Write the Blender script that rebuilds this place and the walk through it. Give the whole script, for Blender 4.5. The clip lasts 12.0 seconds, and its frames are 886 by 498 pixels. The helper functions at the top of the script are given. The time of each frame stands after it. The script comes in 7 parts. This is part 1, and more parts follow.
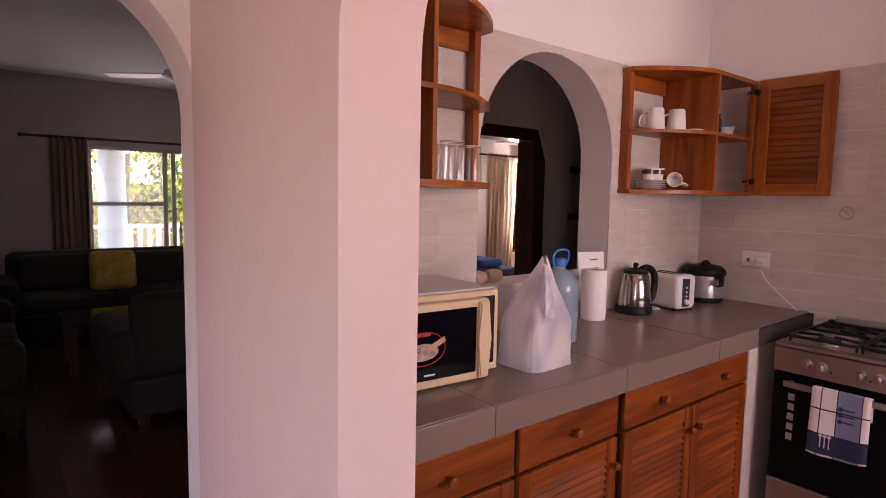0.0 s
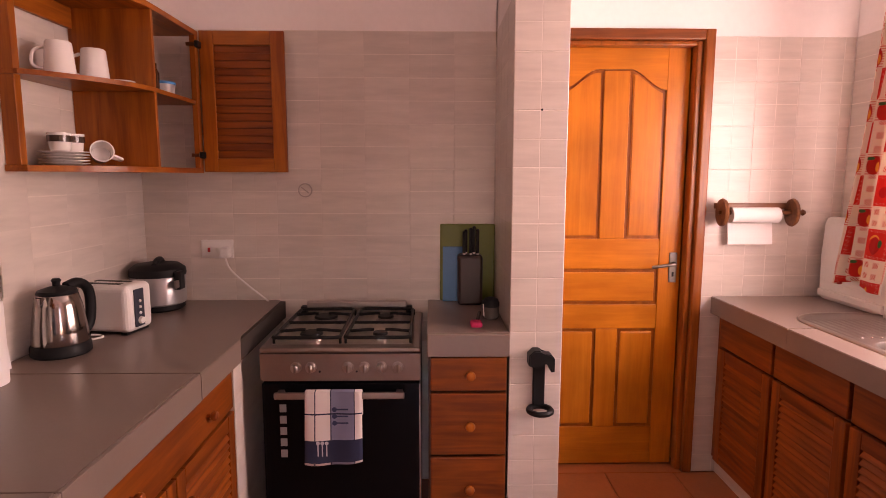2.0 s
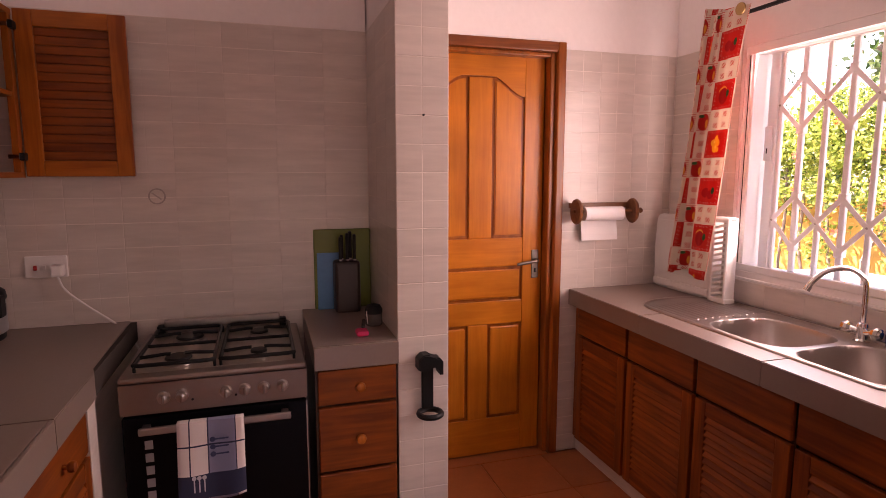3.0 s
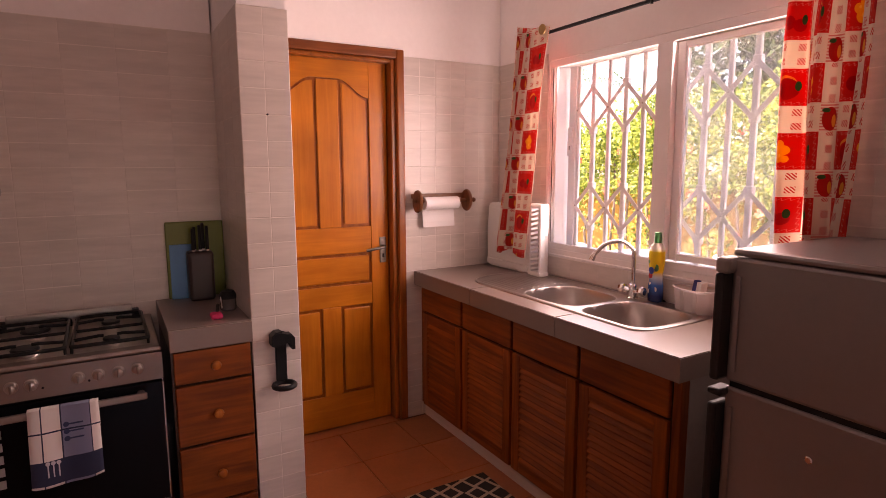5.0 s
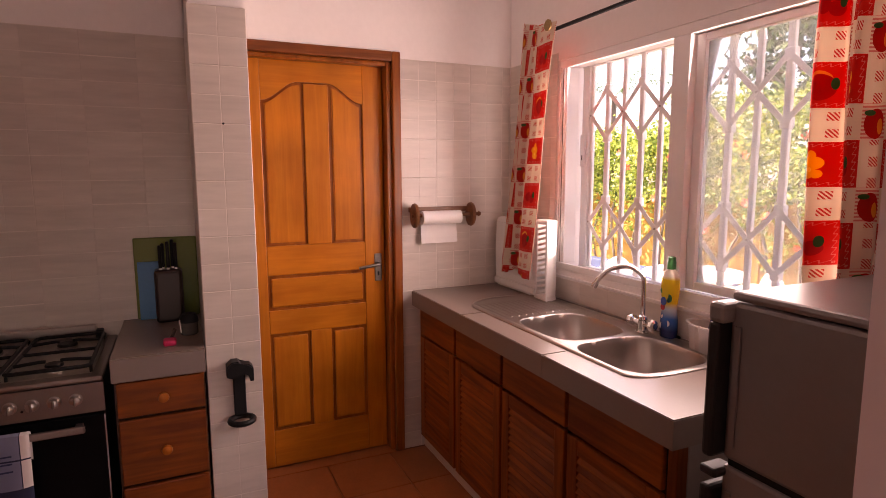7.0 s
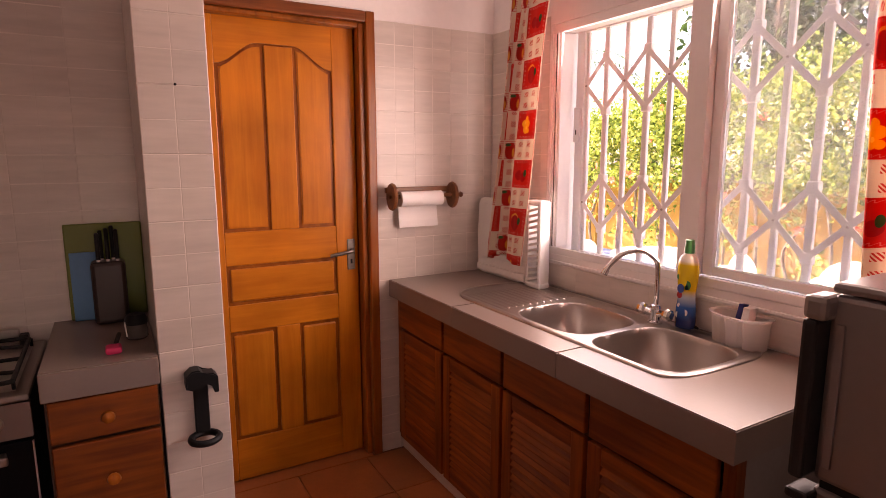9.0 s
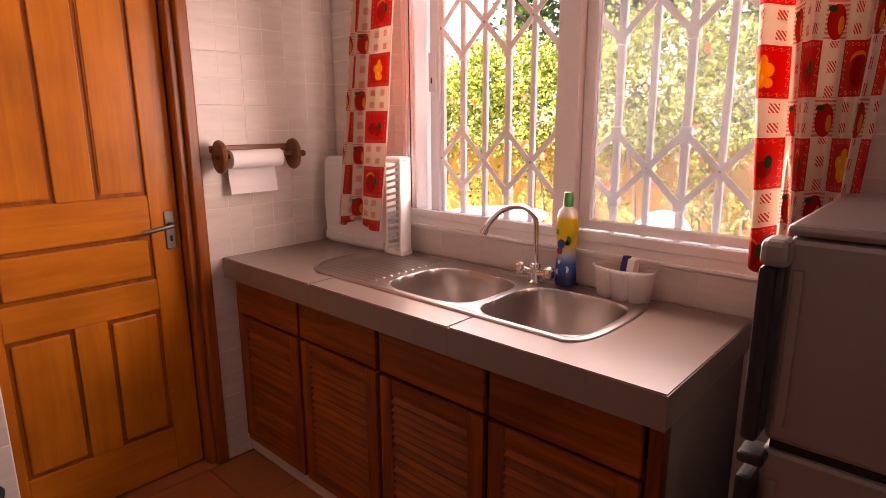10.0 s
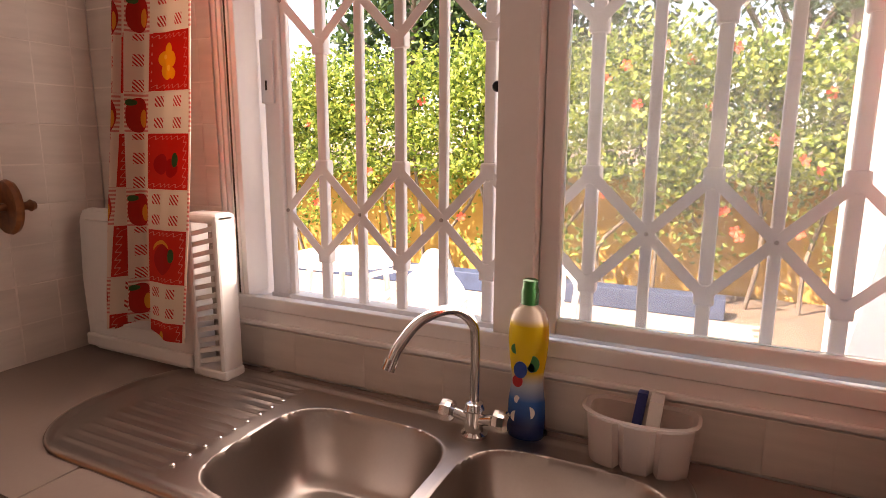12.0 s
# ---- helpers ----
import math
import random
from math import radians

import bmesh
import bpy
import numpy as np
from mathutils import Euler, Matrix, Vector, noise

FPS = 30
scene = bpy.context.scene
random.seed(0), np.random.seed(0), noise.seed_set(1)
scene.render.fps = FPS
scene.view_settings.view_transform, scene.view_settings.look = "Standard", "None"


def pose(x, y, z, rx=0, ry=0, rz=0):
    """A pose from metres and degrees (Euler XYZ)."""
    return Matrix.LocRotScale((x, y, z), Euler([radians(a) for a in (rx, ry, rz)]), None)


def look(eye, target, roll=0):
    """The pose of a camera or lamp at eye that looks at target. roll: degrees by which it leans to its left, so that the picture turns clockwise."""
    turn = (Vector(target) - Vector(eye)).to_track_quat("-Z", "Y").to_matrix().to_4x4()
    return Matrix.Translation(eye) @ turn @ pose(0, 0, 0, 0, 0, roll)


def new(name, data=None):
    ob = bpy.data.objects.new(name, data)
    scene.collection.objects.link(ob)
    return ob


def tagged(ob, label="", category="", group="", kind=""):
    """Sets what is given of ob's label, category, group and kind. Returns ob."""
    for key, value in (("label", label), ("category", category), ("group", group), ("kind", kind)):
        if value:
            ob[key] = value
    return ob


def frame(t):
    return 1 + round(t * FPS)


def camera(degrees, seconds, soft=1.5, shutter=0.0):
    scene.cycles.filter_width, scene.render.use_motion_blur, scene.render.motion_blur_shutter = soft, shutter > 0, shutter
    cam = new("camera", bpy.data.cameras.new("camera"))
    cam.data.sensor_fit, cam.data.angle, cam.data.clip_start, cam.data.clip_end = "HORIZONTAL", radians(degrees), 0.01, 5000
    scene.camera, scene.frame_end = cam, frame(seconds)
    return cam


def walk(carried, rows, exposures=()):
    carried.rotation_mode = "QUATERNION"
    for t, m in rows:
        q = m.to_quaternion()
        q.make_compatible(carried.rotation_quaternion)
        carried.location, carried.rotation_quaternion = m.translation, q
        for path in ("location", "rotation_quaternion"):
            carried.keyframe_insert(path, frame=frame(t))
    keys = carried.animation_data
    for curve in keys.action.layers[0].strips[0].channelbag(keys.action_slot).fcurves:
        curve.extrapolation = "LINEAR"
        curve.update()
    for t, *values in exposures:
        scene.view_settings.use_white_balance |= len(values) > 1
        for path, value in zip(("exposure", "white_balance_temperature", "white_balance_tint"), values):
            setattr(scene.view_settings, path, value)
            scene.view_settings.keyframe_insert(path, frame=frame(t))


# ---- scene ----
cam = camera(75.1, 12.0, soft=0.9)
PATH = [
    (0, (0.277, 0.207, 1.458), (1.525, 1.759, 1.274), 1.1),
    (0.5, (0.451, 0.378, 1.462), (2.006, 1.616, 1.237), 1.0),
    (1, (0.66, 0.52, 1.457), (2.461, 1.352, 1.206), 0.6),
    (1.5, (0.81, 0.622, 1.469), (2.76, 0.987, 1.215), 0.3),
    (2, (0.933, 0.6, 1.476), (2.917, 0.56, 1.225), 0.1),
    (2.5, (1.008, 0.717, 1.512), (2.969, 0.412, 1.264), -0.0),
    (3, (0.996, 0.762, 1.507), (2.89, 0.174, 1.244), 0.0),
    (3.5, (0.927, 0.71, 1.5), (2.74, -0.083, 1.214), -0.2),
    (3.7, (0.880, 0.683, 1.498), (2.668, -0.163, 1.204), -0.3),
    (5.3, (0.662, 0.783, 1.504), (2.373, -0.214, 1.227), -0.2),
    (5.5, (0.679, 0.726, 1.514), (2.398, -0.257, 1.236), -0.2),
    (6, (0.688, 0.549, 1.507), (2.439, -0.383, 1.25), -0.4),
    (6.5, (0.775, 0.43, 1.529), (2.556, -0.44, 1.269), -0.2),
    (7, (0.778, 0.363, 1.532), (2.583, -0.458, 1.271), -0.2),
    (7.2, (0.764, 0.318, 1.527), (2.591, -0.451, 1.26), -0.1),
    (8.8, (1.022, 0.44, 1.498), (2.791, -0.445, 1.202), -0.2),
    (9, (1.104, 0.393, 1.5), (2.818, -0.588, 1.182), -0.1),
    (9.5, (1.279, 0.284, 1.454), (2.821, -0.937, 1.089), -0.2),
    (10, (1.429, 0.333, 1.439), (2.746, -1.11, 1.008), -0.3),
    (10.5, (1.506, 0.244, 1.398), (2.627, -1.346, 0.932), -0.3),
    (11, (1.603, 0.043, 1.385), (2.57, -1.655, 0.961), 0.1),
    (11.5, (1.829, -0.144, 1.414), (2.689, -1.902, 1.007), 0.1),
    (12, (2.077, -0.306, 1.46), (2.929, -2.08, 1.105), 0.3),
]
walk(cam, [(t, look(eye, target, roll)) for t, eye, target, roll in PATH],
     exposures=[(0.0, 3.36, 6900, 38), (0.5, 3.50, 7050, 40), (1.0, 3.58, 7500, 42), (1.5, 3.78, 8000, 44), (2.0, 3.60, 8300, 47), (2.5, 3.22, 8300, 48), (3.0, 2.98, 7900, 45),
                (5.5, 2.84, 8100, 43), (6.5, 2.70, 8100, 40), (9.0, 2.82, 8350, 41), (9.5, 2.86, 8300, 40), (10.5, 2.74, 8400, 40), (11.5, 2.70, 8350, 37), (12.0, 2.30, 8200, 25)])

# ---- world, sun and window light ----
world = bpy.data.worlds.new("sky")
scene.world = world
world.use_nodes = True
sky = world.node_tree.nodes.new("ShaderNodeTexSky")
sky.sky_type, sky.sun_disc, sky.sun_elevation, sky.sun_rotation = "NISHITA", False, radians(48), radians(39)
world.node_tree.links.new(sky.outputs[0], world.node_tree.nodes["Background"].inputs[0])
world.node_tree.nodes["Background"].inputs[1].default_value = 0.15
sun = new("sun", bpy.data.lights.new("sun", "SUN"))
sun.data.energy, sun.data.angle, sun.data.color = 5.0, radians(0.5), (1.0, 0.95, 0.87)
sun.matrix_world = look((0, 0, 0), (-0.42, -0.52, -0.744))


def window_light(name, at, to, width, height, watts, colour):
    lamp = new(name, bpy.data.lights.new(name, "AREA"))
    lamp.data.shape, lamp.data.size, lamp.data.size_y = "RECTANGLE", width, height
    lamp.data.energy, lamp.data.color = watts, colour
    lamp.matrix_world = look(at, to)
    return lamp


window_light("kitchen_window_daylight", (2.45, -1.345, 1.58), (2.45, 0.5, 1.75), 1.38, 0.90, 4.3, (1.0, 0.93, 0.90))
# Light added for the pillar, at an unseen south opening of the hall.
window_light("hall_door_daylight", (-1.0, -1.50, 1.10), (-0.5, 0.5, 2.7), 1.30, 2.0, 1.3, (1.0, 0.90, 0.86))
# Light added for the stove wall, through an assumed west opening out of view.
window_light("hall_west_daylight", (-2.58, 0.45, 0.95), (0.0, 0.50, 2.2), 1.10, 1.4, 0.43, (1.0, 0.91, 0.87))
window_light("sliding_door_daylight", (2.05, 8.95, 1.05), (2.0, 5.0, 1.2), 1.10, 1.8, 0.8, (0.95, 0.98, 1.0))
window_light("bedroom_window_daylight", (7.14, 6.86, 1.35), (5.2, 5.2, 1.2), 0.13, 1.3, 4.5, (1.0, 0.95, 0.88))


# ---- materials ----
def mat(name, colour, rough=0.5, metal=0.0, vary=0.10, scale=6.0, bump=0.05, grain=60.0, each=0.0, coat=0.0, gloss_vary=0.1):
    """A surface with stains at one scale, grain at another and a little relief."""
    m = bpy.data.materials.new(name)
    m.use_nodes = True
    n, l = m.node_tree.nodes, m.node_tree.links
    b = n["Principled BSDF"]
    tc = n.new("ShaderNodeTexCoord")
    big, small = n.new("ShaderNodeTexNoise"), n.new("ShaderNodeTexNoise")
    for tex, s, d in ((big, scale, 4.0), (small, grain, 2.0)):
        tex.inputs["Scale"].default_value, tex.inputs["Detail"].default_value = s, d
        l.new(tc.outputs["Object"], tex.inputs["Vector"])
    mix = n.new("ShaderNodeMath")
    mix.operation = "MULTIPLY_ADD"
    l.new(big.outputs["Fac"], mix.inputs[0])
    mix.inputs[1].default_value = 0.7
    half = n.new("ShaderNodeMath")
    half.operation, half.inputs[1].default_value = "MULTIPLY", 0.3
    l.new(small.outputs["Fac"], half.inputs[0])
    l.new(half.outputs[0], mix.inputs[2])
    value = n.new("ShaderNodeMapRange")
    value.inputs["From Min"].default_value, value.inputs["From Max"].default_value = 0.3, 0.7
    value.inputs["To Min"].default_value, value.inputs["To Max"].default_value = 1 - vary, 1 + vary
    l.new(mix.outputs[0], value.inputs["Value"])
    hsv = n.new("ShaderNodeHueSaturation")
    hsv.inputs["Color"].default_value = (*colour, 1)
    if each:
        info, r = n.new("ShaderNodeObjectInfo"), n.new("ShaderNodeMapRange")
        r.inputs["To Min"].default_value, r.inputs["To Max"].default_value = 1 - each, 1 + each
        l.new(info.outputs["Random"], r.inputs["Value"])
        times = n.new("ShaderNodeMath")
        times.operation = "MULTIPLY"
        l.new(value.outputs[0], times.inputs[0])
        l.new(r.outputs[0], times.inputs[1])
        l.new(times.outputs[0], hsv.inputs["Value"])
    else:
        l.new(value.outputs[0], hsv.inputs["Value"])
    l.new(hsv.outputs[0], b.inputs["Base Color"])
    gl = n.new("ShaderNodeMapRange")
    gl.inputs["To Min"].default_value, gl.inputs["To Max"].default_value = max(0.02, rough * (1 - gloss_vary)), min(1, rough * (1 + gloss_vary))
    l.new(big.outputs["Fac"], gl.inputs["Value"])
    l.new(gl.outputs[0], b.inputs["Roughness"])
    b.inputs["Metallic"].default_value = metal
    b.inputs["Coat Weight"].default_value = coat
    if bump:
        bp = n.new("ShaderNodeBump")
        bp.inputs["Strength"].default_value, bp.inputs["Distance"].default_value = bump, 0.01
        l.new(mix.outputs[0], bp.inputs["Height"])
        l.new(bp.outputs[0], b.inputs["Normal"])
    return m


def wood(name, light, dark, rough=0.35, along=2, coat=0.3, stretch=14.0, knots=0.5):
    """Varnished timber: long grain along one axis, darker streaks and a few knots."""
    m = bpy.data.materials.new(name)
    m.use_nodes = True
    n, l = m.node_tree.nodes, m.node_tree.links
    b = n["Principled BSDF"]
    tc, mp, info = n.new("ShaderNodeTexCoord"), n.new("ShaderNodeMapping"), n.new("ShaderNodeObjectInfo")
    size = [stretch, stretch, stretch]
    size[along] = stretch / 14
    mp.inputs["Scale"].default_value = size
    l.new(tc.outputs["Object"], mp.inputs["Vector"])
    shift = n.new("ShaderNodeVectorMath")
    shift.operation = "ADD"
    far = n.new("ShaderNodeMath")
    far.operation, far.inputs[1].default_value = "MULTIPLY", 37.0
    l.new(info.outputs["Random"], far.inputs[0])
    l.new(mp.outputs[0], shift.inputs[0])
    l.new(far.outputs[0], shift.inputs[1])
    streak, fine = n.new("ShaderNodeTexNoise"), n.new("ShaderNodeTexNoise")
    streak.inputs["Scale"].default_value, streak.inputs["Detail"].default_value, streak.inputs["Distortion"].default_value = 1.3, 6, 1.2
    fine.inputs["Scale"].default_value, fine.inputs["Detail"].default_value = 7, 3
    l.new(shift.outputs[0], streak.inputs["Vector"])
    l.new(shift.outputs[0], fine.inputs["Vector"])
    add = n.new("ShaderNodeMath")
    add.operation, add.inputs[1].default_value = "MULTIPLY_ADD", 0.35
    l.new(fine.outputs["Fac"], add.inputs[0])
    l.new(streak.outputs["Fac"], add.inputs[2])
    ramp = n.new("ShaderNodeValToRGB")
    ramp.color_ramp.elements[0].position, ramp.color_ramp.elements[1].position = 0.42, 0.85
    ramp.color_ramp.elements[0].color, ramp.color_ramp.elements[1].color = (*light, 1), (*dark, 1)
    l.new(add.outputs[0], ramp.inputs[0])
    knot = n.new("ShaderNodeTexVoronoi")
    knot.inputs["Scale"].default_value = 0.42
    l.new(shift.outputs[0], knot.inputs["Vector"])
    kr = n.new("ShaderNodeMapRange")
    kr.inputs["From Min"].default_value, kr.inputs["From Max"].default_value = 0.03, 0.16
    kr.inputs["To Min"].default_value, kr.inputs["To Max"].default_value = knots, 0.0
    l.new(knot.outputs["Distance"], kr.inputs["Value"])
    mix = n.new("ShaderNodeMix")
    mix.data_type = "RGBA"
    l.new(kr.outputs[0], mix.inputs["Factor"])
    l.new(ramp.outputs[0], mix.inputs["A"])
    mix.inputs["B"].default_value = (dark[0] * 0.35, dark[1] * 0.3, dark[2] * 0.3, 1)
    blotch, tone, hsv = n.new("ShaderNodeTexNoise"), n.new("ShaderNodeMapRange"), n.new("ShaderNodeHueSaturation")
    blotch.inputs["Scale"].default_value, blotch.inputs["Detail"].default_value = 3.2, 5
    l.new(tc.outputs["Object"], blotch.inputs["Vector"])
    tone.inputs["From Min"].default_value, tone.inputs["From Max"].default_value = 0.30, 0.68
    tone.inputs["To Min"].default_value, tone.inputs["To Max"].default_value = 0.74, 1.10
    l.new(blotch.outputs["Fac"], tone.inputs["Value"])
    l.new(tone.outputs[0], hsv.inputs["Value"])
    l.new(mix.outputs["Result"], hsv.inputs["Color"])
    l.new(hsv.outputs[0], b.inputs["Base Color"])
    b.inputs["Roughness"].default_value, b.inputs["Coat Weight"].default_value, b.inputs["Coat Roughness"].default_value = rough, coat * 0.6, 0.2
    b.inputs["Specular IOR Level"].default_value = 0.28
    bp = n.new("ShaderNodeBump")
    bp.inputs["Strength"].default_value, bp.inputs["Distance"].default_value = 0.08, 0.004
    l.new(add.outputs[0], bp.inputs["Height"])
    l.new(bp.outputs[0], b.inputs["Normal"])
    return m


def glass(name, colour=(1, 1, 1), rough=0.0):
    m = bpy.data.materials.new(name)
    m.use_nodes = True
    b = m.node_tree.nodes["Principled BSDF"]
    b.inputs["Base Color"].default_value = (*colour, 1)
    b.inputs["Roughness"].default_value, b.inputs["Transmission Weight"].default_value, b.inputs["IOR"].default_value = rough, 1.0, 1.45
    return m


PLASTER = mat("cream_plaster", (0.85, 0.80, 0.775), 0.75, vary=0.04, scale=2.5, bump=0.12, grain=35)
# Cream plaster with pink light bounced off the floor put into its colour.
PINK = mat("pink_bounce_plaster", (0.74, 0.575, 0.555), 0.75, vary=0.04, scale=2.0, bump=0.14, grain=30)
CEILING = mat("ceiling_paint", (0.85, 0.83, 0.81), 0.85, vary=0.03)
TILE = mat("cream_wall_tile", (0.60, 0.533, 0.478), 0.30, vary=0.11, scale=9, bump=0, grain=30, each=0.035)
FAINT = mat("faint_tile_line", (0.675, 0.605, 0.545), 0.38, vary=0.16, scale=5, bump=0)
LINE = mat("pale_tile_line", (0.665, 0.595, 0.535), 0.4, vary=0.05, bump=0)


def streaked(m, x, y, z):
    """Draws a surface's stains out along its face and gives every piece its own stretch of them."""
    n, l = m.node_tree.nodes, m.node_tree.links
    tc = [q for q in n if q.type == "TEX_COORD"][0]
    mp, info, far, shift = n.new("ShaderNodeMapping"), n.new("ShaderNodeObjectInfo"), n.new("ShaderNodeMath"), n.new("ShaderNodeVectorMath")
    mp.inputs["Scale"].default_value = (x, y, z)
    far.operation, far.inputs[1].default_value, shift.operation = "MULTIPLY", 23.0, "ADD"
    l.new(tc.outputs["Object"], mp.inputs["Vector"])
    l.new(info.outputs["Random"], far.inputs[0])
    l.new(mp.outputs[0], shift.inputs[0])
    l.new(far.outputs[0], shift.inputs[1])
    for q in [q for q in n if q.type == "TEX_NOISE"]:
        l.new(shift.outputs[0], q.inputs["Vector"])


streaked(TILE, 0.35, 1.0, 2.4)
streaked(FAINT, 0.5, 1.0, 1.0)
TERRA = mat("terracotta_tile", (0.36, 0.115, 0.040), 0.32, vary=0.14, scale=7, bump=0.05, each=0.08)
TERRA_GROUT = mat("terracotta_grout", (0.22, 0.11, 0.07), 0.85)
WORKTOP = mat("grey_brown_worktop_tile", (0.198, 0.148, 0.124), 0.32, vary=0.06, scale=5, bump=0.02, grain=90, each=0.02)
SEAM = mat("dark_seam", (0.05, 0.04, 0.035), 0.8)
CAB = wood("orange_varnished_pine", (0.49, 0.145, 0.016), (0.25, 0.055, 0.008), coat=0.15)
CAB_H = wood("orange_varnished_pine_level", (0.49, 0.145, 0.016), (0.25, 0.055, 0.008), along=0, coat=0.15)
# Lower fronts: the orange pine darkened, their dimmer light put into the colour.
CAB_LOW = wood("shade_darkened_red_pine", (0.315, 0.076, 0.008), (0.135, 0.026, 0.004), coat=0.04, rough=0.45)
CAB_LOW_H = wood("shade_darkened_red_pine_level", (0.315, 0.076, 0.008), (0.135, 0.026, 0.004), along=0, coat=0.04, rough=0.45)
CAB_LOW_Y = wood("shade_darkened_red_pine_cross", (0.315, 0.076, 0.008), (0.135, 0.026, 0.004), along=1, coat=0.04, rough=0.45)
CAB_Y = wood("orange_varnished_pine_cross", (0.49, 0.145, 0.016), (0.25, 0.055, 0.008), along=1, coat=0.15)
DOOR = wood("golden_varnished_door", (0.63, 0.208, 0.019), (0.50, 0.146, 0.012), rough=0.32, coat=0.25, knots=0.25)
# Door core colour holds the panel grooves' shade as well as varnish stain.
GROOVE = wood("stain_and_shade_groove", (0.40, 0.115, 0.012), (0.25, 0.062, 0.008), rough=0.4)
DOOR_Y = wood("golden_varnished_door_cross", (0.63, 0.208, 0.019), (0.50, 0.146, 0.012), rough=0.32, coat=0.25, along=1, knots=0.25)
JAMB = wood("red_brown_door_frame", (0.42, 0.120, 0.018), (0.22, 0.055, 0.010), rough=0.3)
# Dark timber; also colours louvre backings and carcasses so gaps look shaded.
DARKWOOD = wood("dark_hardwood_and_gap_shade", (0.095, 0.040, 0.020), (0.045, 0.018, 0.010), rough=0.35)
STEEL = mat("brushed_steel", (0.42, 0.375, 0.345), 0.32, metal=1.0, vary=0.05, scale=3, bump=0.02, grain=140)
STOVE_STEEL = mat("warm_stainless_front", (0.28, 0.235, 0.205), 0.38, metal=1.0, vary=0.05, bump=0.02)
AGED_BRASS = mat("aged_brass", (0.30, 0.19, 0.08), 0.38, metal=1.0, vary=0.08, bump=0)
CHROME = mat("chrome", (0.72, 0.71, 0.70), 0.07, metal=1.0, vary=0.02, bump=0)
FRIDGE = mat("metallic_grey_lacquer", (0.25, 0.23, 0.22), 0.36, metal=0.55, vary=0.05, scale=3, bump=0.01)
FRIDGE_DARK = mat("dark_grey_fridge_plastic", (0.022, 0.020, 0.020), 0.4, vary=0.05)
BLACK = mat("black_plastic", (0.010, 0.010, 0.011), 0.48, vary=0.1, bump=0.02)
ENAMEL = mat("black_enamel", (0.008, 0.008, 0.008), 0.40, vary=0.1)
OVEN_GLASS = mat("black_oven_glass", (0.004, 0.004, 0.005), 0.10, vary=0.05, bump=0)
OVEN_GLASS.node_tree.nodes["Principled BSDF"].inputs["Specular IOR Level"].default_value = 0.08
for m in (BLACK, ENAMEL, SEAM, DARKWOOD, FRIDGE_DARK):
    m.node_tree.nodes["Principled BSDF"].inputs["Specular IOR Level"].default_value = 0.18
WHITE = mat("white_plastic", (0.78, 0.76, 0.73), 0.35, vary=0.03, bump=0.01)
IVORY = mat("aged_ivory_plastic", (0.66, 0.50, 0.30), 0.4, vary=0.06, bump=0.01)
CERAMIC = mat("white_ceramic", (0.80, 0.77, 0.74), 0.15, vary=0.02, bump=0)
FRAME = mat("white_aluminium", (0.84, 0.81, 0.79), 0.35, vary=0.03, bump=0.01)
PAPER = mat("white_paper", (0.82, 0.79, 0.77), 0.85, vary=0.03, bump=0.05, grain=200)


# ---- building helpers ----
def thing(name, at, label, category, group="", kind=""):
    ob = new(name)
    ob.location = at
    ob.empty_display_size = 0.05
    return tagged(ob, label, category, group, kind)


def root_at(parent):
    return Vector((0, 0, 0)) if parent is None else root_at(parent.parent) + parent.location


def part(name, bm, material, parent=None, label="", smooth=False):
    """Links a bmesh, given in the world's metres, as one mesh object under a thing or a part."""
    if parent is not None:
        bmesh.ops.translate(bm, verts=bm.verts, vec=-root_at(parent))
    bmesh.ops.recalc_face_normals(bm, faces=bm.faces)
    me = bpy.data.meshes.new(name)
    bm.to_mesh(me)
    bm.free()
    me.materials.append(material)
    if smooth:
        me.shade_smooth()
        try:
            me.set_sharp_from_angle(angle=radians(38))
        except AttributeError:
            pass
    ob = new(name, me)
    ob.parent = parent
    if label:
        ob["label"] = label
    return ob


def box(a, b, bevel=0.0, bm=None, segments=2):
    bm = bm or bmesh.new()
    made = bmesh.ops.create_cube(bm, size=1.0)["verts"]
    for v in made:
        v.co = Vector([(a[i] + b[i]) / 2 + v.co[i] * (b[i] - a[i]) for i in range(3)])
    if bevel:
        bmesh.ops.bevel(bm, geom=list({e for v in made for e in v.link_edges}), offset=bevel, segments=segments, affect="EDGES", profile=0.5)
    return bm


def prism(points, axis, lo, hi, bm=None, bevel=0.0):
    """Extrudes an outline, given in the two other axes in their order, from lo to hi along axis."""
    bm = bm or bmesh.new()
    def put(p, w):
        c = list(p)
        c.insert(axis, w)
        return bm.verts.new(c)
    one, two = [put(p, lo) for p in points], [put(p, hi) for p in points]
    bm.faces.new(one)
    bm.faces.new(two[::-1])
    for i in range(len(points)):
        j = (i + 1) % len(points)
        bm.faces.new((one[i], two[i], two[j], one[j]))
    if bevel:
        edges = {e for f in bm.faces for e in f.edges if abs(e.verts[0].co[axis] - e.verts[1].co[axis]) < 1e-6}
        bmesh.ops.bevel(bm, geom=list(edges), offset=bevel, segments=2, affect="EDGES")
    return bm


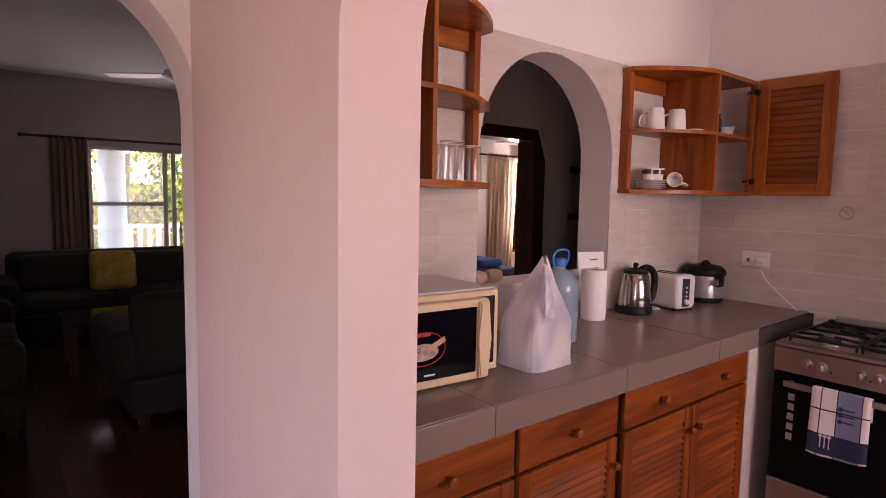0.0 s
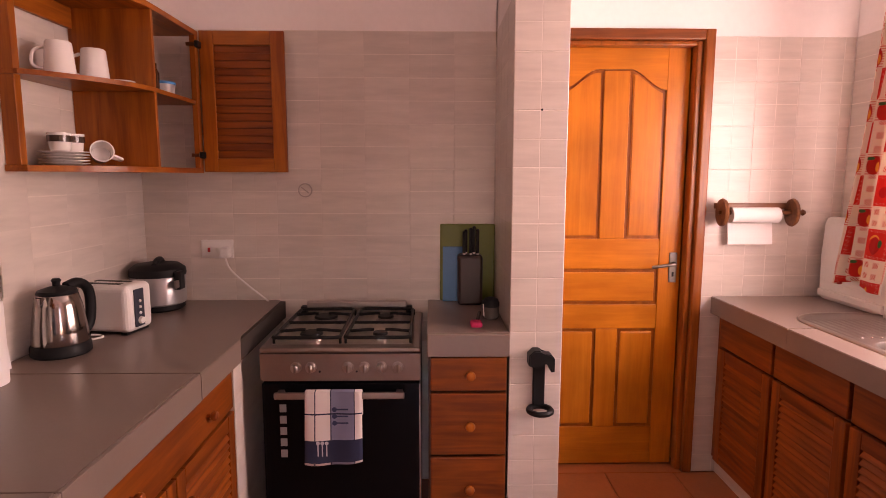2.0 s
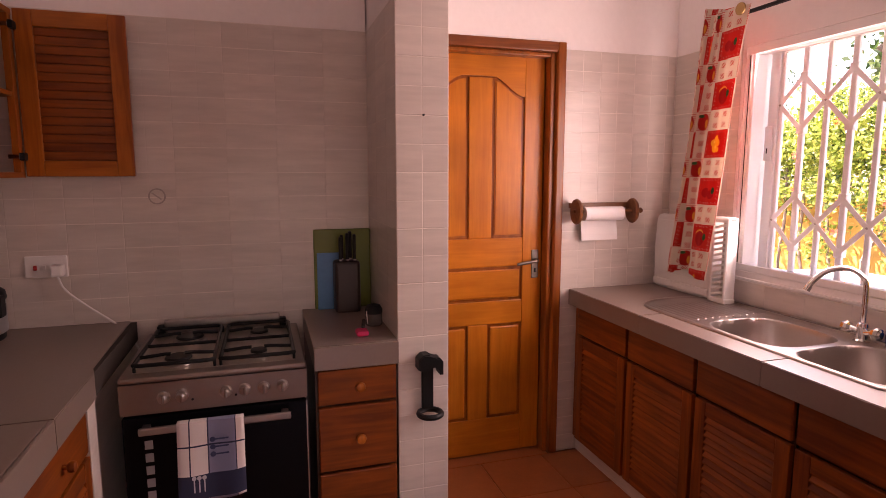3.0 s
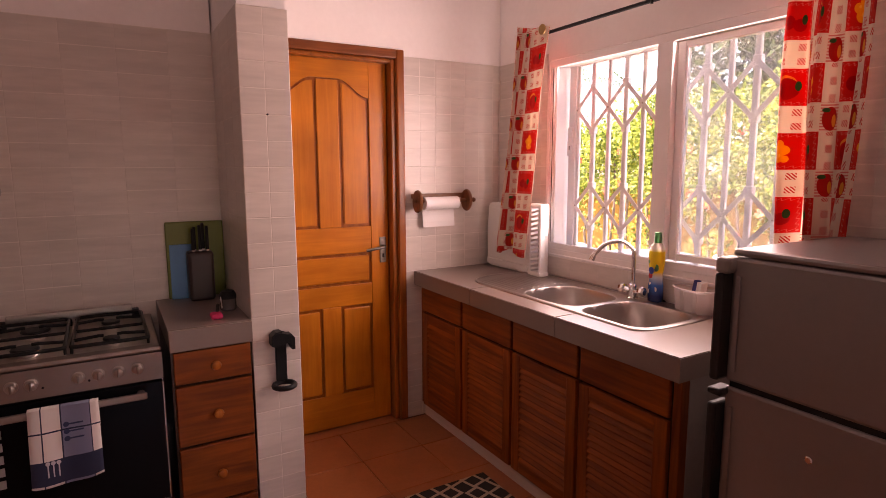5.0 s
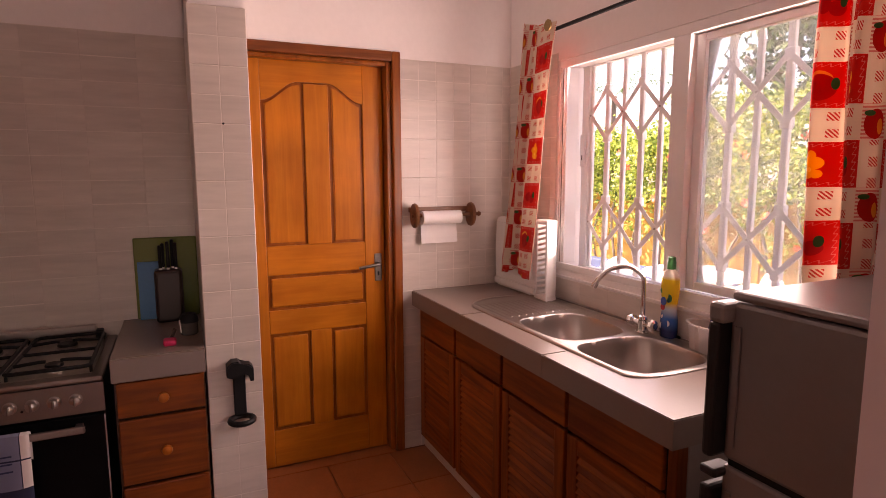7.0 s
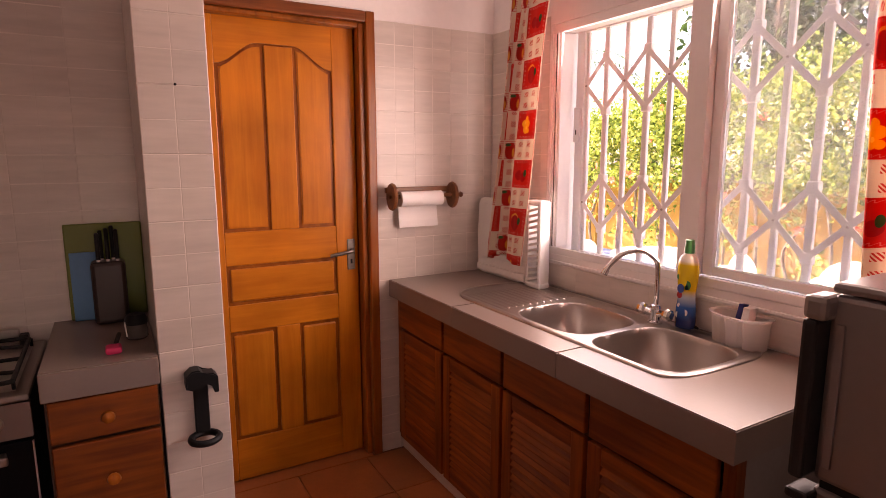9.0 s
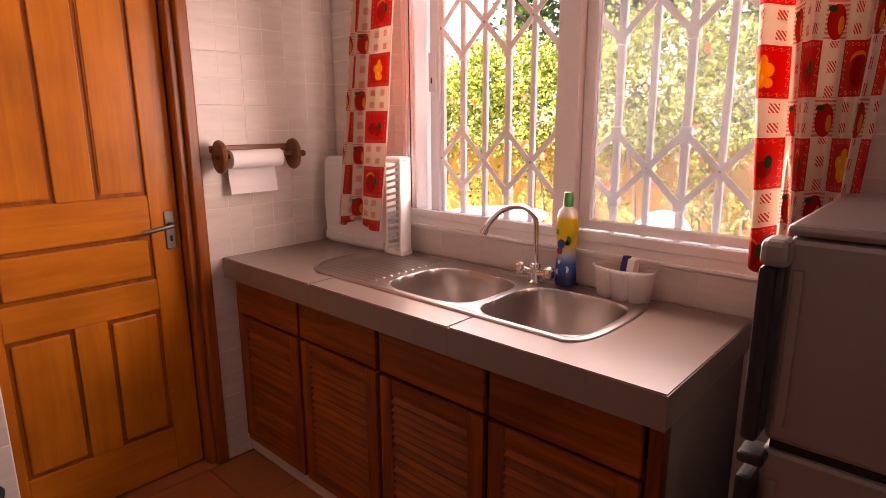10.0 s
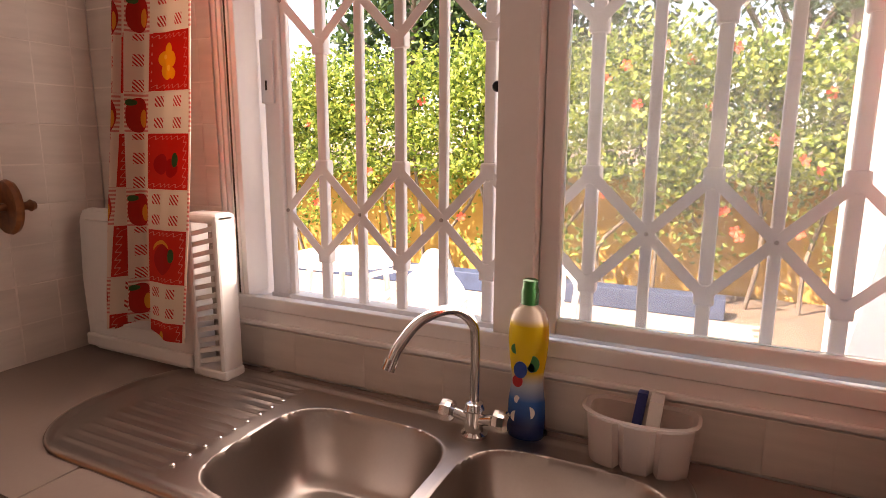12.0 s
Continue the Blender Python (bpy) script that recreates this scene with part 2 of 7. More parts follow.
def lathe(profile, at=(0, 0, 0), seg=24, axis=2, bm=None, squash=(1, 1)):
    """Turns a profile of (radius, height) round an axis through at."""
    bm = bm or bmesh.new()
    rings = []
    for r, h in profile:
        ring = []
        for i in range(seg):
            a = 2 * math.pi * i / seg
            c = [r * math.cos(a) * squash[0], r * math.sin(a) * squash[1]]
            c.insert(axis, h)
            ring.append(bm.verts.new(Vector(at) + Vector(c)))
        rings.append(ring)
    for one, two in zip(rings, rings[1:]):
        for i in range(seg):
            j = (i + 1) % seg
            bm.faces.new((one[i], one[j], two[j], two[i]))
    for ring in (rings[0], rings[-1]):
        bm.faces.new(ring)
    return bm


def tube(points, radius, seg=8, bm=None, closed=False):
    """A round bar along a line of points."""
    bm = bm or bmesh.new()
    pts = [Vector(p) for p in points]
    rings, up = [], None
    for i, p in enumerate(pts):
        a = pts[(i - 1) % len(pts)] if closed or i else p
        b = pts[(i + 1) % len(pts)] if closed or i < len(pts) - 1 else p
        d = (b - a).normalized()
        if up is None:
            up = d.orthogonal().normalized()
        up = (up - d * up.dot(d)).normalized()
        side = d.cross(up)
        rings.append([bm.verts.new(p + (up * math.cos(2 * math.pi * k / seg) + side * math.sin(2 * math.pi * k / seg)) * radius) for k in range(seg)])
    pairs = list(zip(rings, rings[1:])) + ([(rings[-1], rings[0])] if closed else [])
    for one, two in pairs:
        for k in range(seg):
            bm.faces.new((one[k], one[(k + 1) % seg], two[(k + 1) % seg], two[k]))
    if not closed:
        bm.faces.new(rings[0])
        bm.faces.new(rings[-1][::-1])
    return bm


def bar(a, b, wide, thick, normal, bm=None):
    """A flat bar from a to b, its thickness along normal."""
    bm = bm or bmesh.new()
    a, b, nn = Vector(a), Vector(b), Vector(normal).normalized()
    side = (b - a).normalized().cross(nn) * wide / 2
    nn = nn * thick / 2
    v = [bm.verts.new(p + s * side + q * nn) for p in (a, b) for s, q in ((-1, -1), (1, -1), (1, 1), (-1, 1))]
    for f in ((0, 1, 2, 3), (7, 6, 5, 4), (0, 4, 5, 1), (1, 5, 6, 2), (2, 6, 7, 3), (3, 7, 4, 0)):
        bm.faces.new([v[i] for i in f])
    return bm


def smooth_line(points, steps=8):
    """A Catmull-Rom line through points."""
    p = [Vector(q) for q in points]
    p = [p[0] * 2 - p[1]] + p + [p[-1] * 2 - p[-2]]
    out = []
    for i in range(1, len(p) - 2):
        for k in range(steps):
            u = k / steps
            out.append(0.5 * (2 * p[i] + (p[i + 1] - p[i - 1]) * u + (2 * p[i - 1] - 5 * p[i] + 4 * p[i + 1] - p[i + 2]) * u * u
                              + (3 * p[i] - p[i - 1] - 3 * p[i + 1] + p[i + 2]) * u ** 3))
    return out + [p[-2]]


def structure(ob, label, category):
    return tagged(ob, label, category, kind="structure")


def arched_wall(axis, lo, hi, u0, u1, top, openings):
    """A wall across axis from lo to hi with arched openings (from, to, sill, spring, rise) that go through it."""
    bm, at = bmesh.new(), u0
    def block(ua, ub, za, zb):
        a, b = [ua, za], [ub, zb]
        a.insert(axis, lo)
        b.insert(axis, hi)
        box(a, b, bm=bm)
    for ua, ub, sill, spring, rise in openings:
        block(at, ua, 0, top)
        if sill:
            block(ua, ub, 0, sill)
        curve = [((ua + ub) / 2 - (ub - ua) / 2 * math.cos(math.pi * k / 28), spring + rise * math.sin(math.pi * k / 28)) for k in range(29)]
        prism([(ua, top)] + curve + [(ub, top)], axis, lo, hi, bm=bm)
        at = ub
    block(at, u1, 0, top)
    return bm


# ---- structure ----
TOP = 2.86
N, S, E, W = 1.92, -1.37, 3.66, 0.92
NICHE = 3.60
LIV = (-0.05, 0.765, 0.0, 1.68, 0.39)
HATCH = (1.825, 2.697, 1.09, 1.65, 0.435)
wall_north = structure(part("wall_north", arched_wall(1, N, N + 0.18, -2.6, 8.0, TOP, [LIV, HATCH]), PLASTER), "cream plastered wall with two arched openings", "wall")
wall_west = structure(part("wall_west", arched_wall(0, W - 0.17, W, S, N, TOP, [(0.100, 1.080, 0.0, 1.70, 0.42)]), PINK), "plastered wall with an arched way, bounced pink light in its colour", "wall")
bm = box((NICHE, 0.31, 0), (3.90, N, TOP))
box((E, S - 0.2, 0), (3.90, -0.705, TOP), bm=bm)
box((E, -0.705, 2.148), (3.90, 0.31, TOP), bm=bm)
box((3.86, -0.705, 0), (3.90, 0.31, 2.148), bm=bm)
box((E, 0.12, 0), (3.86, 0.31, 2.148), bm=bm)
wall_east = structure(part("wall_east", bm, PLASTER), "cream plastered kitchen wall, tiled to door height", "wall")
WX0, WX1, WZ0, WZ1 = 1.70, 3.19, 1.05, 2.075
bm = box((-2.6, S - 0.2, 0), (-1.70, S, TOP))
# Unseen opening, made for the added south light.
box((-1.70, S - 0.2, 2.15), (-0.30, S, TOP), bm=bm)
box((-0.30, S - 0.2, 0), (WX0, S, TOP), bm=bm)
box((WX1, S - 0.2, 0), (E, S, TOP), bm=bm)
box((WX0, S - 0.2, 0), (WX1, S, WZ0), bm=bm)
box((WX0, S - 0.2, WZ1), (WX1, S, TOP), bm=bm)
wall_south = structure(part("wall_south", bm, PLASTER), "cream plastered wall with a wide kitchen window", "wall")
bm = box((-2.8, S - 0.2, 0), (-2.6, -0.15, TOP))
# Opening left in this unseen wall for the added west light.
box((-2.8, -0.15, 0), (-2.6, 1.05, 0.22), bm=bm)
box((-2.8, -0.15, 1.75), (-2.6, 1.05, TOP), bm=bm)
box((-2.8, 1.05, 0), (-2.6, 9.2, TOP), bm=bm)
structure(part("wall_hall_west", bm, PINK), "plain plastered wall of the hall", "wall")
structure(part("ceiling", box((3.905, N, TOP), (8.2, 9.2, TOP + 0.15), bm=box((-2.8, S - 0.2, TOP), (3.905, 9.2, TOP + 0.15))), CEILING), "plain white painted ceiling", "ceiling")
structure(part("floor", box((3.905, N, -0.15), (8.2, 9.2, -0.012), bm=box((-2.8, S - 0.2, -0.15), (3.905, 9.2, -0.012))), TERRA_GROUT), "terracotta floor bed with dark joints", "floor")
# stub wall between stove and door
COLX, COLA, COLB = 3.022, 0.112, 0.308
structure(part("wall_stub", box((COLX + 0.006, COLA + 0.006, 0), (E, COLB - 0.006, TOP)), PLASTER), "short cream wall between stove and door, tiled below", "wall")


# ---- kitchen: worktops, cabinets, stove, fridge, door ----
def fbox(f, face, u0, u1, w0, w1, z0, z1, bevel=0.0, bm=None):
    """A box on a face that looks south, north or west: u along it, w out of it."""
    if f == "W":
        return box((face - w1, u0, z0), (face - w0, u1, z1), bevel, bm)
    s = -1 if f == "S" else 1
    ya, yb = sorted((face + s * w0, face + s * w1))
    return box((u0, ya, z0), (u1, yb, z1), bevel, bm)


def fpoint(f, face, u, w, z):
    return Vector((face - w, u, z)) if f == "W" else Vector((u, face + (-w if f == "S" else w), z))


def knob(f, face, u, z, parent, material, r=0.016, name="knob", label=""):
    axis, s = (0, -1) if f == "W" else (1, -1 if f == "S" else 1)
    prof = [(r * 0.42, 0), (r * 0.40, s * 0.010), (r * 0.85, s * 0.015), (r, s * 0.022), (r * 0.88, s * 0.030), (r * 0.45, s * 0.034)]
    return part(name, lathe(prof, fpoint(f, face, u, 0, z), 16, axis), material, parent, label, True)


def louvre_door(parent, f, face, u0, u1, z0, z1, upright, level, name="door", slats=17, stile=0.055, thick=0.020, shut=False):
    """A framed door with sloping slats, each a piece of its own."""
    # Near-black backing colours in the shade behind open slats; shut doors use darkened pine.
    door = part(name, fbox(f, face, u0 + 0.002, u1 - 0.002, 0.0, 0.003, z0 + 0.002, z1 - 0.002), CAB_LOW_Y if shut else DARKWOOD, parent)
    part("stile", fbox(f, face, u0, u0 + stile, 0.0005, thick, z0, z1, 0.003), upright, door)
    part("stile", fbox(f, face, u1 - stile, u1, 0.0005, thick, z0, z1, 0.003), upright, door)
    part("rail", fbox(f, face, u0 + stile, u1 - stile, 0.001, thick - 0.001, z1 - stile, z1, 0.0025), level, door)
    part("rail", fbox(f, face, u0 + stile, u1 - stile, 0.001, thick - 0.001, z0, z0 + stile, 0.0025), level, door)
    pitch = (z1 - z0 - 2 * stile) / slats
    first = None
    for k in range(slats):
        if first is None:
            za = z0 + stile
            a = [fpoint(f, face, 0, w, z) for w, z in (((0.003, za + 0.001), (0.003, za + pitch * 0.99), (0.0075, za + pitch * 0.99), (0.0115, za + pitch * 0.16), (0.0110, za + pitch * 0.06), (0.0070, za + 0.001)) if shut else
                                                      ((0.004, za + pitch * 0.45), (0.005, za + pitch * 0.84), (0.008, za + pitch * 0.87), (0.0195, za + pitch * 0.24), (0.0195, za + 0.001), (0.015, za + 0.001)))]
            pts = [(p.x, p.z) if f == "W" else (p.y, p.z) for p in a]
            first = part("slat", prism(pts, 1 if f == "W" else 0, u0 + stile - 0.002, u1 - stile + 0.002), CAB_LOW_Y if shut else level, door)
        else:
            ob = new("slat", first.data)
            ob.parent, ob.location = door, (0, 0, pitch * k)
    return door


NF = 1.278   # front edge of the long worktop
SF = -0.758  # front edge of the sink worktop


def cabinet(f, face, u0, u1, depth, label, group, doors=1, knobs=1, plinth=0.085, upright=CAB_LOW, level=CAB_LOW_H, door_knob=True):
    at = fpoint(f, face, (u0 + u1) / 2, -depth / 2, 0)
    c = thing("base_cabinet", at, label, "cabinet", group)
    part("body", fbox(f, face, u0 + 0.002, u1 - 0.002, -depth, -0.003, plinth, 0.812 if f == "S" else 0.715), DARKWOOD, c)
    d = part("drawer", fbox(f, face, u0 + 0.006, u1 - 0.006, 0.0, 0.018, 0.672, 0.806, 0.004), level, c)
    for k in range(knobs):
        u = u0 + (u1 - u0) * (k + 0.5) / knobs if knobs > 1 else (u0 + u1) / 2
        knob(f, fpoint(f, face, 0, 0.018, 0)[0 if f == "W" else 1], u, 0.738, d, upright)
    w = (u1 - u0 - 0.006) / doors
    for k in range(doors):
        a = u0 + 0.003 + w * k
        door = louvre_door(c, f, face, a + 0.003, a + w - 0.003, plinth + 0.012, 0.660, upright, level)
        if door_knob:
            side = a + w - 0.034 if (k == 0 and doors > 1) or doors == 1 else a + 0.034
            knob(f, fpoint(f, face, 0, 0.020, 0)[0 if f == "W" else 1], side, 0.575, door, upright, 0.014)
    return c


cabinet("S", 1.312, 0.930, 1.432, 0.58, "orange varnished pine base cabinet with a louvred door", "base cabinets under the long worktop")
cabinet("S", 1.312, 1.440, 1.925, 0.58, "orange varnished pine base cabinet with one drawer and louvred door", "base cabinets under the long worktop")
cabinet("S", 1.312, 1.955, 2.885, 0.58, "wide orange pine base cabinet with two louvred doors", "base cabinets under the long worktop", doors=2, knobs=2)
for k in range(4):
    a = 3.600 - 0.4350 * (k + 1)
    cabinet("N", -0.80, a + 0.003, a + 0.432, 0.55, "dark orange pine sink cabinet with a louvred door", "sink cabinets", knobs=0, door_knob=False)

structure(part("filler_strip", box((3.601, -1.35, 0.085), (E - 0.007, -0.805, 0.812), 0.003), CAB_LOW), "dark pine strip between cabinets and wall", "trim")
structure(part("plinth_north", box((W, 1.345, 0), (2.888, N, 0.082)), TILE), "cream tiled plinth under the cabinets", "plinth")
structure(part("plinth_south", box((1.845, S, 0), (E, -0.825, 0.082)), TILE), "cream tiled plinth under the sink cabinets", "plinth")
bm = box((2.890, 1.292, 0), (2.972, N, 0.813), 0.002)
box((2.974, 1.312, 0), (NICHE - 0.008, 1.33, 0.813), bm=bm)
structure(part("tiled_end_wall", bm, TILE), "narrow cream tiled end wall of the cabinets", "wall")
RENDERED = mat("grey_cement_render", (0.25, 0.215, 0.195), 0.78, vary=0.12, scale=5, bump=0.16, grain=45)
structure(part("cabinet_end_post", box((1.828, -0.8315, 0.083), (1.8605, -0.792, 0.814), 0.003), CAB_LOW), "dark pine corner post of the sink cabinets", "trim")
structure(part("cabinet_end_panel", box((1.828, S + 0.008, 0.083), (1.8605, -0.832, 0.814), 0.003), RENDERED), "grey rendered end wall of the sink cabinets", "trim")

top = thing("worktop", (2.2, 1.6, 0.815), "long grey-brown tiled worktop with dark seams", "worktop")
part("bed", box((W, NF + 0.0052, 0.817), (NICHE - 0.008, N - 0.007, 0.894)), SEAM, top)
cuts = [W, 1.331, 1.938, 2.582]
for a, b in zip(cuts, cuts[1:]):
    part("worktop_tile", box((a + 0.0012, NF + 0.0125, 0.818), (b - 0.0012, N - 0.007, 0.900), 0.002), WORKTOP, top)
    part("edge_tile", box((a + 0.0012, NF, 0.815), (b - 0.0012, NF + 0.0105, 0.8995), 0.002), WORKTOP, top)
part("worktop_tile", prism([(2.5832, NF), (2.935, NF), (2.985, NF + 0.018), (NICHE - 0.007, NF + 0.028), (NICHE - 0.007, N - 0.007), (2.5832, N - 0.007)], 2, 0.815, 0.900, bevel=0.003), WORKTOP, top)

sink_top = thing("sink_worktop", (2.7, -1.06, 0.815), "grey-brown tiled worktop round a steel sink", "worktop")
B = S + 0.007
part("worktop_tile", prism([(1.815, SF), (2.4108, SF), (2.4108, -0.885), (2.190, -0.885), (2.115, -0.925), (2.090, -0.99), (2.090, -1.21), (2.115, -1.275), (2.190, -1.318), (2.4108, -1.318), (2.4108, B), (1.815, B)], 2, 0.815, 0.900, bevel=0.003), WORKTOP, sink_top)
part("worktop_tile", prism([(2.4132, SF), (3.0488, SF), (3.0488, -0.885), (2.4132, -0.885)], 2, 0.815, 0.900, bevel=0.003), WORKTOP, sink_top)
part("worktop_tile", prism([(2.4132, -1.318), (3.0488, -1.318), (3.0488, B), (2.4132, B)], 2, 0.815, 0.900, bevel=0.003), WORKTOP, sink_top)
part("worktop_tile", prism([(3.0512, SF), (E - 0.007, SF), (E - 0.007, B), (3.0512, B), (3.0512, -1.318), (3.18, -1.318), (3.20, -1.2), (3.20, -1.0), (3.16, -0.885), (3.0512, -0.885)], 2, 0.815, 0.900, bevel=0.003), WORKTOP, sink_top)

# drawer unit beside the stove
DY0, DY1 = 0.316, 0.612
drawers = thing("drawer_unit", (3.3, 0.46, 0), "orange pine unit of drawers with round wooden knobs", "drawers")
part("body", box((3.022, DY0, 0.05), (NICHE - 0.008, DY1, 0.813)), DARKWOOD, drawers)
for za, zb in ((0.680, 0.808), (0.428, 0.668), (0.176, 0.416), (0.060, 0.164)):
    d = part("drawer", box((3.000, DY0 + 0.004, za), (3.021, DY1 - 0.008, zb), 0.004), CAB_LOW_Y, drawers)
    if zb - za > 0.11:
        knob("W", 3.000, 0.456, (za + zb) / 2, d, CAB, 0.019)
dt = thing("drawer_worktop", (3.3, 0.46, 0.815), "short grey-brown tiled worktop over the drawers", "worktop")
part("worktop_tile", box((3.0005, DY0 - 0.004, 0.818), (NICHE - 0.007, DY1 + 0.004, 0.900), 0.002), WORKTOP, dt)
part("edge_tile", box((2.985, DY0 - 0.004, 0.815), (2.9995, DY1 + 0.004, 0.8985), 0.003), WORKTOP, dt)

# ---- gas stove ----
stove = thing("gas_stove", (3.3, 0.938, 0), "stainless gas stove with a black glass oven door", "stove")
SY0, SY1 = 0.641, 1.236
part("body", box((3.035, SY0 + 0.004, 0.03), (3.565, SY1 - 0.004, 0.826), 0.004), ENAMEL, stove)
plate = box((3.005, SY0, 0.826), (3.575, SY1, 0.846), 0.007)
part("hob_plate", plate, STOVE_STEEL, stove)
part("recess", box((3.050, SY0 + 0.035, 0.8462), (3.510, SY1 - 0.035, 0.8475), 0.0005), mat("dull_hob_steel", (0.52, 0.47, 0.43), 0.30, metal=1.0, vary=0.2, scale=12), stove)
part("control_panel", prism([(3.030, 0.716), (3.012, 0.718), (3.004, 0.824), (3.030, 0.825)], 1, SY0, SY1, bevel=0.002), STOVE_STEEL, stove)
for y, tilt in ((1.102, 0), (1.047, 1), (0.910, 0), (0.849, 1), (0.787, 0), (0.725, 1)):
    k = part("knob", lathe([(0.021, 0), (0.021, -0.006), (0.0165, -0.008), (0.015, -0.026), (0.012, -0.028)], (3.009, y, 0.772), 20, 0), STEEL, stove, "round steel knob", True)
    part("grip", box((2.977, y - 0.004, 0.757), (2.988, y + 0.004, 0.787), 0.003), STOVE_STEEL, k)
for y in (1.015, 0.878):
    part("button", lathe([(0.004, 0), (0.004, -0.004)], (3.010, y, 0.755), 10, 0), BLACK, stove)
SILVERY = mat("faded_silver_print", (0.30, 0.285, 0.28), 0.5, bump=0)
oven = part("oven_door", box((3.012, SY0 + 0.003, 0.236), (3.034, SY1 - 0.003, 0.708), 0.004), OVEN_GLASS, stove, "black glass oven door")
part("edge_strip", box((3.010, SY0 + 0.001, 0.240), (3.020, SY0 + 0.005, 0.705)), STEEL, oven)
handle = box((2.965, 0.700, 0.662), (2.980, 1.178, 0.688), 0.005)
for y in (0.72, 1.158):
    box((2.972, y - 0.012, 0.665), (3.013, y + 0.012, 0.685), 0.003, handle)
part("handle", handle, STOVE_STEEL, oven)
for k in range(5):
    z = 0.612 - 0.0445 * k
    part("mark", box((3.0095, 1.144, z - 0.015), (3.0122, 1.169, z + 0.015), 0.001), SILVERY, oven, "plain pale brand mark")
part("drawer", box((3.008, SY0 + 0.003, 0.062), (3.034, SY1 - 0.003, 0.226), 0.004), STOVE_STEEL, stove)
for y in (SY0 + 0.05, SY1 - 0.05):
    for x in (3.08, 3.52):
        part("foot", lathe([(0.018, 0), (0.018, 0.032)], (x, y, 0.0), 12), BLACK, stove)
for x, y, r in ((3.135, 1.068, 0.046), (3.135, 0.800, 0.030), (3.405, 0.800, 0.036), (3.405, 1.060, 0.052)):
    b = part("burner", lathe([(r * 1.25, 0.847), (r * 1.2, 0.853), (r, 0.855), (r, 0.862)], (x, y, 0), 24), STEEL, stove, "", True)
    part("cap", lathe([(r * 0.95, 0.862), (r * 0.98, 0.866), (r * 0.9, 0.872), (r * 0.3, 0.873)], (x, y, 0), 24), ENAMEL, b, "", True)
for ya, yb in ((0.680, 0.925), (0.945, 1.195)):
    g = tube([(3.045, ya + 0.02, 0.874), (3.052, ya, 0.874), (3.50, ya + 0.005, 0.874), (3.515, ya + 0.02, 0.874), (3.515, yb - 0.02, 0.874), (3.50, yb - 0.005, 0.874), (3.052, yb, 0.874), (3.045, yb - 0.02, 0.874)], 0.0072, 8, closed=True)
    ym = (ya + yb) / 2
    for x in (3.135, 3.405):
        for dx, dy in ((0, 1), (0, -1)):
            tube([(x, ym + dy * 0.022, 0.880), (x, ym + dy * 0.04, 0.881), (x, ym + dy * (yb - ya) / 2, 0.874)], 0.0068, 6, g)
    tube([(3.272, ya, 0.874), (3.272, yb, 0.874)], 0.0068, 6, g)
    for x in (3.06, 3.50):
        for y in (ya, yb):
            tube([(x, y, 0.847), (x, y, 0.874)], 0.005, 6, g)
    part("grate", g, ENAMEL, stove, "black wire pan support", True)
lid = box((3.535, 0.715, 0.868), (3.556, 1.172, 0.905), 0.006)
part("backguard", lid, STEEL, stove)
for y in (0.703, 1.184):
    part("hinge", box((3.520, y - 0.014, 0.846), (3.562, y + 0.014, 0.884), 0.005), BLACK, stove)

# ---- fridge ----
fridge = thing("fridge", (1.33, -1.0, 0), "dark metallic grey two-door fridge beside the sink", "fridge")
FX0, FX1, FY = 1.070, 1.632, -0.712
part("body", box((FX0, -1.30, 0.03), (FX1, FY - 0.055, 1.256), 0.008), FRIDGE, fridge)
part("top_cover", box((FX0 - 0.003, -1.305, 1.2565), (FX1 + 0.003, FY - 0.002, 1.277), 0.009), FRIDGE, fridge)
for za, zb in ((0.898, 1.2545), (0.075, 0.884)):
    door = part("door", box((FX0, FY - 0.052, za), (FX1, FY, zb), 0.010), FRIDGE, fridge)
    top_z, low_z = (1.254, 0.900) if za > 0.5 else (0.878, 0.50)
    h = box((FX1 + 0.003, FY - 0.040, low_z), (FX1 + 0.030, FY + 0.034, top_z - 0.045), 0.008)
    part("handle", h, FRIDGE_DARK, door, "dark grey handle")
    cap = box((FX1 - 0.012, FY - 0.030, top_z - (0.046 if za > 0.5 else 0.020)), (FX1 + 0.031, FY + 0.035, top_z), 0.011 if za > 0.5 else 0.006)
    part("handle_cap", cap, FRIDGE if za > 0.5 else FRIDGE_DARK, door)
    part("handle_stripe", box((FX1 - 0.030, FY + 0.0005, low_z + 0.03), (FX1 - 0.014, FY + 0.006, top_z - 0.05), 0.002), FRIDGE, door)
part("badge", lathe([(0.010, 0), (0.010, 0.003), (0.007, 0.005)], (1.392, FY, 0.765), 16, 1), CHROME, fridge)
part("gasket", box((FX0 + 0.01, FY - 0.045, 0.883), (FX1 - 0.01, FY - 0.008, 0.899)), BLACK, fridge)
for x in (FX0 + 0.05, FX1 - 0.05):
    for y in (-1.25, -0.80):
        part("foot", lathe([(0.02, 0), (0.02, 0.032)], (x, y, 0), 12), BLACK, fridge)

structure(part("threshold", box((E - 0.0145, -0.655, -0.011), (3.858, 0.118, 0.0005), 0.002), TERRA), "terracotta threshold under the panelled door", "floor")

# ---- panelled door ----
GUN = mat("worn_gunmetal", (0.20, 0.18, 0.16), 0.38, metal=1.0, vary=0.2, scale=30)
LX = 3.728
door = tagged(new("door_1"), "closed golden varnished door with six raised panels", "door", kind="structure")
door.location = (LX + 0.02, -0.29, 0)
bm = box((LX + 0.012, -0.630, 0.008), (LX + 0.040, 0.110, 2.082))
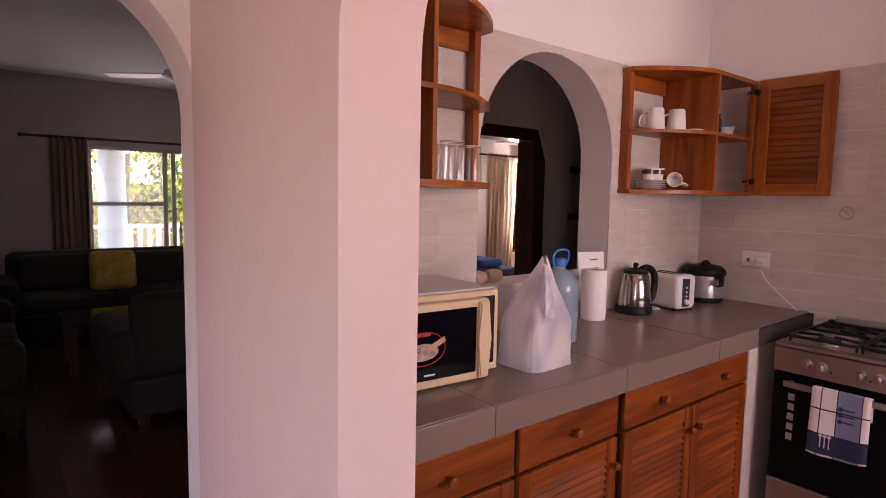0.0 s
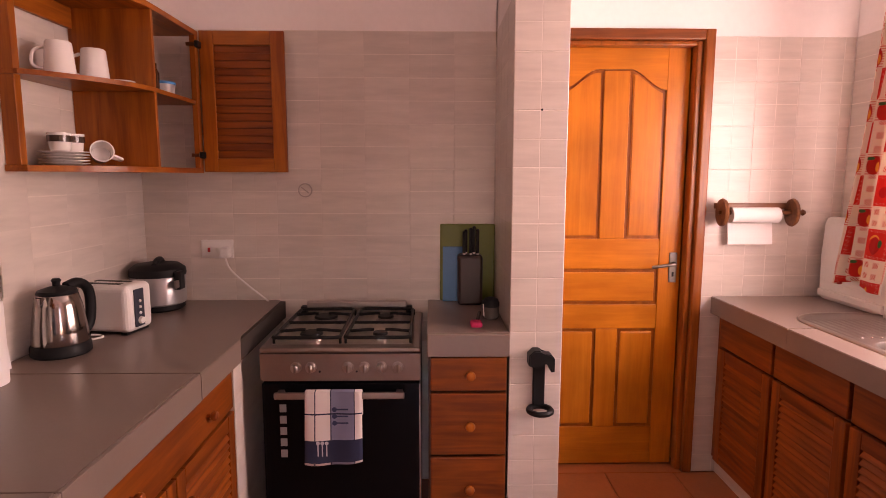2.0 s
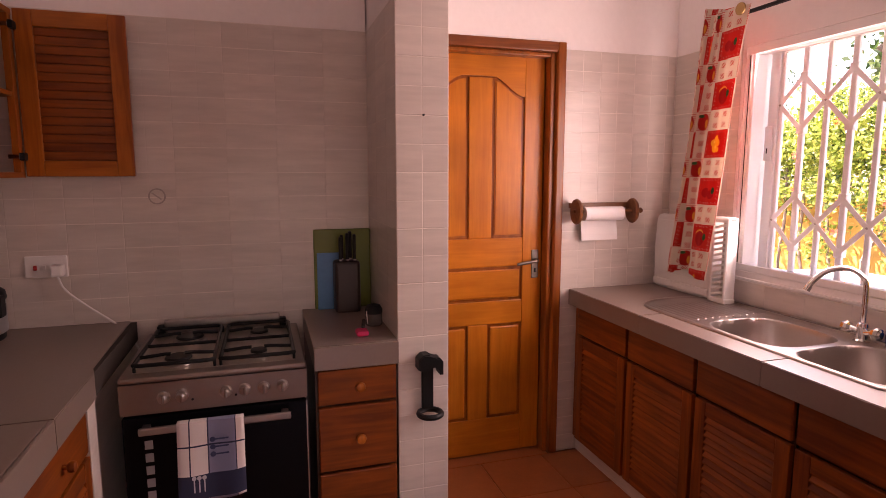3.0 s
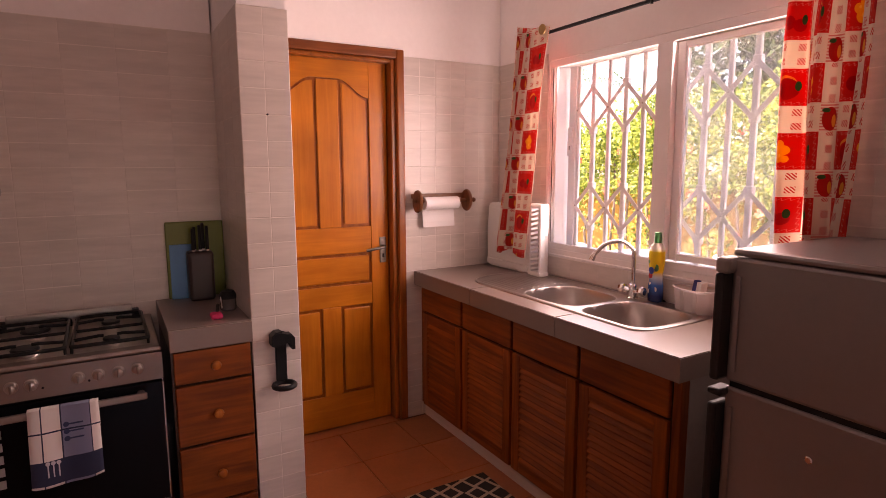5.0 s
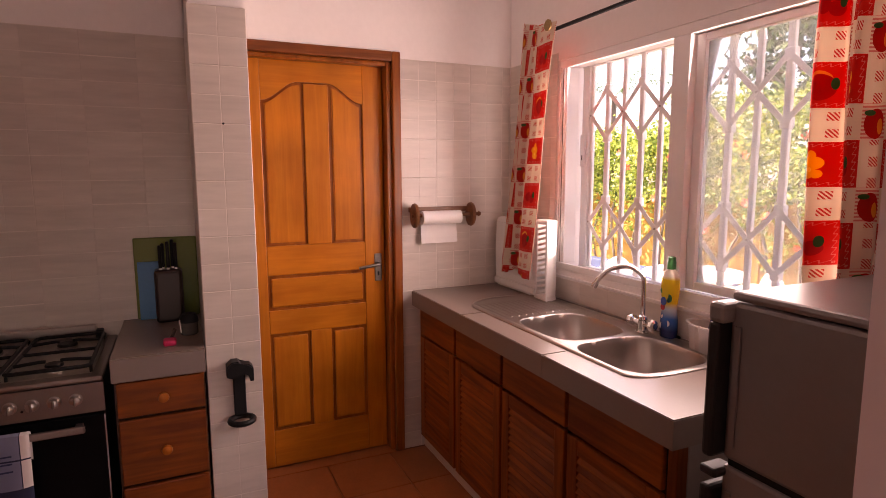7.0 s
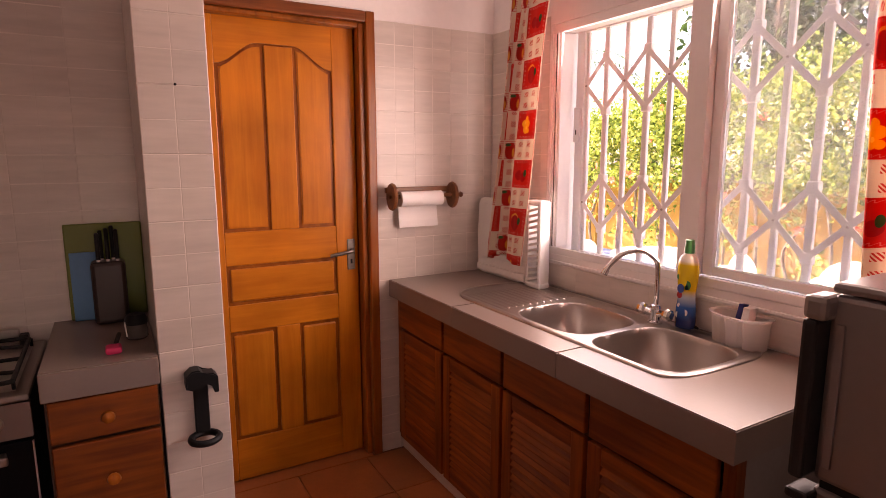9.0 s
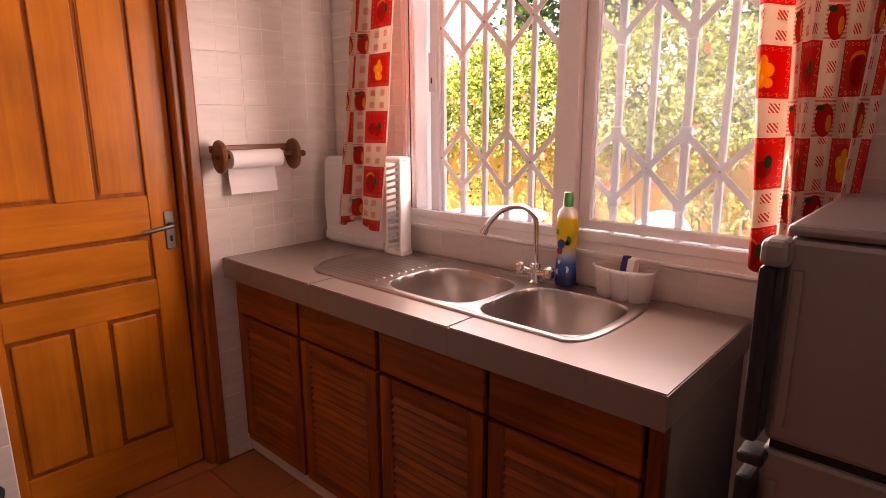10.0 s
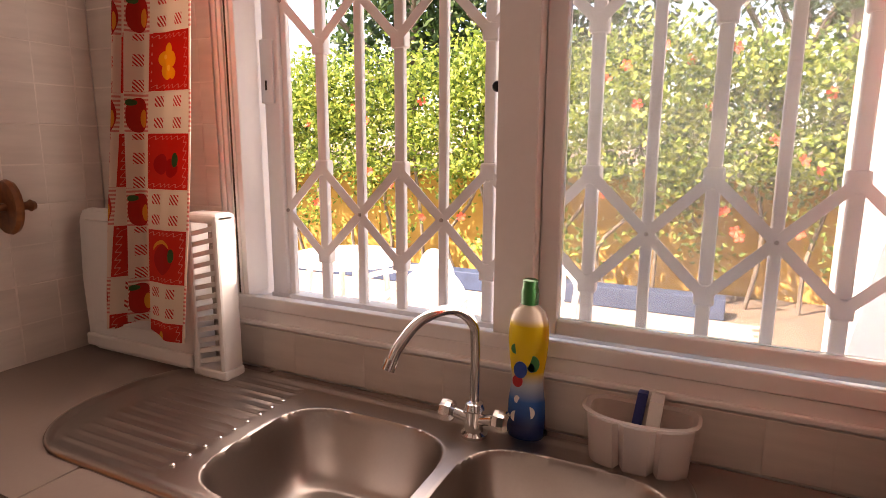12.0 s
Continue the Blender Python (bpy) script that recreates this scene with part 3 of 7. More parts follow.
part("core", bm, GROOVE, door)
Y0, Y1 = -0.630, 0.090


def rail(y0, y1, z0, z1, material):
    return part("rail" if material is DOOR_Y else "stile", box((LX, y0, z0), (LX + 0.012, y1, z1), 0.004), material, door)


rail(Y0, -0.522, 0.008, 2.082, DOOR)
rail(-0.015, Y1, 0.008, 2.082, DOOR)
rail(-0.522, -0.015, 0.008, 0.205, DOOR_Y)
rail(-0.522, -0.015, 0.720, 0.842, DOOR_Y)
rail(-0.522, -0.015, 1.022, 1.172, DOOR_Y)
rail(-0.330, -0.222, 0.205, 0.720, DOOR)
rail(-0.345, -0.222, 1.172, 1.972, DOOR)
head = [(-0.522, 2.082), (-0.522, 1.885)] + [(-0.522 + 0.507 * k / 24, 1.885 + 0.095 * (math.sin(math.pi * min(1, max(0, (0.5 - abs(k / 24 - 0.5)) / 0.36)) / 2) ** 2)) for k in range(1, 24)] + [(-0.015, 1.885), (-0.015, 2.082)]
part("rail", prism(head, 0, LX, LX + 0.012), DOOR_Y, door)
for y0, y1, z0, z1 in ((-0.522, -0.345, 1.172, 1.90), (-0.222, -0.015, 1.172, 1.90), (-0.522, -0.015, 0.842, 1.022), (-0.522, -0.330, 0.205, 0.720), (-0.222, -0.015, 0.205, 0.720)):
    tall = z1 - z0 > 0.6
    m = 0.016
    if tall:
        def curve(y):
            k = (y + 0.522) / 0.507
            return 1.885 + 0.095 * (math.sin(math.pi * min(1, max(0, (0.5 - abs(k - 0.5)) / 0.36)) / 2) ** 2) - m
        ys = [y0 + m + (y1 - y0 - 2 * m) * k / 10 for k in range(11)]
        outline = [(y0 + m, z0 + m)] + [(y, curve(y)) for y in ys] + [(y1 - m, z0 + m)]
        part("panel", prism(outline, 0, LX + 0.001, LX + 0.012, bevel=0.006), DOOR, door)
    else:
        part("panel", box((LX + 0.001, y0 + m, z0 + m), (LX + 0.013, y1 - m, z1 - m), 0.007), DOOR_Y if z1 - z0 < 0.3 else DOOR, door)
hp = part("handle_plate", box((LX - 0.006, -0.612, 0.955), (LX + 0.001, -0.572, 1.105), 0.004), GUN, door, "worn steel handle plate")
part("lever", tube(smooth_line([(LX - 0.004, -0.592, 1.052), (LX - 0.034, -0.592, 1.052), (LX - 0.046, -0.575, 1.050), (LX - 0.046, -0.50, 1.040), (LX - 0.044, -0.475, 1.036)], 5), 0.0085, 10), GUN, hp, "", True)
part("keyhole", box((LX - 0.0075, -0.597, 0.985), (LX - 0.0055, -0.587, 1.008), 0.001), BLACK, hp)
jamb = tagged(new("door_frame"), "red-brown varnished wooden door frame", "door frame", kind="structure")
jamb.location = (E, -0.29, 0)
for name, a, b, m in (("post", (E - 0.018, -0.7045, 0), (E + 0.198, -0.660, 2.147), JAMB), ("lintel", (E - 0.016, -0.660, 2.098), (E + 0.198, 0.111, 2.147), wood("red_brown_lintel", (0.30, 0.085, 0.022), (0.15, 0.04, 0.012), along=1, knots=0.8)),
                      ("stop", (E + 0.008, -0.660, 0), (LX - 0.002, -0.632, 2.098), JAMB), ("stop", (E + 0.008, -0.632, 2.076), (LX - 0.002, 0.111, 2.098), JAMB)):
    part(name, box(a, b, 0.006), m, jamb)


# ---- kitchen window, grille and curtains ----
def node_mat(name):
    m = bpy.data.materials.new(name)
    m.use_nodes = True
    return m, m.node_tree.nodes, m.node_tree.links, m.node_tree.nodes["Principled BSDF"]


def dusty_pane(name, dust):
    m, n, l, b = node_mat(name)
    out = n["Material Output"]
    clear, shine, film = n.new("ShaderNodeBsdfTransparent"), n.new("ShaderNodeBsdfGlossy"), n.new("ShaderNodeBsdfTranslucent")
    shine.inputs["Roughness"].default_value = 0.02
    fres = n.new("ShaderNodeFresnel")
    one, two = n.new("ShaderNodeMixShader"), n.new("ShaderNodeMixShader")
    l.new(fres.outputs[0], one.inputs[0])
    l.new(clear.outputs[0], one.inputs[1])
    l.new(shine.outputs[0], one.inputs[2])
    tex, mr = n.new("ShaderNodeTexNoise"), n.new("ShaderNodeMapRange")
    tex.inputs["Scale"].default_value, tex.inputs["Detail"].default_value = 6, 6
    mr.inputs["From Min"].default_value, mr.inputs["From Max"].default_value = 0.35, 0.75
    mr.inputs["To Min"].default_value, mr.inputs["To Max"].default_value = dust * 0.4, dust
    l.new(tex.outputs["Fac"], mr.inputs["Value"])
    l.new(mr.outputs[0], two.inputs[0])
    l.new(one.outputs[0], two.inputs[1])
    l.new(film.outputs[0], two.inputs[2])
    l.new(two.outputs[0], out.inputs["Surface"])
    return m


PANE = dusty_pane("dusty_window_glass", 0.25)
window = tagged(new("window_1"), "white aluminium sliding window, one half open", "window", kind="structure")
window.location = (2.45, -1.42, 1.05)
FA, FB = -1.445, -1.372
for name, a, b in (("window_sill", (WX0, -1.379, WZ0 + 0.001), (WX1, -1.3665, WZ0 + 0.034)), ("track_bed", (WX0, FA - 0.02, WZ0 + 0.001), (WX1, -1.3795, WZ0 + 0.009)), ("head", (WX0, FA, WZ1 - 0.040), (WX1, FB, WZ1 - 0.001)),
                   ("jamb", (WX1 - 0.055, FA, WZ0 + 0.034), (WX1 - 0.001, FB, WZ1 - 0.040)), ("jamb", (WX0 + 0.001, FA, WZ0 + 0.034), (WX0 + 0.045, FB, WZ1 - 0.040)),
                   ("mullion", (2.392, FA, WZ0 + 0.034), (2.474, FB + 0.004, WZ1 - 0.040))):
    part(name, box(a, b, 0.003), FRAME, window)
for x in (WX1 - 0.018, WX1 - 0.038):
    part("track", box((x - 0.003, FB - 0.001, WZ0 + 0.034), (x + 0.003, FB + 0.006, WZ1 - 0.04), 0.001), FRAME, window)
# Raised dark strip that colours in the shade of a track groove.
part("groove", box((WX1 - 0.031, FB - 0.0005, WZ0 + 0.036), (WX1 - 0.025, FB + 0.0015, WZ1 - 0.042)), SEAM, window)
part("bead", box((WX0, S - 0.002, 1.010), (WX1 + 0.01, S + 0.010, 1.022), 0.003), FRAME, window)
sash = part("sash", box((2.352, -1.438, WZ0 + 0.036), (2.390, -1.400, WZ1 - 0.042), 0.003), FRAME, window)
for a, b in (((1.747, -1.438, WZ0 + 0.036), (1.782, -1.400, WZ1 - 0.042)), ((1.782, -1.436, WZ0 + 0.036), (2.352, -1.402, WZ0 + 0.066)), ((1.782, -1.436, WZ1 - 0.070), (2.352, -1.402, WZ1 - 0.042))):
    part("rail", box(a, b, 0.003), FRAME, sash)
pane = part("pane", box((1.784, -1.421, WZ0 + 0.067), (2.351, -1.417, WZ1 - 0.071)), PANE, window)
pane.visible_shadow = False
part("latch", lathe([(0.006, 0), (0.006, 0.02), (0.011, 0.022), (0.011, 0.036), (0.008, 0.040)], (2.492, -1.45, 1.575), 14, 1), BLACK, window, "black catch", True)

GY = -1.500
grille = thing("window_grille", (2.45, GY, 1.06), "white folding trellis grille across the window", "grille")
even, odd = [2.984, 2.761, 2.537, 2.314, 2.090, 1.868], [3.095, 2.872, 2.649, 2.426, 2.202, 1.979, 1.756]
for x in even + odd:
    half = 0.013 if x in even else 0.011
    part("bar", box((x - half, GY - 0.009, 1.062), (x + half, GY + 0.009, 2.055), 0.004), FRAME, grille)
for x in even:
    for z in (1.178, 1.402, 1.695, 1.921):
        part("collar", box((x - 0.019, GY - 0.0145, z - 0.020), (x + 0.019, GY + 0.0145, z + 0.020), 0.005), FRAME, grille)
for zc in (1.290, 1.808):
    for x in odd:
        for sx in (-1, 1):
            x2 = x + sx * 0.1115
            if min(even) - 0.01 < x2 < max(even) + 0.01:
                for sz in (-1, 1):
                    part("brace", bar((x, GY + 0.011, zc), (x2, GY + 0.013, zc + sz * 0.113), 0.021, 0.003, (0, 1, 0)), FRAME, grille)
        part("rivet", lathe([(0.005, 0), (0.004, 0.004)], (x, GY + 0.012, zc), 10, 1), STEEL, grille)
part("lock_stile", box((3.100, GY - 0.022, 1.062), (3.150, GY + 0.022, 2.055), 0.004), FRAME, grille)
lk = part("lock_plate", box((3.112, GY + 0.0225, 1.562), (3.152, GY + 0.030, 1.718), 0.002), FRAME, grille)
part("keyhole", box((3.131, GY + 0.0302, 1.594), (3.137, GY + 0.032, 1.618), 0.001), SEAM, lk)
for z in (1.056, 2.046):
    part("runner", box((1.72, GY - 0.018, z - 0.006), (3.16, GY + 0.018, z + 0.008), 0.002), FRAME, grille)


def patchwork():
    """Printed cotton: red squares with fruit, cream squares with hatched checks, and striped bands."""
    m, n, l, b = node_mat("red_fruit_patchwork_cotton")

    def op(kind, x, y=None, z=None):
        q = n.new("ShaderNodeMath")
        q.operation = kind
        for i, v in enumerate((x, y, z)):
            if v is None:
                continue
            if isinstance(v, (int, float)):
                q.inputs[i].default_value = v
            else:
                l.new(v, q.inputs[i])
        return q.outputs[0]

    def mix(f, a, c):
        q = n.new("ShaderNodeMix")
        q.data_type = "RGBA"
        l.new(f, q.inputs["Factor"])
        for key, v in (("A", a), ("B", c)):
            if isinstance(v, tuple):
                q.inputs[key].default_value = (*v, 1)
            else:
                l.new(v, q.inputs[key])
        return q.outputs["Result"]

    uv, sep = n.new("ShaderNodeUVMap"), n.new("ShaderNodeSeparateXYZ")
    l.new(uv.outputs[0], sep.inputs[0])
    u, v = sep.outputs[0], sep.outputs[1]
    PU, PV, AU, RV = 0.195, 0.217, 0.130, 0.124
    cu, cv = op("FLOOR", op("DIVIDE", u, PU)), op("FLOOR", op("DIVIDE", v, PV))
    fu, fv = op("SUBTRACT", u, op("MULTIPLY", cu, PU)), op("SUBTRACT", v, op("MULTIPLY", cv, PV))
    in_a, in_r = op("LESS_THAN", fu, AU), op("LESS_THAN", fv, RV)
    order = op("FLOORED_MODULO", op("ADD", cu, cv), 3.0)
    red, cream = (0.66, 0.034, 0.018), (0.78, 0.66, 0.54)

    def disc(x, y, r, sx=1.0, sy=1.0):
        dx, dy = op("MULTIPLY", op("SUBTRACT", fu, x), sx), op("MULTIPLY", op("SUBTRACT", fv, y), sy)
        return op("LESS_THAN", op("ADD", op("MULTIPLY", dx, dx), op("MULTIPLY", dy, dy)), r * r)

    # oranges, an apple with a yellow peel, or a pair of cherries
    orange, cherry = op("GREATER_THAN", order, 1.5), op("LESS_THAN", op("ABSOLUTE", op("SUBTRACT", order, 1.0)), 0.5)
    apple = op("SUBTRACT", 1.0, op("MAXIMUM", orange, cherry))
    bunch = disc(0.074, 0.044, 0.021)
    for bx, by, br in ((0.056, 0.066, 0.017), (0.088, 0.068, 0.016), (0.070, 0.086, 0.015), (0.052, 0.036, 0.012)):
        bunch = op("MAXIMUM", bunch, disc(bx, by, br))
    sq_red = mix(op("MULTIPLY", orange, bunch), red, (0.86, 0.44, 0.035))
    sq_red = mix(op("MULTIPLY", orange, op("MAXIMUM", disc(0.070, 0.048, 0.007), disc(0.084, 0.072, 0.005))), sq_red, (0.92, 0.62, 0.10))
    sq_red = mix(op("MULTIPLY", apple, disc(0.066, 0.056, 0.036)), sq_red, (0.46, 0.016, 0.012))
    peel = op("MULTIPLY", disc(0.072, 0.080, 0.032, 1.0, 1.5), op("SUBTRACT", 1.0, disc(0.070, 0.070, 0.034, 1.0, 1.5)))
    sq_red = mix(op("MULTIPLY", apple, peel), sq_red, (0.80, 0.34, 0.05))
    sq_red = mix(op("MULTIPLY", cherry, op("MAXIMUM", disc(0.046, 0.048, 0.021), disc(0.084, 0.056, 0.023))), sq_red, (0.46, 0.013, 0.012))
    sq_red = mix(op("MULTIPLY", op("SUBTRACT", 1.0, orange), disc(0.034, 0.066, 0.013, 1.5, 0.8)), sq_red, (0.045, 0.12, 0.03))
    edge = op("MINIMUM", op("MINIMUM", fu, op("SUBTRACT", AU, fu)), op("MINIMUM", fv, op("SUBTRACT", RV, fv)))
    lace = op("MULTIPLY", op("LESS_THAN", op("ABSOLUTE", op("SUBTRACT", edge, op("MULTIPLY_ADD", op("SINE", op("MULTIPLY", op("ADD", fu, fv), 330.0)), 0.0035, 0.009))), 0.0011), 0.75)
    sq_red = mix(lace, sq_red, (0.75, 0.35, 0.28))
    # two by two hatched checks on cream
    gu, gv = op("MODULO", fu, 0.065), op("MODULO", op("SUBTRACT", fv, RV), 0.0465)
    check = op("MULTIPLY", op("MULTIPLY", op("GREATER_THAN", gu, 0.020), op("LESS_THAN", gu, 0.044)), op("MULTIPLY", op("GREATER_THAN", gv, 0.012), op("LESS_THAN", gv, 0.035)))
    hatch = op("MULTIPLY", check, op("GREATER_THAN", op("SINE", op("MULTIPLY", op("ADD", op("MULTIPLY", fu, 1.0), op("MULTIPLY", fv, -0.8)), 700.0)), -0.05))
    sq_cream = mix(hatch, cream, (0.60, 0.05, 0.035))
    stripes = op("MULTIPLY", op("GREATER_THAN", op("SINE", op("MULTIPLY", fv, 640.0)), 0.0), 0.8)
    band_c = mix(stripes, cream, (0.66, 0.12, 0.10))
    berry = mix(disc(0.163, 0.165, 0.031, 1.15, 0.8), band_c, (0.50, 0.022, 0.012))
    berry = mix(disc(0.150, 0.158, 0.014, 1.5, 0.7), berry, (0.74, 0.30, 0.04))
    berry = mix(disc(0.178, 0.193, 0.010, 0.8, 1.4), berry, (0.045, 0.12, 0.03))
    gu2 = op("SUBTRACT", fu, AU)
    check2 = op("MULTIPLY", op("MULTIPLY", op("GREATER_THAN", gu2, 0.020), op("LESS_THAN", gu2, 0.045)), op("LESS_THAN", op("MODULO", fv, 0.055), 0.026))
    band_r = mix(op("MULTIPLY", check2, op("GREATER_THAN", op("SINE", op("MULTIPLY", op("SUBTRACT", fu, fv), 700.0)), -0.05)), cream, (0.60, 0.05, 0.035))
    col = mix(in_a, mix(in_r, berry, band_r), mix(in_r, sq_cream, sq_red))
    l.new(col, b.inputs["Base Color"])
    b.inputs["Roughness"].default_value = 0.9
    weave = n.new("ShaderNodeTexNoise")
    weave.inputs["Scale"].default_value = 350
    bp = n.new("ShaderNodeBump")
    bp.inputs["Strength"].default_value, bp.inputs["Distance"].default_value = 0.15, 0.002
    l.new(weave.outputs["Fac"], bp.inputs["Height"])
    l.new(bp.outputs[0], b.inputs["Normal"])
    tr, add = n.new("ShaderNodeBsdfTranslucent"), n.new("ShaderNodeMixShader")
    l.new(col, tr.inputs["Color"])
    add.inputs[0].default_value = 0.36
    l.new(b.outputs[0], add.inputs[1])
    l.new(tr.outputs[0], add.inputs[2])
    l.new(add.outputs[0], n["Material Output"].inputs["Surface"])
    return m


def drape(name, parent, material, top, low, ztop, zlow, folds, cloth, start=0.0, hem=0.0, sway=0.0, nu=90, nv=44, along=0, vtop=3.0, flat=(0.5, 0.5), swing=0.2, sag=0.0):
    """A hanging cloth: top and low are (from, to, depth, fold depth) in plan; folds give the flutes; cloth is its full width."""
    bm = bmesh.new()
    uvl = bm.loops.layers.uv.new("UVMap")
    grid, uvs = [], {}
    for j in range(nv + 1):
        t = j / nv
        row = []
        for i in range(nu + 1):
            s = i / nu
            a = [top[k] + (low[k] - top[k]) * t ** 0.9 for k in range(4)]
            wave = math.sin(2 * math.pi * folds * s + 0.8 * math.sin(3.1 * t + 5 * s)) + 0.35 * math.sin(2 * math.pi * folds * 2.3 * s + 1.7 + 2 * t)
            f = s * flat[1] / flat[0] if s < flat[0] else flat[1] + (s - flat[0]) * (1 - flat[1]) / (1 - flat[0])
            if flat[0] != flat[1] and s < flat[0] - 0.02:
                wave *= 0.22
            p = a[0] + (a[1] - a[0]) * (f + 0.035 * math.sin(2 * math.pi * folds * s * 1.0 + 0.6) * (0.4 + t)) + sway * math.sin(4.5 * t) * (s - 0.3)
            q = a[2] + a[3] * wave * (0.65 + 0.35 * t) + 0.006 * math.sin(7 * t + 9 * s)
            z = ztop + (zlow - ztop) * t - hem * t * (0.5 + 0.5 * math.sin(2 * math.pi * (1.1 * s + swing))) - sag * (1 - s) * (1 - t)
            vtx = bm.verts.new((p, q, z) if along == 0 else (q, p, z))
            uvs[vtx] = (start + s * cloth, vtop - (ztop - z))
            row.append(vtx)
        grid.append(row)
    for j in range(nv):
        for i in range(nu):
            f = bm.faces.new((grid[j][i], grid[j][i + 1], grid[j + 1][i + 1], grid[j + 1][i]))
            for lp in f.loops:
                lp[uvl].uv = uvs[lp.vert]
    ob = part(name, bm, material, parent, "", True)
    solid = ob.modifiers.new("thickness", "SOLIDIFY")
    solid.thickness = 0.0015
    return ob


COTTON = patchwork()
rod = thing("curtain_rod", (2.4, -1.285, 2.2), "thin black metal curtain rod on brackets", "curtain rod")
part("pole", tube([(3.33, -1.285, 2.200), (1.30, -1.285, 2.200)], 0.009, 10), BLACK, rod, "", True)
part("finial", lathe([(0.010, 0), (0.018, 0.012), (0.018, 0.026), (0.008, 0.036)], (3.33, -1.285, 2.200), 14, 0), BLACK, rod, "", True)
for x in (3.27, 2.44, 1.36):
    part("bracket", tube(smooth_line([(x, S + 0.001, 2.230), (x, -1.33, 2.230), (x, -1.285, 2.213), (x, -1.278, 2.185)], 4), 0.006, 8), BLACK, rod)
left = thing("curtain", (3.2, -1.23, 1.0), "red and cream fruit-print cotton curtain hanging over a dish rack", "curtain", "kitchen curtains")
drape("cloth", left, COTTON, (3.050, 3.312, -1.245, 0.022), (3.160, 3.428, -1.198, 0.018), 2.262, 1.034, 2.6, 0.42, start=-0.004, hem=0.03, vtop=2.423, flat=(0.32, 0.56), sag=0.045)
ring = lathe([(0.019, -0.003), (0.026, -0.003), (0.026, 0.003), (0.019, 0.003)], (3.075, -1.212, 2.200), 20, 1)
part("eyelet", ring, AGED_BRASS, left, "aged brass eyelet")
right = thing("curtain", (1.72, -1.29, 0.97), "red and cream fruit-print cotton curtain gathered beside the fridge", "curtain", "kitchen curtains")
drape("cloth", right, COTTON, (1.575, 1.834, -1.278, 0.038), (1.600, 1.838, -1.268, 0.046), 2.262, 1.085, 2.35, 0.62, start=0.095, swing=-0.30, hem=0.125, sway=0.03, vtop=2.508)

# ---- sink ----
sink = thing("sink", (2.65, -1.10, 0.9), "stainless double-bowl sink with a ribbed drainer", "sink")
SX0, SX1, SYA, SYB = 2.062, 3.300, -1.332, -0.868


def basin(x, y, x0, x1, y0, y1, deep):
    u, v = (x - (x0 + x1) / 2) / ((x1 - x0) / 2), (y - (y0 + y1) / 2) / ((y1 - y0) / 2)
    r = (abs(u) ** 3.7 + abs(v) ** 3.7) ** (1 / 3.7)
    if r >= 1:
        return 0.0
    k = min(1.0, (1 - r) / 0.36)
    k = 1 - (1 - k) ** 2.6
    e = min(1.0, (1 - r) / 0.07)
    return -deep * k * e * e * (3 - 2 * e) - 0.014 * max(0, 1 - r)


bm = bmesh.new()
nx, ny = 330, 132
rows = []
for j in range(ny + 1):
    row = []
    for i in range(nx + 1):
        y = SYA + (SYB - SYA) * j / ny
        v = (y - (SYA + SYB) / 2) / ((SYB - SYA) / 2)
        xl = SX0 + 0.075 * (1 - (1 - abs(v) ** 3.2) ** (1 / 2.2)) if abs(v) < 1 else SX0 + 0.075
        xr = SX1 - 0.19 * (1 - (1 - min(1, abs(v)) ** 2.4) ** (1 / 2.0))
        x = xl + (xr - xl) * i / nx
        edge = min(min(i, nx - i) / nx * 1.1, min(j, ny - j) / ny * 0.46)
        z = 0.9035 + 0.0045 * min(1, edge / 0.010) - 0.004 * min(1, max(0, edge - 0.018) / 0.012)
        if edge <= 0:
            z = 0.9003
        z += basin(x, y, 2.485, 2.868, -1.248, -0.905, 0.150) + basin(x, y, 2.090, 2.462, -1.258, -0.893, 0.150)
        if x > 2.90 and edge > 0.03:
            f = min(1, (x - 2.90) / 0.02, (edge - 0.03) / 0.01)
            f *= min(1, max(0, (3.19 - x) / 0.03))
            z += -0.003 * f + 0.0028 * f * max(0, math.sin((y + 1.10) * 2 * math.pi / 0.029)) ** 2
        row.append(bm.verts.new((x, y, z)))
    rows.append(row)
for j in range(ny):
    for i in range(nx):
        bm.faces.new((rows[j][i], rows[j][i + 1], rows[j + 1][i + 1], rows[j + 1][i]))
sk = part("bowl", bm, STEEL, sink, "", True)
sk.modifiers.new("thickness", "SOLIDIFY").thickness = 0.0012
dimple = None
for k in range(9):
    y = -1.225 + 0.036 * k
    if dimple is None:
        dimple = part("dimple", lathe([(0.0052, 0.9030), (0.0046, 0.9062), (0.0022, 0.9078)], (2.905, y, 0), 12), CHROME, sink, "", True)
    else:
        ob = new("dimple", dimple.data)
        ob.parent, ob.location = sink, (0.0, 0.036 * k, 0)
for x in (2.677, 2.276):
    w = part("drain", lathe([(0.036, 0.7455), (0.034, 0.7475), (0.026, 0.7465), (0.010, 0.746)], (x, -1.075, 0), 24), CHROME, sink, "round waste", True)
    part("plug", lathe([(0.016, 0.7470), (0.014, 0.751)], (x, -1.075, 0), 16), SEAM, w)

tap = thing("mixer_tap", (2.47, -1.275, 0.906), "chrome mixer tap with a curved spout", "tap")
TX, TY = 2.472, -1.272
part("base", lathe([(0.026, 0.904), (0.026, 0.910), (0.018, 0.915), (0.017, 0.955), (0.021, 0.960), (0.018, 0.972), (0.011, 0.976)], (TX, TY, 0), 20), CHROME, tap, "", True)
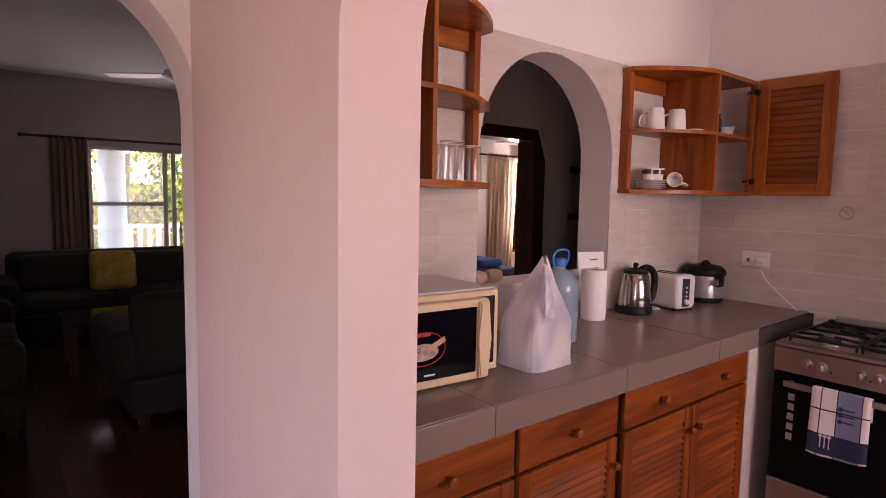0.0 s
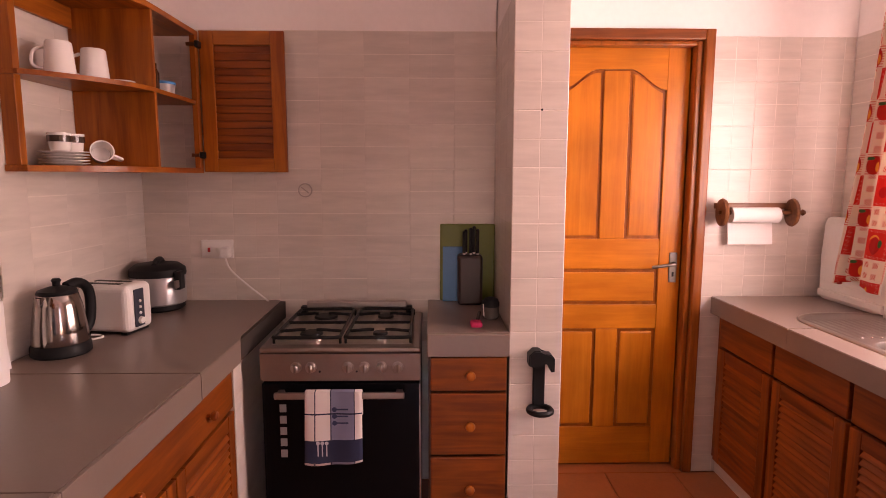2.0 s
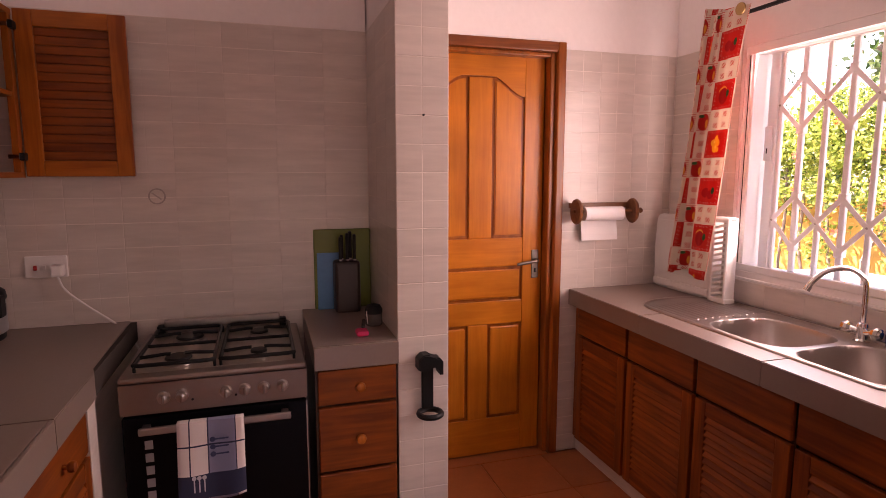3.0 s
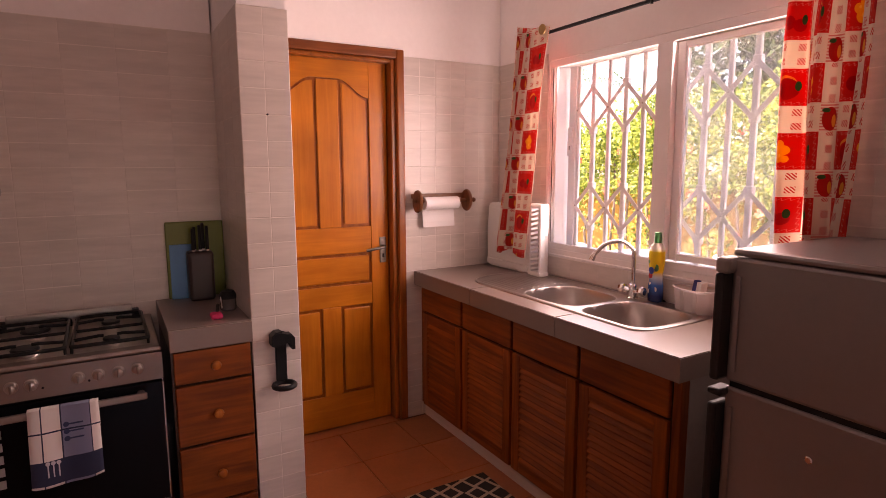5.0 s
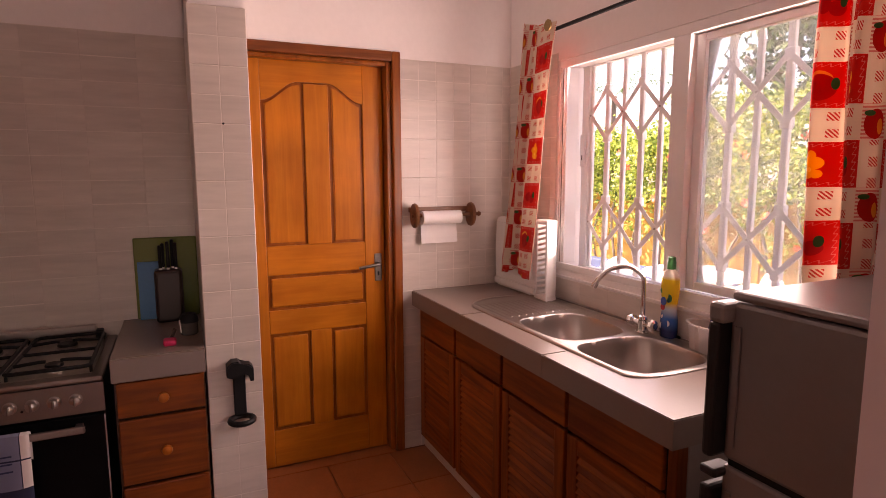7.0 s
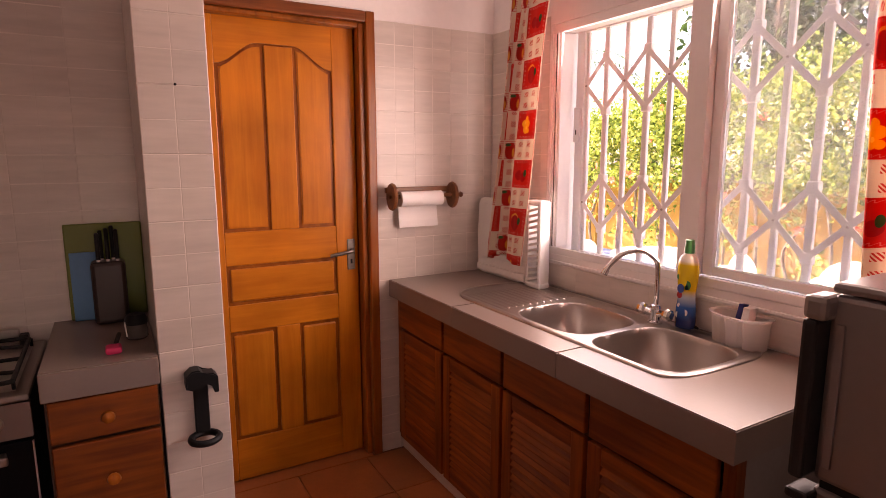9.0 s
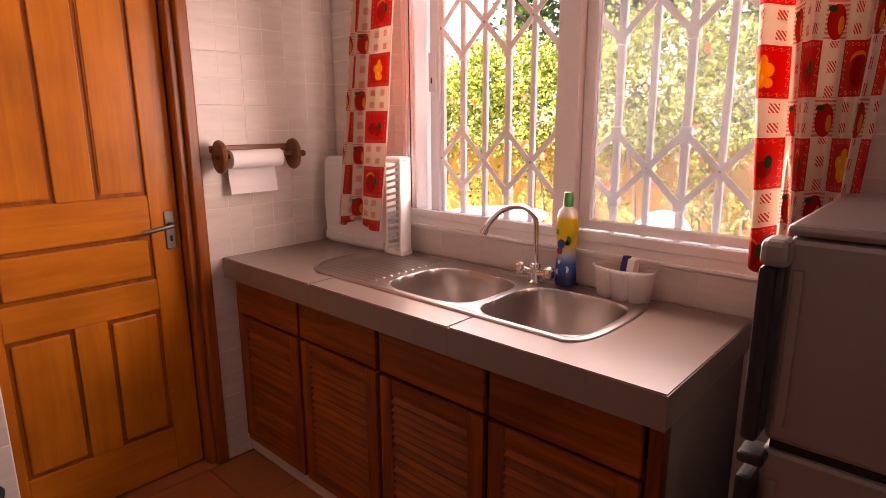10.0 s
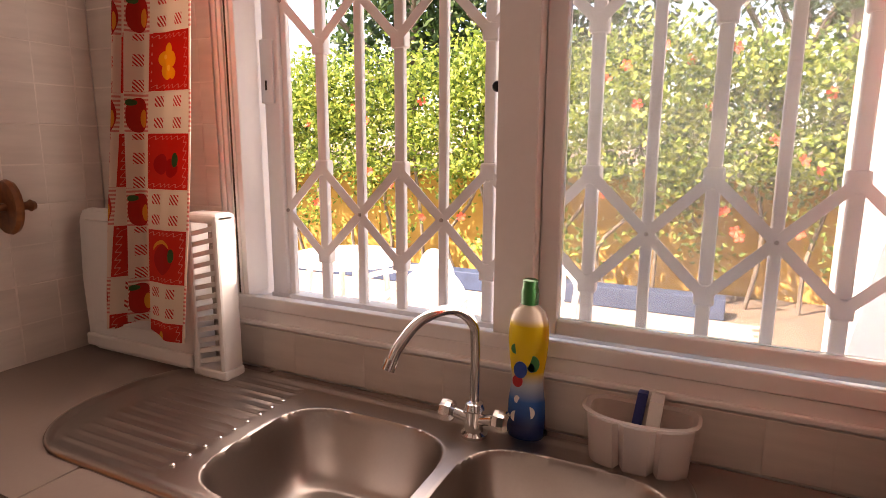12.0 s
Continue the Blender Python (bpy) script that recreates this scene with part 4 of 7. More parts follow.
part("spout", tube(smooth_line([(TX, TY, 0.97), (TX, TY, 1.09), (TX + 0.004, TY + 0.010, 1.135), (TX + 0.025, TY + 0.055, 1.168), (TX + 0.055, TY + 0.115, 1.160), (TX + 0.075, TY + 0.155, 1.125), (TX + 0.083, TY + 0.172, 1.098)], 7), 0.0095, 12), CHROME, tap, "", True)
part("nozzle", tube([(TX + 0.082, TY + 0.170, 1.103), (TX + 0.086, TY + 0.177, 1.086)], 0.0125, 14), CHROME, tap, "", True)
for s in (-1, 1):
    arm = part("arm", tube([(TX, TY, 0.936), (TX + s * 0.042, TY + 0.004, 0.946)], 0.011, 12), CHROME, tap, "", True)
    g = bmesh.new()
    lathe([(0.012, 0.0), (0.0215, s * 0.006), (0.0235, s * 0.016), (0.0215, s * 0.028), (0.012, s * 0.034)], (TX + s * 0.038, TY + 0.004, 0.946), 8, 0, g)
    part("handle", g, CHROME, arm, "faceted tap handle")
plug = thing("sink_plug", (2.37, -1.335, 0.9), "black rubber sink plug on a ring", "plug")
part("ring", tube([(2.372 + 0.024 * math.cos(a), -1.338 + 0.016 * math.sin(a), 0.9045) for a in np.linspace(0, 2 * math.pi, 21)[:-1]], 0.004, 8, closed=True), BLACK, plug, "", True)

# ---- things round the sink ----
BLUE = mat("deep_blue_plastic", (0.02, 0.07, 0.30), 0.3, vary=0.1, bump=0)
GREEN = mat("green_plastic", (0.03, 0.22, 0.06), 0.35, vary=0.05, bump=0)
FROST = mat("frosted_white_plastic", (0.72, 0.68, 0.66), 0.4, vary=0.03, bump=0.01)
FROST.node_tree.nodes["Principled BSDF"].inputs["Transmission Weight"].default_value = 0.35


def two_tone(name):
    """A bottle that fades from blue below to yellow above, by its own height."""
    m, n, l, b = node_mat(name)
    tc, sep, ramp = n.new("ShaderNodeTexCoord"), n.new("ShaderNodeSeparateXYZ"), n.new("ShaderNodeValToRGB")
    l.new(tc.outputs["Generated"], sep.inputs[0])
    l.new(sep.outputs[2], ramp.inputs[0])
    e = ramp.color_ramp.elements
    e[0].position, e[0].color = 0.12, (0.006, 0.02, 0.10, 1)
    e[1].position, e[1].color = 0.52, (0.78, 0.55, 0.02, 1)
    for p, c in ((0.30, (0.02, 0.12, 0.42, 1)), (0.43, (0.45, 0.55, 0.60, 1)), (0.85, (0.78, 0.56, 0.02, 1)), (0.90, (0.74, 0.66, 0.55, 1))):
        e.new(p).color = c
    l.new(ramp.outputs[0], b.inputs["Base Color"])
    b.inputs["Roughness"].default_value = 0.25
    return m


bottle = thing("dish_soap_bottle", (2.385, -1.315, 0.9), "yellow and blue washing-up liquid bottle with green cap", "bottle")
BX, BY = 2.382, -1.318
body = part("body", lathe([(0.030, 0.9005), (0.036, 0.905), (0.038, 0.93), (0.036, 0.975), (0.031, 1.010), (0.031, 1.030), (0.036, 1.065), (0.039, 1.10), (0.037, 1.135), (0.030, 1.156), (0.017, 1.168), (0.014, 1.170)], (BX, BY, 0), 28, squash=(1.0, 0.72)), two_tone("yellow_blue_bottle"), bottle, "", True)
part("cap", lathe([(0.0165, 1.169), (0.0165, 1.196), (0.0145, 1.200), (0.0145, 1.214), (0.011, 1.216)], (BX, BY, 0), 18), GREEN, bottle, "green cap", True)
RED = mat("red_print", (0.45, 0.02, 0.02), 0.4)
for dx, dz, w, m in ((0.012, 1.022, 0.020, RED), (0.018, 1.085, 0.016, GREEN), (-0.016, 1.060, 0.026, GREEN), (-0.014, 1.052, 0.014, BLUE), (0.006, 1.046, 0.026, BLUE), (-0.013, 0.962, 0.020, WHITE), (0.015, 0.950, 0.018, WHITE), (0.012, 0.985, 0.012, WHITE)):
    part("print", lathe([(w / 2, 0), (w / 2, 0.0035)], (BX + dx, BY + 0.0235 + (0.001 if abs(dx) < 0.012 else -0.003), dz), 14, 1, squash=(1, 1.25)), m, body)
tub = thing("sink_caddy", (2.13, -1.31, 0.9), "frosted plastic sink caddy holding a brush and sponge", "caddy")


def lobed_tub(cx, cy, half, deep, z0, z1, parent):
    """A translucent tub whose front swells in three cups, with a rolled rim that sags in the middle."""
    bm = bmesh.new()
    rings, seg = [], 72
    for f, h, out in ((0.90, 0.0, 0.0), (0.93, 0.06, 0.002), (0.98, 0.90, 0.004), (1.0, 0.98, 0.010), (1.0, 1.0, 0.011), (0.99, 1.02, 0.006), (0.96, 0.97, 0.001), (0.90, 0.05, -0.002)):
        ring = []
        for k in range(seg):
            a = 2 * math.pi * k / seg
            c, s = math.cos(a), math.sin(a)
            px, py = math.copysign(abs(c) ** 0.6, c), math.copysign(abs(s) ** 0.6, s)
            notch = sum(math.exp(-((px - q) / 0.06) ** 2) for q in (-0.34, 0.34)) * (1 - h ** 4) if s > 0 else 0
            swell = 0.10 * math.cos(px * 1.5) if s > 0 else 0
            top = z1 - 0.005 * math.cos(px * 1.5) * h
            ring.append(bm.verts.new((cx + px * (half * f + out), cy + py * (deep * f + out) * (1 + swell - 0.55 * notch), z0 + (top - z0) * h)))
        rings.append(ring)
    for a, b in zip(rings, rings[1:]):
        for k in range(seg):
            bm.faces.new((a[k], a[(k + 1) % seg], b[(k + 1) % seg], b[k]))
    bm.faces.new(rings[0])
    bm.faces.new(rings[-1])
    return part("tub", bm, CLOUDY, parent, "cloudy translucent tub", True)


CLOUDY = mat("cloudy_translucent_plastic", (0.80, 0.73, 0.69), 0.45, vary=0.04, bump=0.01)
nt = CLOUDY.node_tree
see, half_see = nt.nodes.new("ShaderNodeBsdfTransparent"), nt.nodes.new("ShaderNodeMixShader")
see.inputs["Color"].default_value, half_see.inputs[0].default_value = (0.96, 0.93, 0.91, 1), 0.48
glow_through, frosted = nt.nodes.new("ShaderNodeBsdfTranslucent"), nt.nodes.new("ShaderNodeMixShader")
glow_through.inputs["Color"].default_value, frosted.inputs[0].default_value = (0.90, 0.86, 0.84, 1), 0.6
nt.links.new(nt.nodes["Principled BSDF"].outputs[0], frosted.inputs[1])
nt.links.new(glow_through.outputs[0], frosted.inputs[2])
nt.links.new(frosted.outputs[0], half_see.inputs[1])
nt.links.new(see.outputs[0], half_see.inputs[2])
nt.links.new(half_see.outputs[0], nt.nodes["Material Output"].inputs["Surface"])
lobed_tub(2.172, -1.308, 0.088, 0.040, 0.9005, 1.004, tub)
part("brush", bar((2.185, -1.300, 0.915), (2.170, -1.316, 1.036), 0.026, 0.016, (1, 0, 0)), mat("navy_bristle", (0.02, 0.03, 0.16), 0.7, bump=0.5, grain=300), tub, "navy scrubbing brush")
part("sponge", bar((2.156, -1.303, 0.915), (2.146, -1.314, 1.030), 0.022, 0.040, (0, 1, 0)), WHITE, tub, "pale scouring pad")

rack = thing("dish_rack", (3.36, -1.27, 0.9), "white plastic dish rack stood on edge against the wall", "dish rack")
RX0, RX1, RYF = 3.205, 3.625, -1.262
part("tray", prism([(RX0, 0.9005), (RX1 - 0.03, 0.9005), (RX1 - 0.01, 0.905), (RX1, 0.925), (RX1, 1.10), (RX1 - 0.004, 1.26), (RX1 - 0.016, 1.284), (RX1 - 0.045, 1.292), (RX0, 1.292)], 1, RYF - 0.028, RYF, bevel=0.008), WHITE, rack)
part("inner_panel", box((RX0 + 0.035, RYF - 0.001, 0.985), (RX1 - 0.035, RYF + 0.005, 1.262), 0.004), WHITE, rack)
part("rim", box((RX0 + 0.01, RYF, 0.915), (RX1 - 0.01, RYF + 0.014, 0.950), 0.006), WHITE, rack)
end = part("slotted_end", box((3.105, RYF - 0.050, 0.9005), (3.122, RYF + 0.010, 1.300), 0.007), WHITE, rack)
part("edge_bar", box((3.188, RYF - 0.045, 0.9005), (3.206, RYF + 0.012, 1.296), 0.006), WHITE, rack)
first = part("slat", bar((3.120, RYF + 0.002, 0.955), (3.190, RYF + 0.002, 0.937), 0.011, 0.010, (0, 1, 0)), WHITE, rack)
for k in range(1, 13):
    ob = new("slat", first.data)
    ob.parent, ob.location = rack, (0, 0, 0.0262 * k)
part("top_bar", box((3.105, RYF - 0.048, 1.278), (3.206, RYF + 0.011, 1.3025), 0.010, segments=3), WHITE, rack)
part("foot_bar", box((3.10, RYF - 0.05, 0.9005), (3.21, RYF + 0.012, 0.925), 0.006), WHITE, rack)

holder = thing("paper_roll_holder", (3.60, -0.92, 1.31), "wooden wall holder with a white paper roll", "roll holder")
HW = wood("brown_turned_wood", (0.26, 0.10, 0.035), (0.13, 0.045, 0.018), rough=0.35, along=1)
for y in (-0.755, -1.085):
    part("cheek", lathe([(0.030, -0.009), (0.062, -0.009), (0.066, 0.0), (0.062, 0.009), (0.030, 0.009)], (3.592, y, 1.310), 26, 1, squash=(0.78, 1.0)), HW, holder, "round wooden end", True)
part("back_board", box((E - 0.030, -1.10, 1.325), (E - 0.007, -0.742, 1.352), 0.003), HW, holder)
part("rod", tube([(3.590, -1.125, 1.310), (3.590, -0.735, 1.310)], 0.010, 10), HW, holder, "", True)
part("finial", lathe([(0.010, 0), (0.015, -0.008), (0.010, -0.018)], (3.59, -1.125, 1.31), 12, 1), HW, holder, "", True)
roll = part("paper_roll", lathe([(0.012, -0.112), (0.036, -0.112), (0.036, 0.112), (0.012, 0.112)], (3.590, -0.905, 1.298), 28, 1), PAPER, holder, "", True)
sheet_line = [(3.622, 1.300), (3.624, 1.262), (3.620, 1.225), (3.614, 1.190), (3.611, 1.158)]
part("sheet", prism(sheet_line + [(x + 0.0018, z) for x, z in sheet_line[::-1]], 1, -1.012, -0.800), PAPER, roll)

# ---- wall shelf units ----
def shelf_unit(mirror, label, xs):
    """A pine unit with a curved open end and one open-doored cupboard. xs: open end, post, divider, hinge side."""
    xe, xp, xd, xh = xs
    s = -1 if mirror else 1
    u = thing("wall_shelf", ((xe + xh) / 2, 1.8, 1.49), label, "shelf", "pine wall shelves")
    FD = 1.612
    def outline(x_from):
        pts = []
        for k in range(13):
            t = k / 12
            pts.append((xe + (xd - xe) * t, (N - 0.075) + (FD - (N - 0.075)) * math.sin(t * math.pi / 2) ** 0.85))
        return [(xe, N - 0.007)] + pts + [(xh, FD), (xh, N - 0.007)]
    for name, z0, z1 in (("bottom_board", 1.488, 1.508), ("top_board", 2.074, 2.094)):
        pts = outline(xe)
        part(name, prism(pts if not mirror else pts[::-1], 2, z0, z1), CAB_H, u)
    mid = outline(xe)
    part("middle_board", prism([(x, min(y + 0.006, N - 0.007)) for x, y in mid], 2, 1.782, 1.798), CAB_H, u)
    def slab(name, xa, xb, ya, yb, za, zb, m=CAB):
        return part(name, box((min(xa, xb), ya, za), (max(xa, xb), yb, zb), 0.002), m, u)
    slab("post", xp, xp + s * 0.030, N - 0.055, N - 0.008, 1.508, 2.074)
    slab("divider", xd - s * 0.009, xd + s * 0.009, FD + 0.002, N - 0.008, 1.508, 1.782)
    slab("divider", xd - s * 0.009, xd + s * 0.009, FD + 0.002, N - 0.008, 1.798, 2.074)
    slab("hinge_post", xh - s * 0.036, xh, FD + 0.001, FD + 0.024, 1.508, 2.074)
    if mirror:
        slab("side_panel", xh - s * 0.014, xh, FD + 0.025, N - 0.008, 1.508, 2.074)
    slab("back_rail", xp + s * 0.031, xd - s * 0.010, N - 0.026, N - 0.009, 2.000, 2.072, CAB_H)
    return u, xh


right_shelf, HX = shelf_unit(False, "orange pine wall shelf with an open louvred cupboard door", (2.752, 2.756, 3.130, 3.545))
left_shelf, LXH = shelf_unit(True, "orange pine wall shelf with a rounded open end for glasses", (1.815, 1.775, 1.368, 0.990))
dr = louvre_door(right_shelf, "W", 3.556, 1.240, 1.606, 1.492, 2.098, CAB, CAB_Y, slats=15, stile=0.060, shut=True)
for z in (1.565, 2.035):
    hg = part("hinge", box((3.500, 1.596, z - 0.014), (3.540, 1.612, z + 0.014), 0.003), BLACK, dr, "metal cup hinge")
    part("hinge_arm", box((3.505, 1.612, z - 0.008), (3.535, 1.650, z + 0.008), 0.002), CHROME, hg)
dl = part("door", box((1.000, 1.262, 1.470), (1.022, 1.604, 2.098), 0.003), CAB, left_shelf, "open cupboard door")


# ---- things on the long worktop ----
mw = thing("microwave", (1.25, 1.68, 0.9), "ivory and black microwave oven with its door ajar", "microwave")
part("body", box((1.000, 1.545, 0.916), (1.530, 1.880, 1.172), 0.006), mat("pale_enamelled_case", (0.60, 0.56, 0.54), 0.4, vary=0.05), mw)
part("front_frame", box((0.998, 1.520, 0.912), (1.532, 1.546, 1.168), 0.006), IVORY, mw)
part("control_strip", box((1.440, 1.5165, 0.935), (1.514, 1.521, 1.150), 0.002), BLACK, mw)
md = part("door", box((0.985, 1.478, 0.905), (1.462, 1.514, 1.152), 0.008), IVORY, mw, "ivory framed black glass door")
part("glass", box((1.005, 1.4755, 0.932), (1.410, 1.4785, 1.130), 0.001), OVEN_GLASS, md)
part("handle", prism([(1.418, 0.915), (1.452, 0.915), (1.458, 1.03), (1.452, 1.145), (1.418, 1.145), (1.410, 1.03)], 1, 1.462, 1.479, bevel=0.005), IVORY, md)
DISH = mat("pale_food_print", (0.42, 0.30, 0.27), 0.35, vary=0.5, scale=60, grain=120, bump=0)
part("sticker_ring", tube([(1.222 + 0.074 * math.cos(a), 1.4752, 1.025 + 0.048 * math.sin(a)) for a in np.linspace(0, 2 * math.pi, 41)[:-1]], 0.0016, 6, closed=True), RED, md, "red oval printed ring")
part("sticker_dish", lathe([(0.054, 0), (0.054, -0.0012)], (1.216, 1.4755, 1.016), 32, 1, squash=(1.05, 0.46)), DISH, md)
part("sticker_spoon", bar((1.235, 1.4745, 1.022), (1.295, 1.4745, 1.048), 0.016, 0.0012, (0, 1, 0)), mat("pale_wood_print", (0.55, 0.30, 0.17), 0.4), md)
part("sticker_word", box((1.200, 1.4740, 1.062), (1.244, 1.4755, 1.072)), RED, md)
part("maker_mark", box((1.225, 1.4740, 0.945), (1.262, 1.4755, 0.950)), WHITE, md)
for x in (1.03, 1.47):
    for y in (1.57, 1.86):
        part("foot", lathe([(0.012, 0.9002), (0.012, 0.917)], (x, y, 0), 10), BLACK, mw)
mw.rotation_euler = (0, 0, radians(-4))
mw.location.x += 0.028


def bag_material():
    m, n, l, b = node_mat("thin_white_plastic_film")
    b.inputs["Base Color"].default_value = (0.80, 0.78, 0.80, 1)
    b.inputs["Roughness"].default_value = 0.38
    tr, mixer, tex, ramp = n.new("ShaderNodeBsdfTranslucent"), n.new("ShaderNodeMixShader"), n.new("ShaderNodeTexNoise"), n.new("ShaderNodeValToRGB")
    tex.inputs["Scale"].default_value, tex.inputs["Detail"].default_value = 3.2, 0.5
    ramp.color_ramp.elements[0].position, ramp.color_ramp.elements[0].color = 0.32, (0.52, 0.50, 0.59, 1)
    ramp.color_ramp.elements[1].position, ramp.color_ramp.elements[1].color = 0.58, (0.76, 0.72, 0.71, 1)
    creases, relief = n.new("ShaderNodeTexNoise"), n.new("ShaderNodeBump")
    creases.inputs["Scale"].default_value, creases.inputs["Detail"].default_value, creases.inputs["Distortion"].default_value = 5, 2, 0.8
    relief.inputs["Strength"].default_value, relief.inputs["Distance"].default_value = 0.55, 0.012
    l.new(creases.outputs["Fac"], relief.inputs["Height"])
    l.new(relief.outputs[0], b.inputs["Normal"])
    l.new(tex.outputs["Fac"], ramp.inputs[0])
    l.new(ramp.outputs[0], b.inputs["Base Color"])
    tr.inputs["Color"].default_value = (0.85, 0.82, 0.82, 1)
    mixer.inputs[0].default_value = 0.25
    l.new(b.outputs[0], mixer.inputs[1])
    l.new(tr.outputs[0], mixer.inputs[2])
    l.new(mixer.outputs[0], n["Material Output"].inputs["Surface"])
    return m


bag = thing("carrier_bag", (1.70, 1.50, 0.9), "crumpled thin white plastic carrier bag full of shopping", "bag")
bm = bmesh.new()
rings = []
for j in range(25):
    t = j / 24
    z = 0.9008 + 0.352 * t
    full = 1 - 0.06 * t - 0.94 * max(0, (t - 0.42) / 0.58) ** 1.15
    hx, hy = 0.100 * full + 0.008, 0.084 * full + 0.006
    ring = []
    for k in range(48):
        a = 2 * math.pi * k / 48
        c, s = math.cos(a), math.sin(a)
        e = 0.38 + 0.45 * t
        crease = 1 + (0.04 + 0.16 * t) * noise.noise(Vector((2.2 * c, 2.2 * s, 2.2 * t))) + 0.03 * t * math.sin(5 * a + 3 * t) + 0.035 * abs(noise.noise(Vector((5 * c, 5 * s, 4 * t + 3)))) + 0.02 * noise.noise(Vector((9 * c, 9 * s, 7 * t)))
        ring.append(bm.verts.new((1.722 + 0.055 * max(0, t - 0.3) + hx * crease * math.copysign(abs(c) ** e, c), 1.500 + hy * crease * math.copysign(abs(s) ** e, s), z + 0.012 * t * math.sin(3 * a))))
    rings.append(ring)
for a, b in zip(rings, rings[1:]):
    for k in range(48):
        bm.faces.new((a[k], a[(k + 1) % 48], b[(k + 1) % 48], b[k]))
bm.faces.new(rings[0])
bm.faces.new(rings[-1])
part("film", bm, bag_material(), bag, "", True)
hd = bmesh.new()
strap = smooth_line([(1.744, 1.478, 1.236), (1.722, 1.446, 1.205), (1.702, 1.424, 1.155), (1.694, 1.412, 1.105), (1.698, 1.410, 1.070)], 6)
edges = []
for k, p in enumerate(strap):
    w = 0.013 + 0.010 * k / len(strap)
    edges.append([hd.verts.new((p[0] + w * s, p[1] + 0.004 * s * s - 0.003 * math.sin(0.9 * k + 2 * s), p[2] - 0.006 * s)) for s in (-1, -0.4, 0.3, 1)])
for p, q in zip(edges, edges[1:]):
    for k in range(3):
        hd.faces.new((p[k], p[k + 1], q[k + 1], q[k]))
part("handle", hd, bpy.data.materials["thin_white_plastic_film"], bag, "", True)

jug = thing("water_bottle", (2.02, 1.66, 0.9), "large pale blue plastic water bottle with blue cap", "bottle")
JUG = mat("pale_blue_clear_plastic", (0.40, 0.55, 0.66), 0.12, vary=0.04, bump=0)
JUG.node_tree.nodes["Principled BSDF"].inputs["Transmission Weight"].default_value = 0.55
CAPB = mat("bright_blue_plastic", (0.02, 0.16, 0.45), 0.3, vary=0.05, bump=0)
prof = [(0.070, 0.9005), (0.078, 0.908)] + [(0.080 - (0.004 if k % 2 else 0), 0.925 + 0.022 * k) for k in range(8)] + [(0.080, 1.105), (0.072, 1.140), (0.048, 1.172), (0.026, 1.186), (0.024, 1.200)]
part("body", lathe(prof, (2.022, 1.655, 0), 28), JUG, jug, "", True)
part("cap", lathe([(0.027, 1.196), (0.029, 1.200), (0.029, 1.222), (0.026, 1.226)], (2.022, 1.655, 0), 20), CAPB, jug, "", True)
part("handle", tube(smooth_line([(1.992, 1.655, 1.195), (1.985, 1.655, 1.235), (2.022, 1.655, 1.258), (2.075, 1.655, 1.250), (2.070, 1.655, 1.210), (2.046, 1.655, 1.192)], 5), 0.0045, 8), CAPB, jug, "", True)

roll = thing("kitchen_roll", (2.49, 1.835, 0.9), "upright roll of white kitchen paper", "paper roll")
part("paper", lathe([(0.020, 0.9004), (0.056, 0.9004), (0.057, 0.905), (0.057, 1.128), (0.055, 1.131), (0.020, 1.131)], (2.492, 1.835, 0), 32), PAPER, roll, "", True)
part("core", lathe([(0.0195, 0.9006), (0.0195, 1.1318), (0.017, 1.1318)], (2.492, 1.835, 0), 20), mat("brown_card", (0.35, 0.24, 0.15), 0.9), roll)
leaf = thing("notice_sheet", (2.54, 1.885, 0.9), "white printed notice leaning on the arch jamb", "notice")
part("sheet", bar((2.535, 1.862, 0.9005), (2.545, 1.900, 1.205), 0.195, 0.0012, (0, -1, 0.12)), PAPER, leaf)
INK = mat("grey_print", (0.16, 0.16, 0.18), 0.7)
for k, (w, dx) in enumerate(((0.06, 0.02), (0.12, -0.01), (0.12, -0.01), (0.11, -0.015), (0.12, -0.01), (0.09, -0.02))):
    z = 1.165 - 0.022 * k - (0.02 if k else 0)
    y = 1.862 + (z - 0.9005) * 0.125 - 0.0018
    part("print_line", box((2.54 + dx - w / 2, y - 0.0006, z), (2.54 + dx + w / 2, y, z + 0.006)), INK, leaf)

kettle = thing("kettle", (2.74, 1.79, 0.9), "polished steel electric kettle with black handle and base", "kettle")
KX, KY = 2.735, 1.790
KSTEEL = mat("polished_kettle_steel", (0.40, 0.36, 0.335), 0.14, metal=1.0, vary=0.03, bump=0)
part("base", lathe([(0.086, 0.9004), (0.092, 0.906), (0.091, 0.934), (0.086, 0.942)], (KX, KY, 0), 32), BLACK, kettle, "", True)
part("body", lathe([(0.085, 0.942), (0.087, 0.948), (0.082, 1.00), (0.072, 1.07), (0.062, 1.108), (0.058, 1.112)], (KX, KY, 0), 64), KSTEEL, kettle, "", True)
part("collar", lathe([(0.060, 1.110), (0.062, 1.116), (0.058, 1.124), (0.030, 1.134), (0.012, 1.138), (0.012, 1.150), (0.016, 1.156), (0.010, 1.164)], (KX, KY, 0), 28), BLACK, kettle, "black lid and knob", True)
part("spout", lathe([(0.004, 1.040), (0.016, 1.075), (0.021, 1.108)], (KX - 0.052, KY + 0.020, 0), 32), KSTEEL, kettle, "", True)
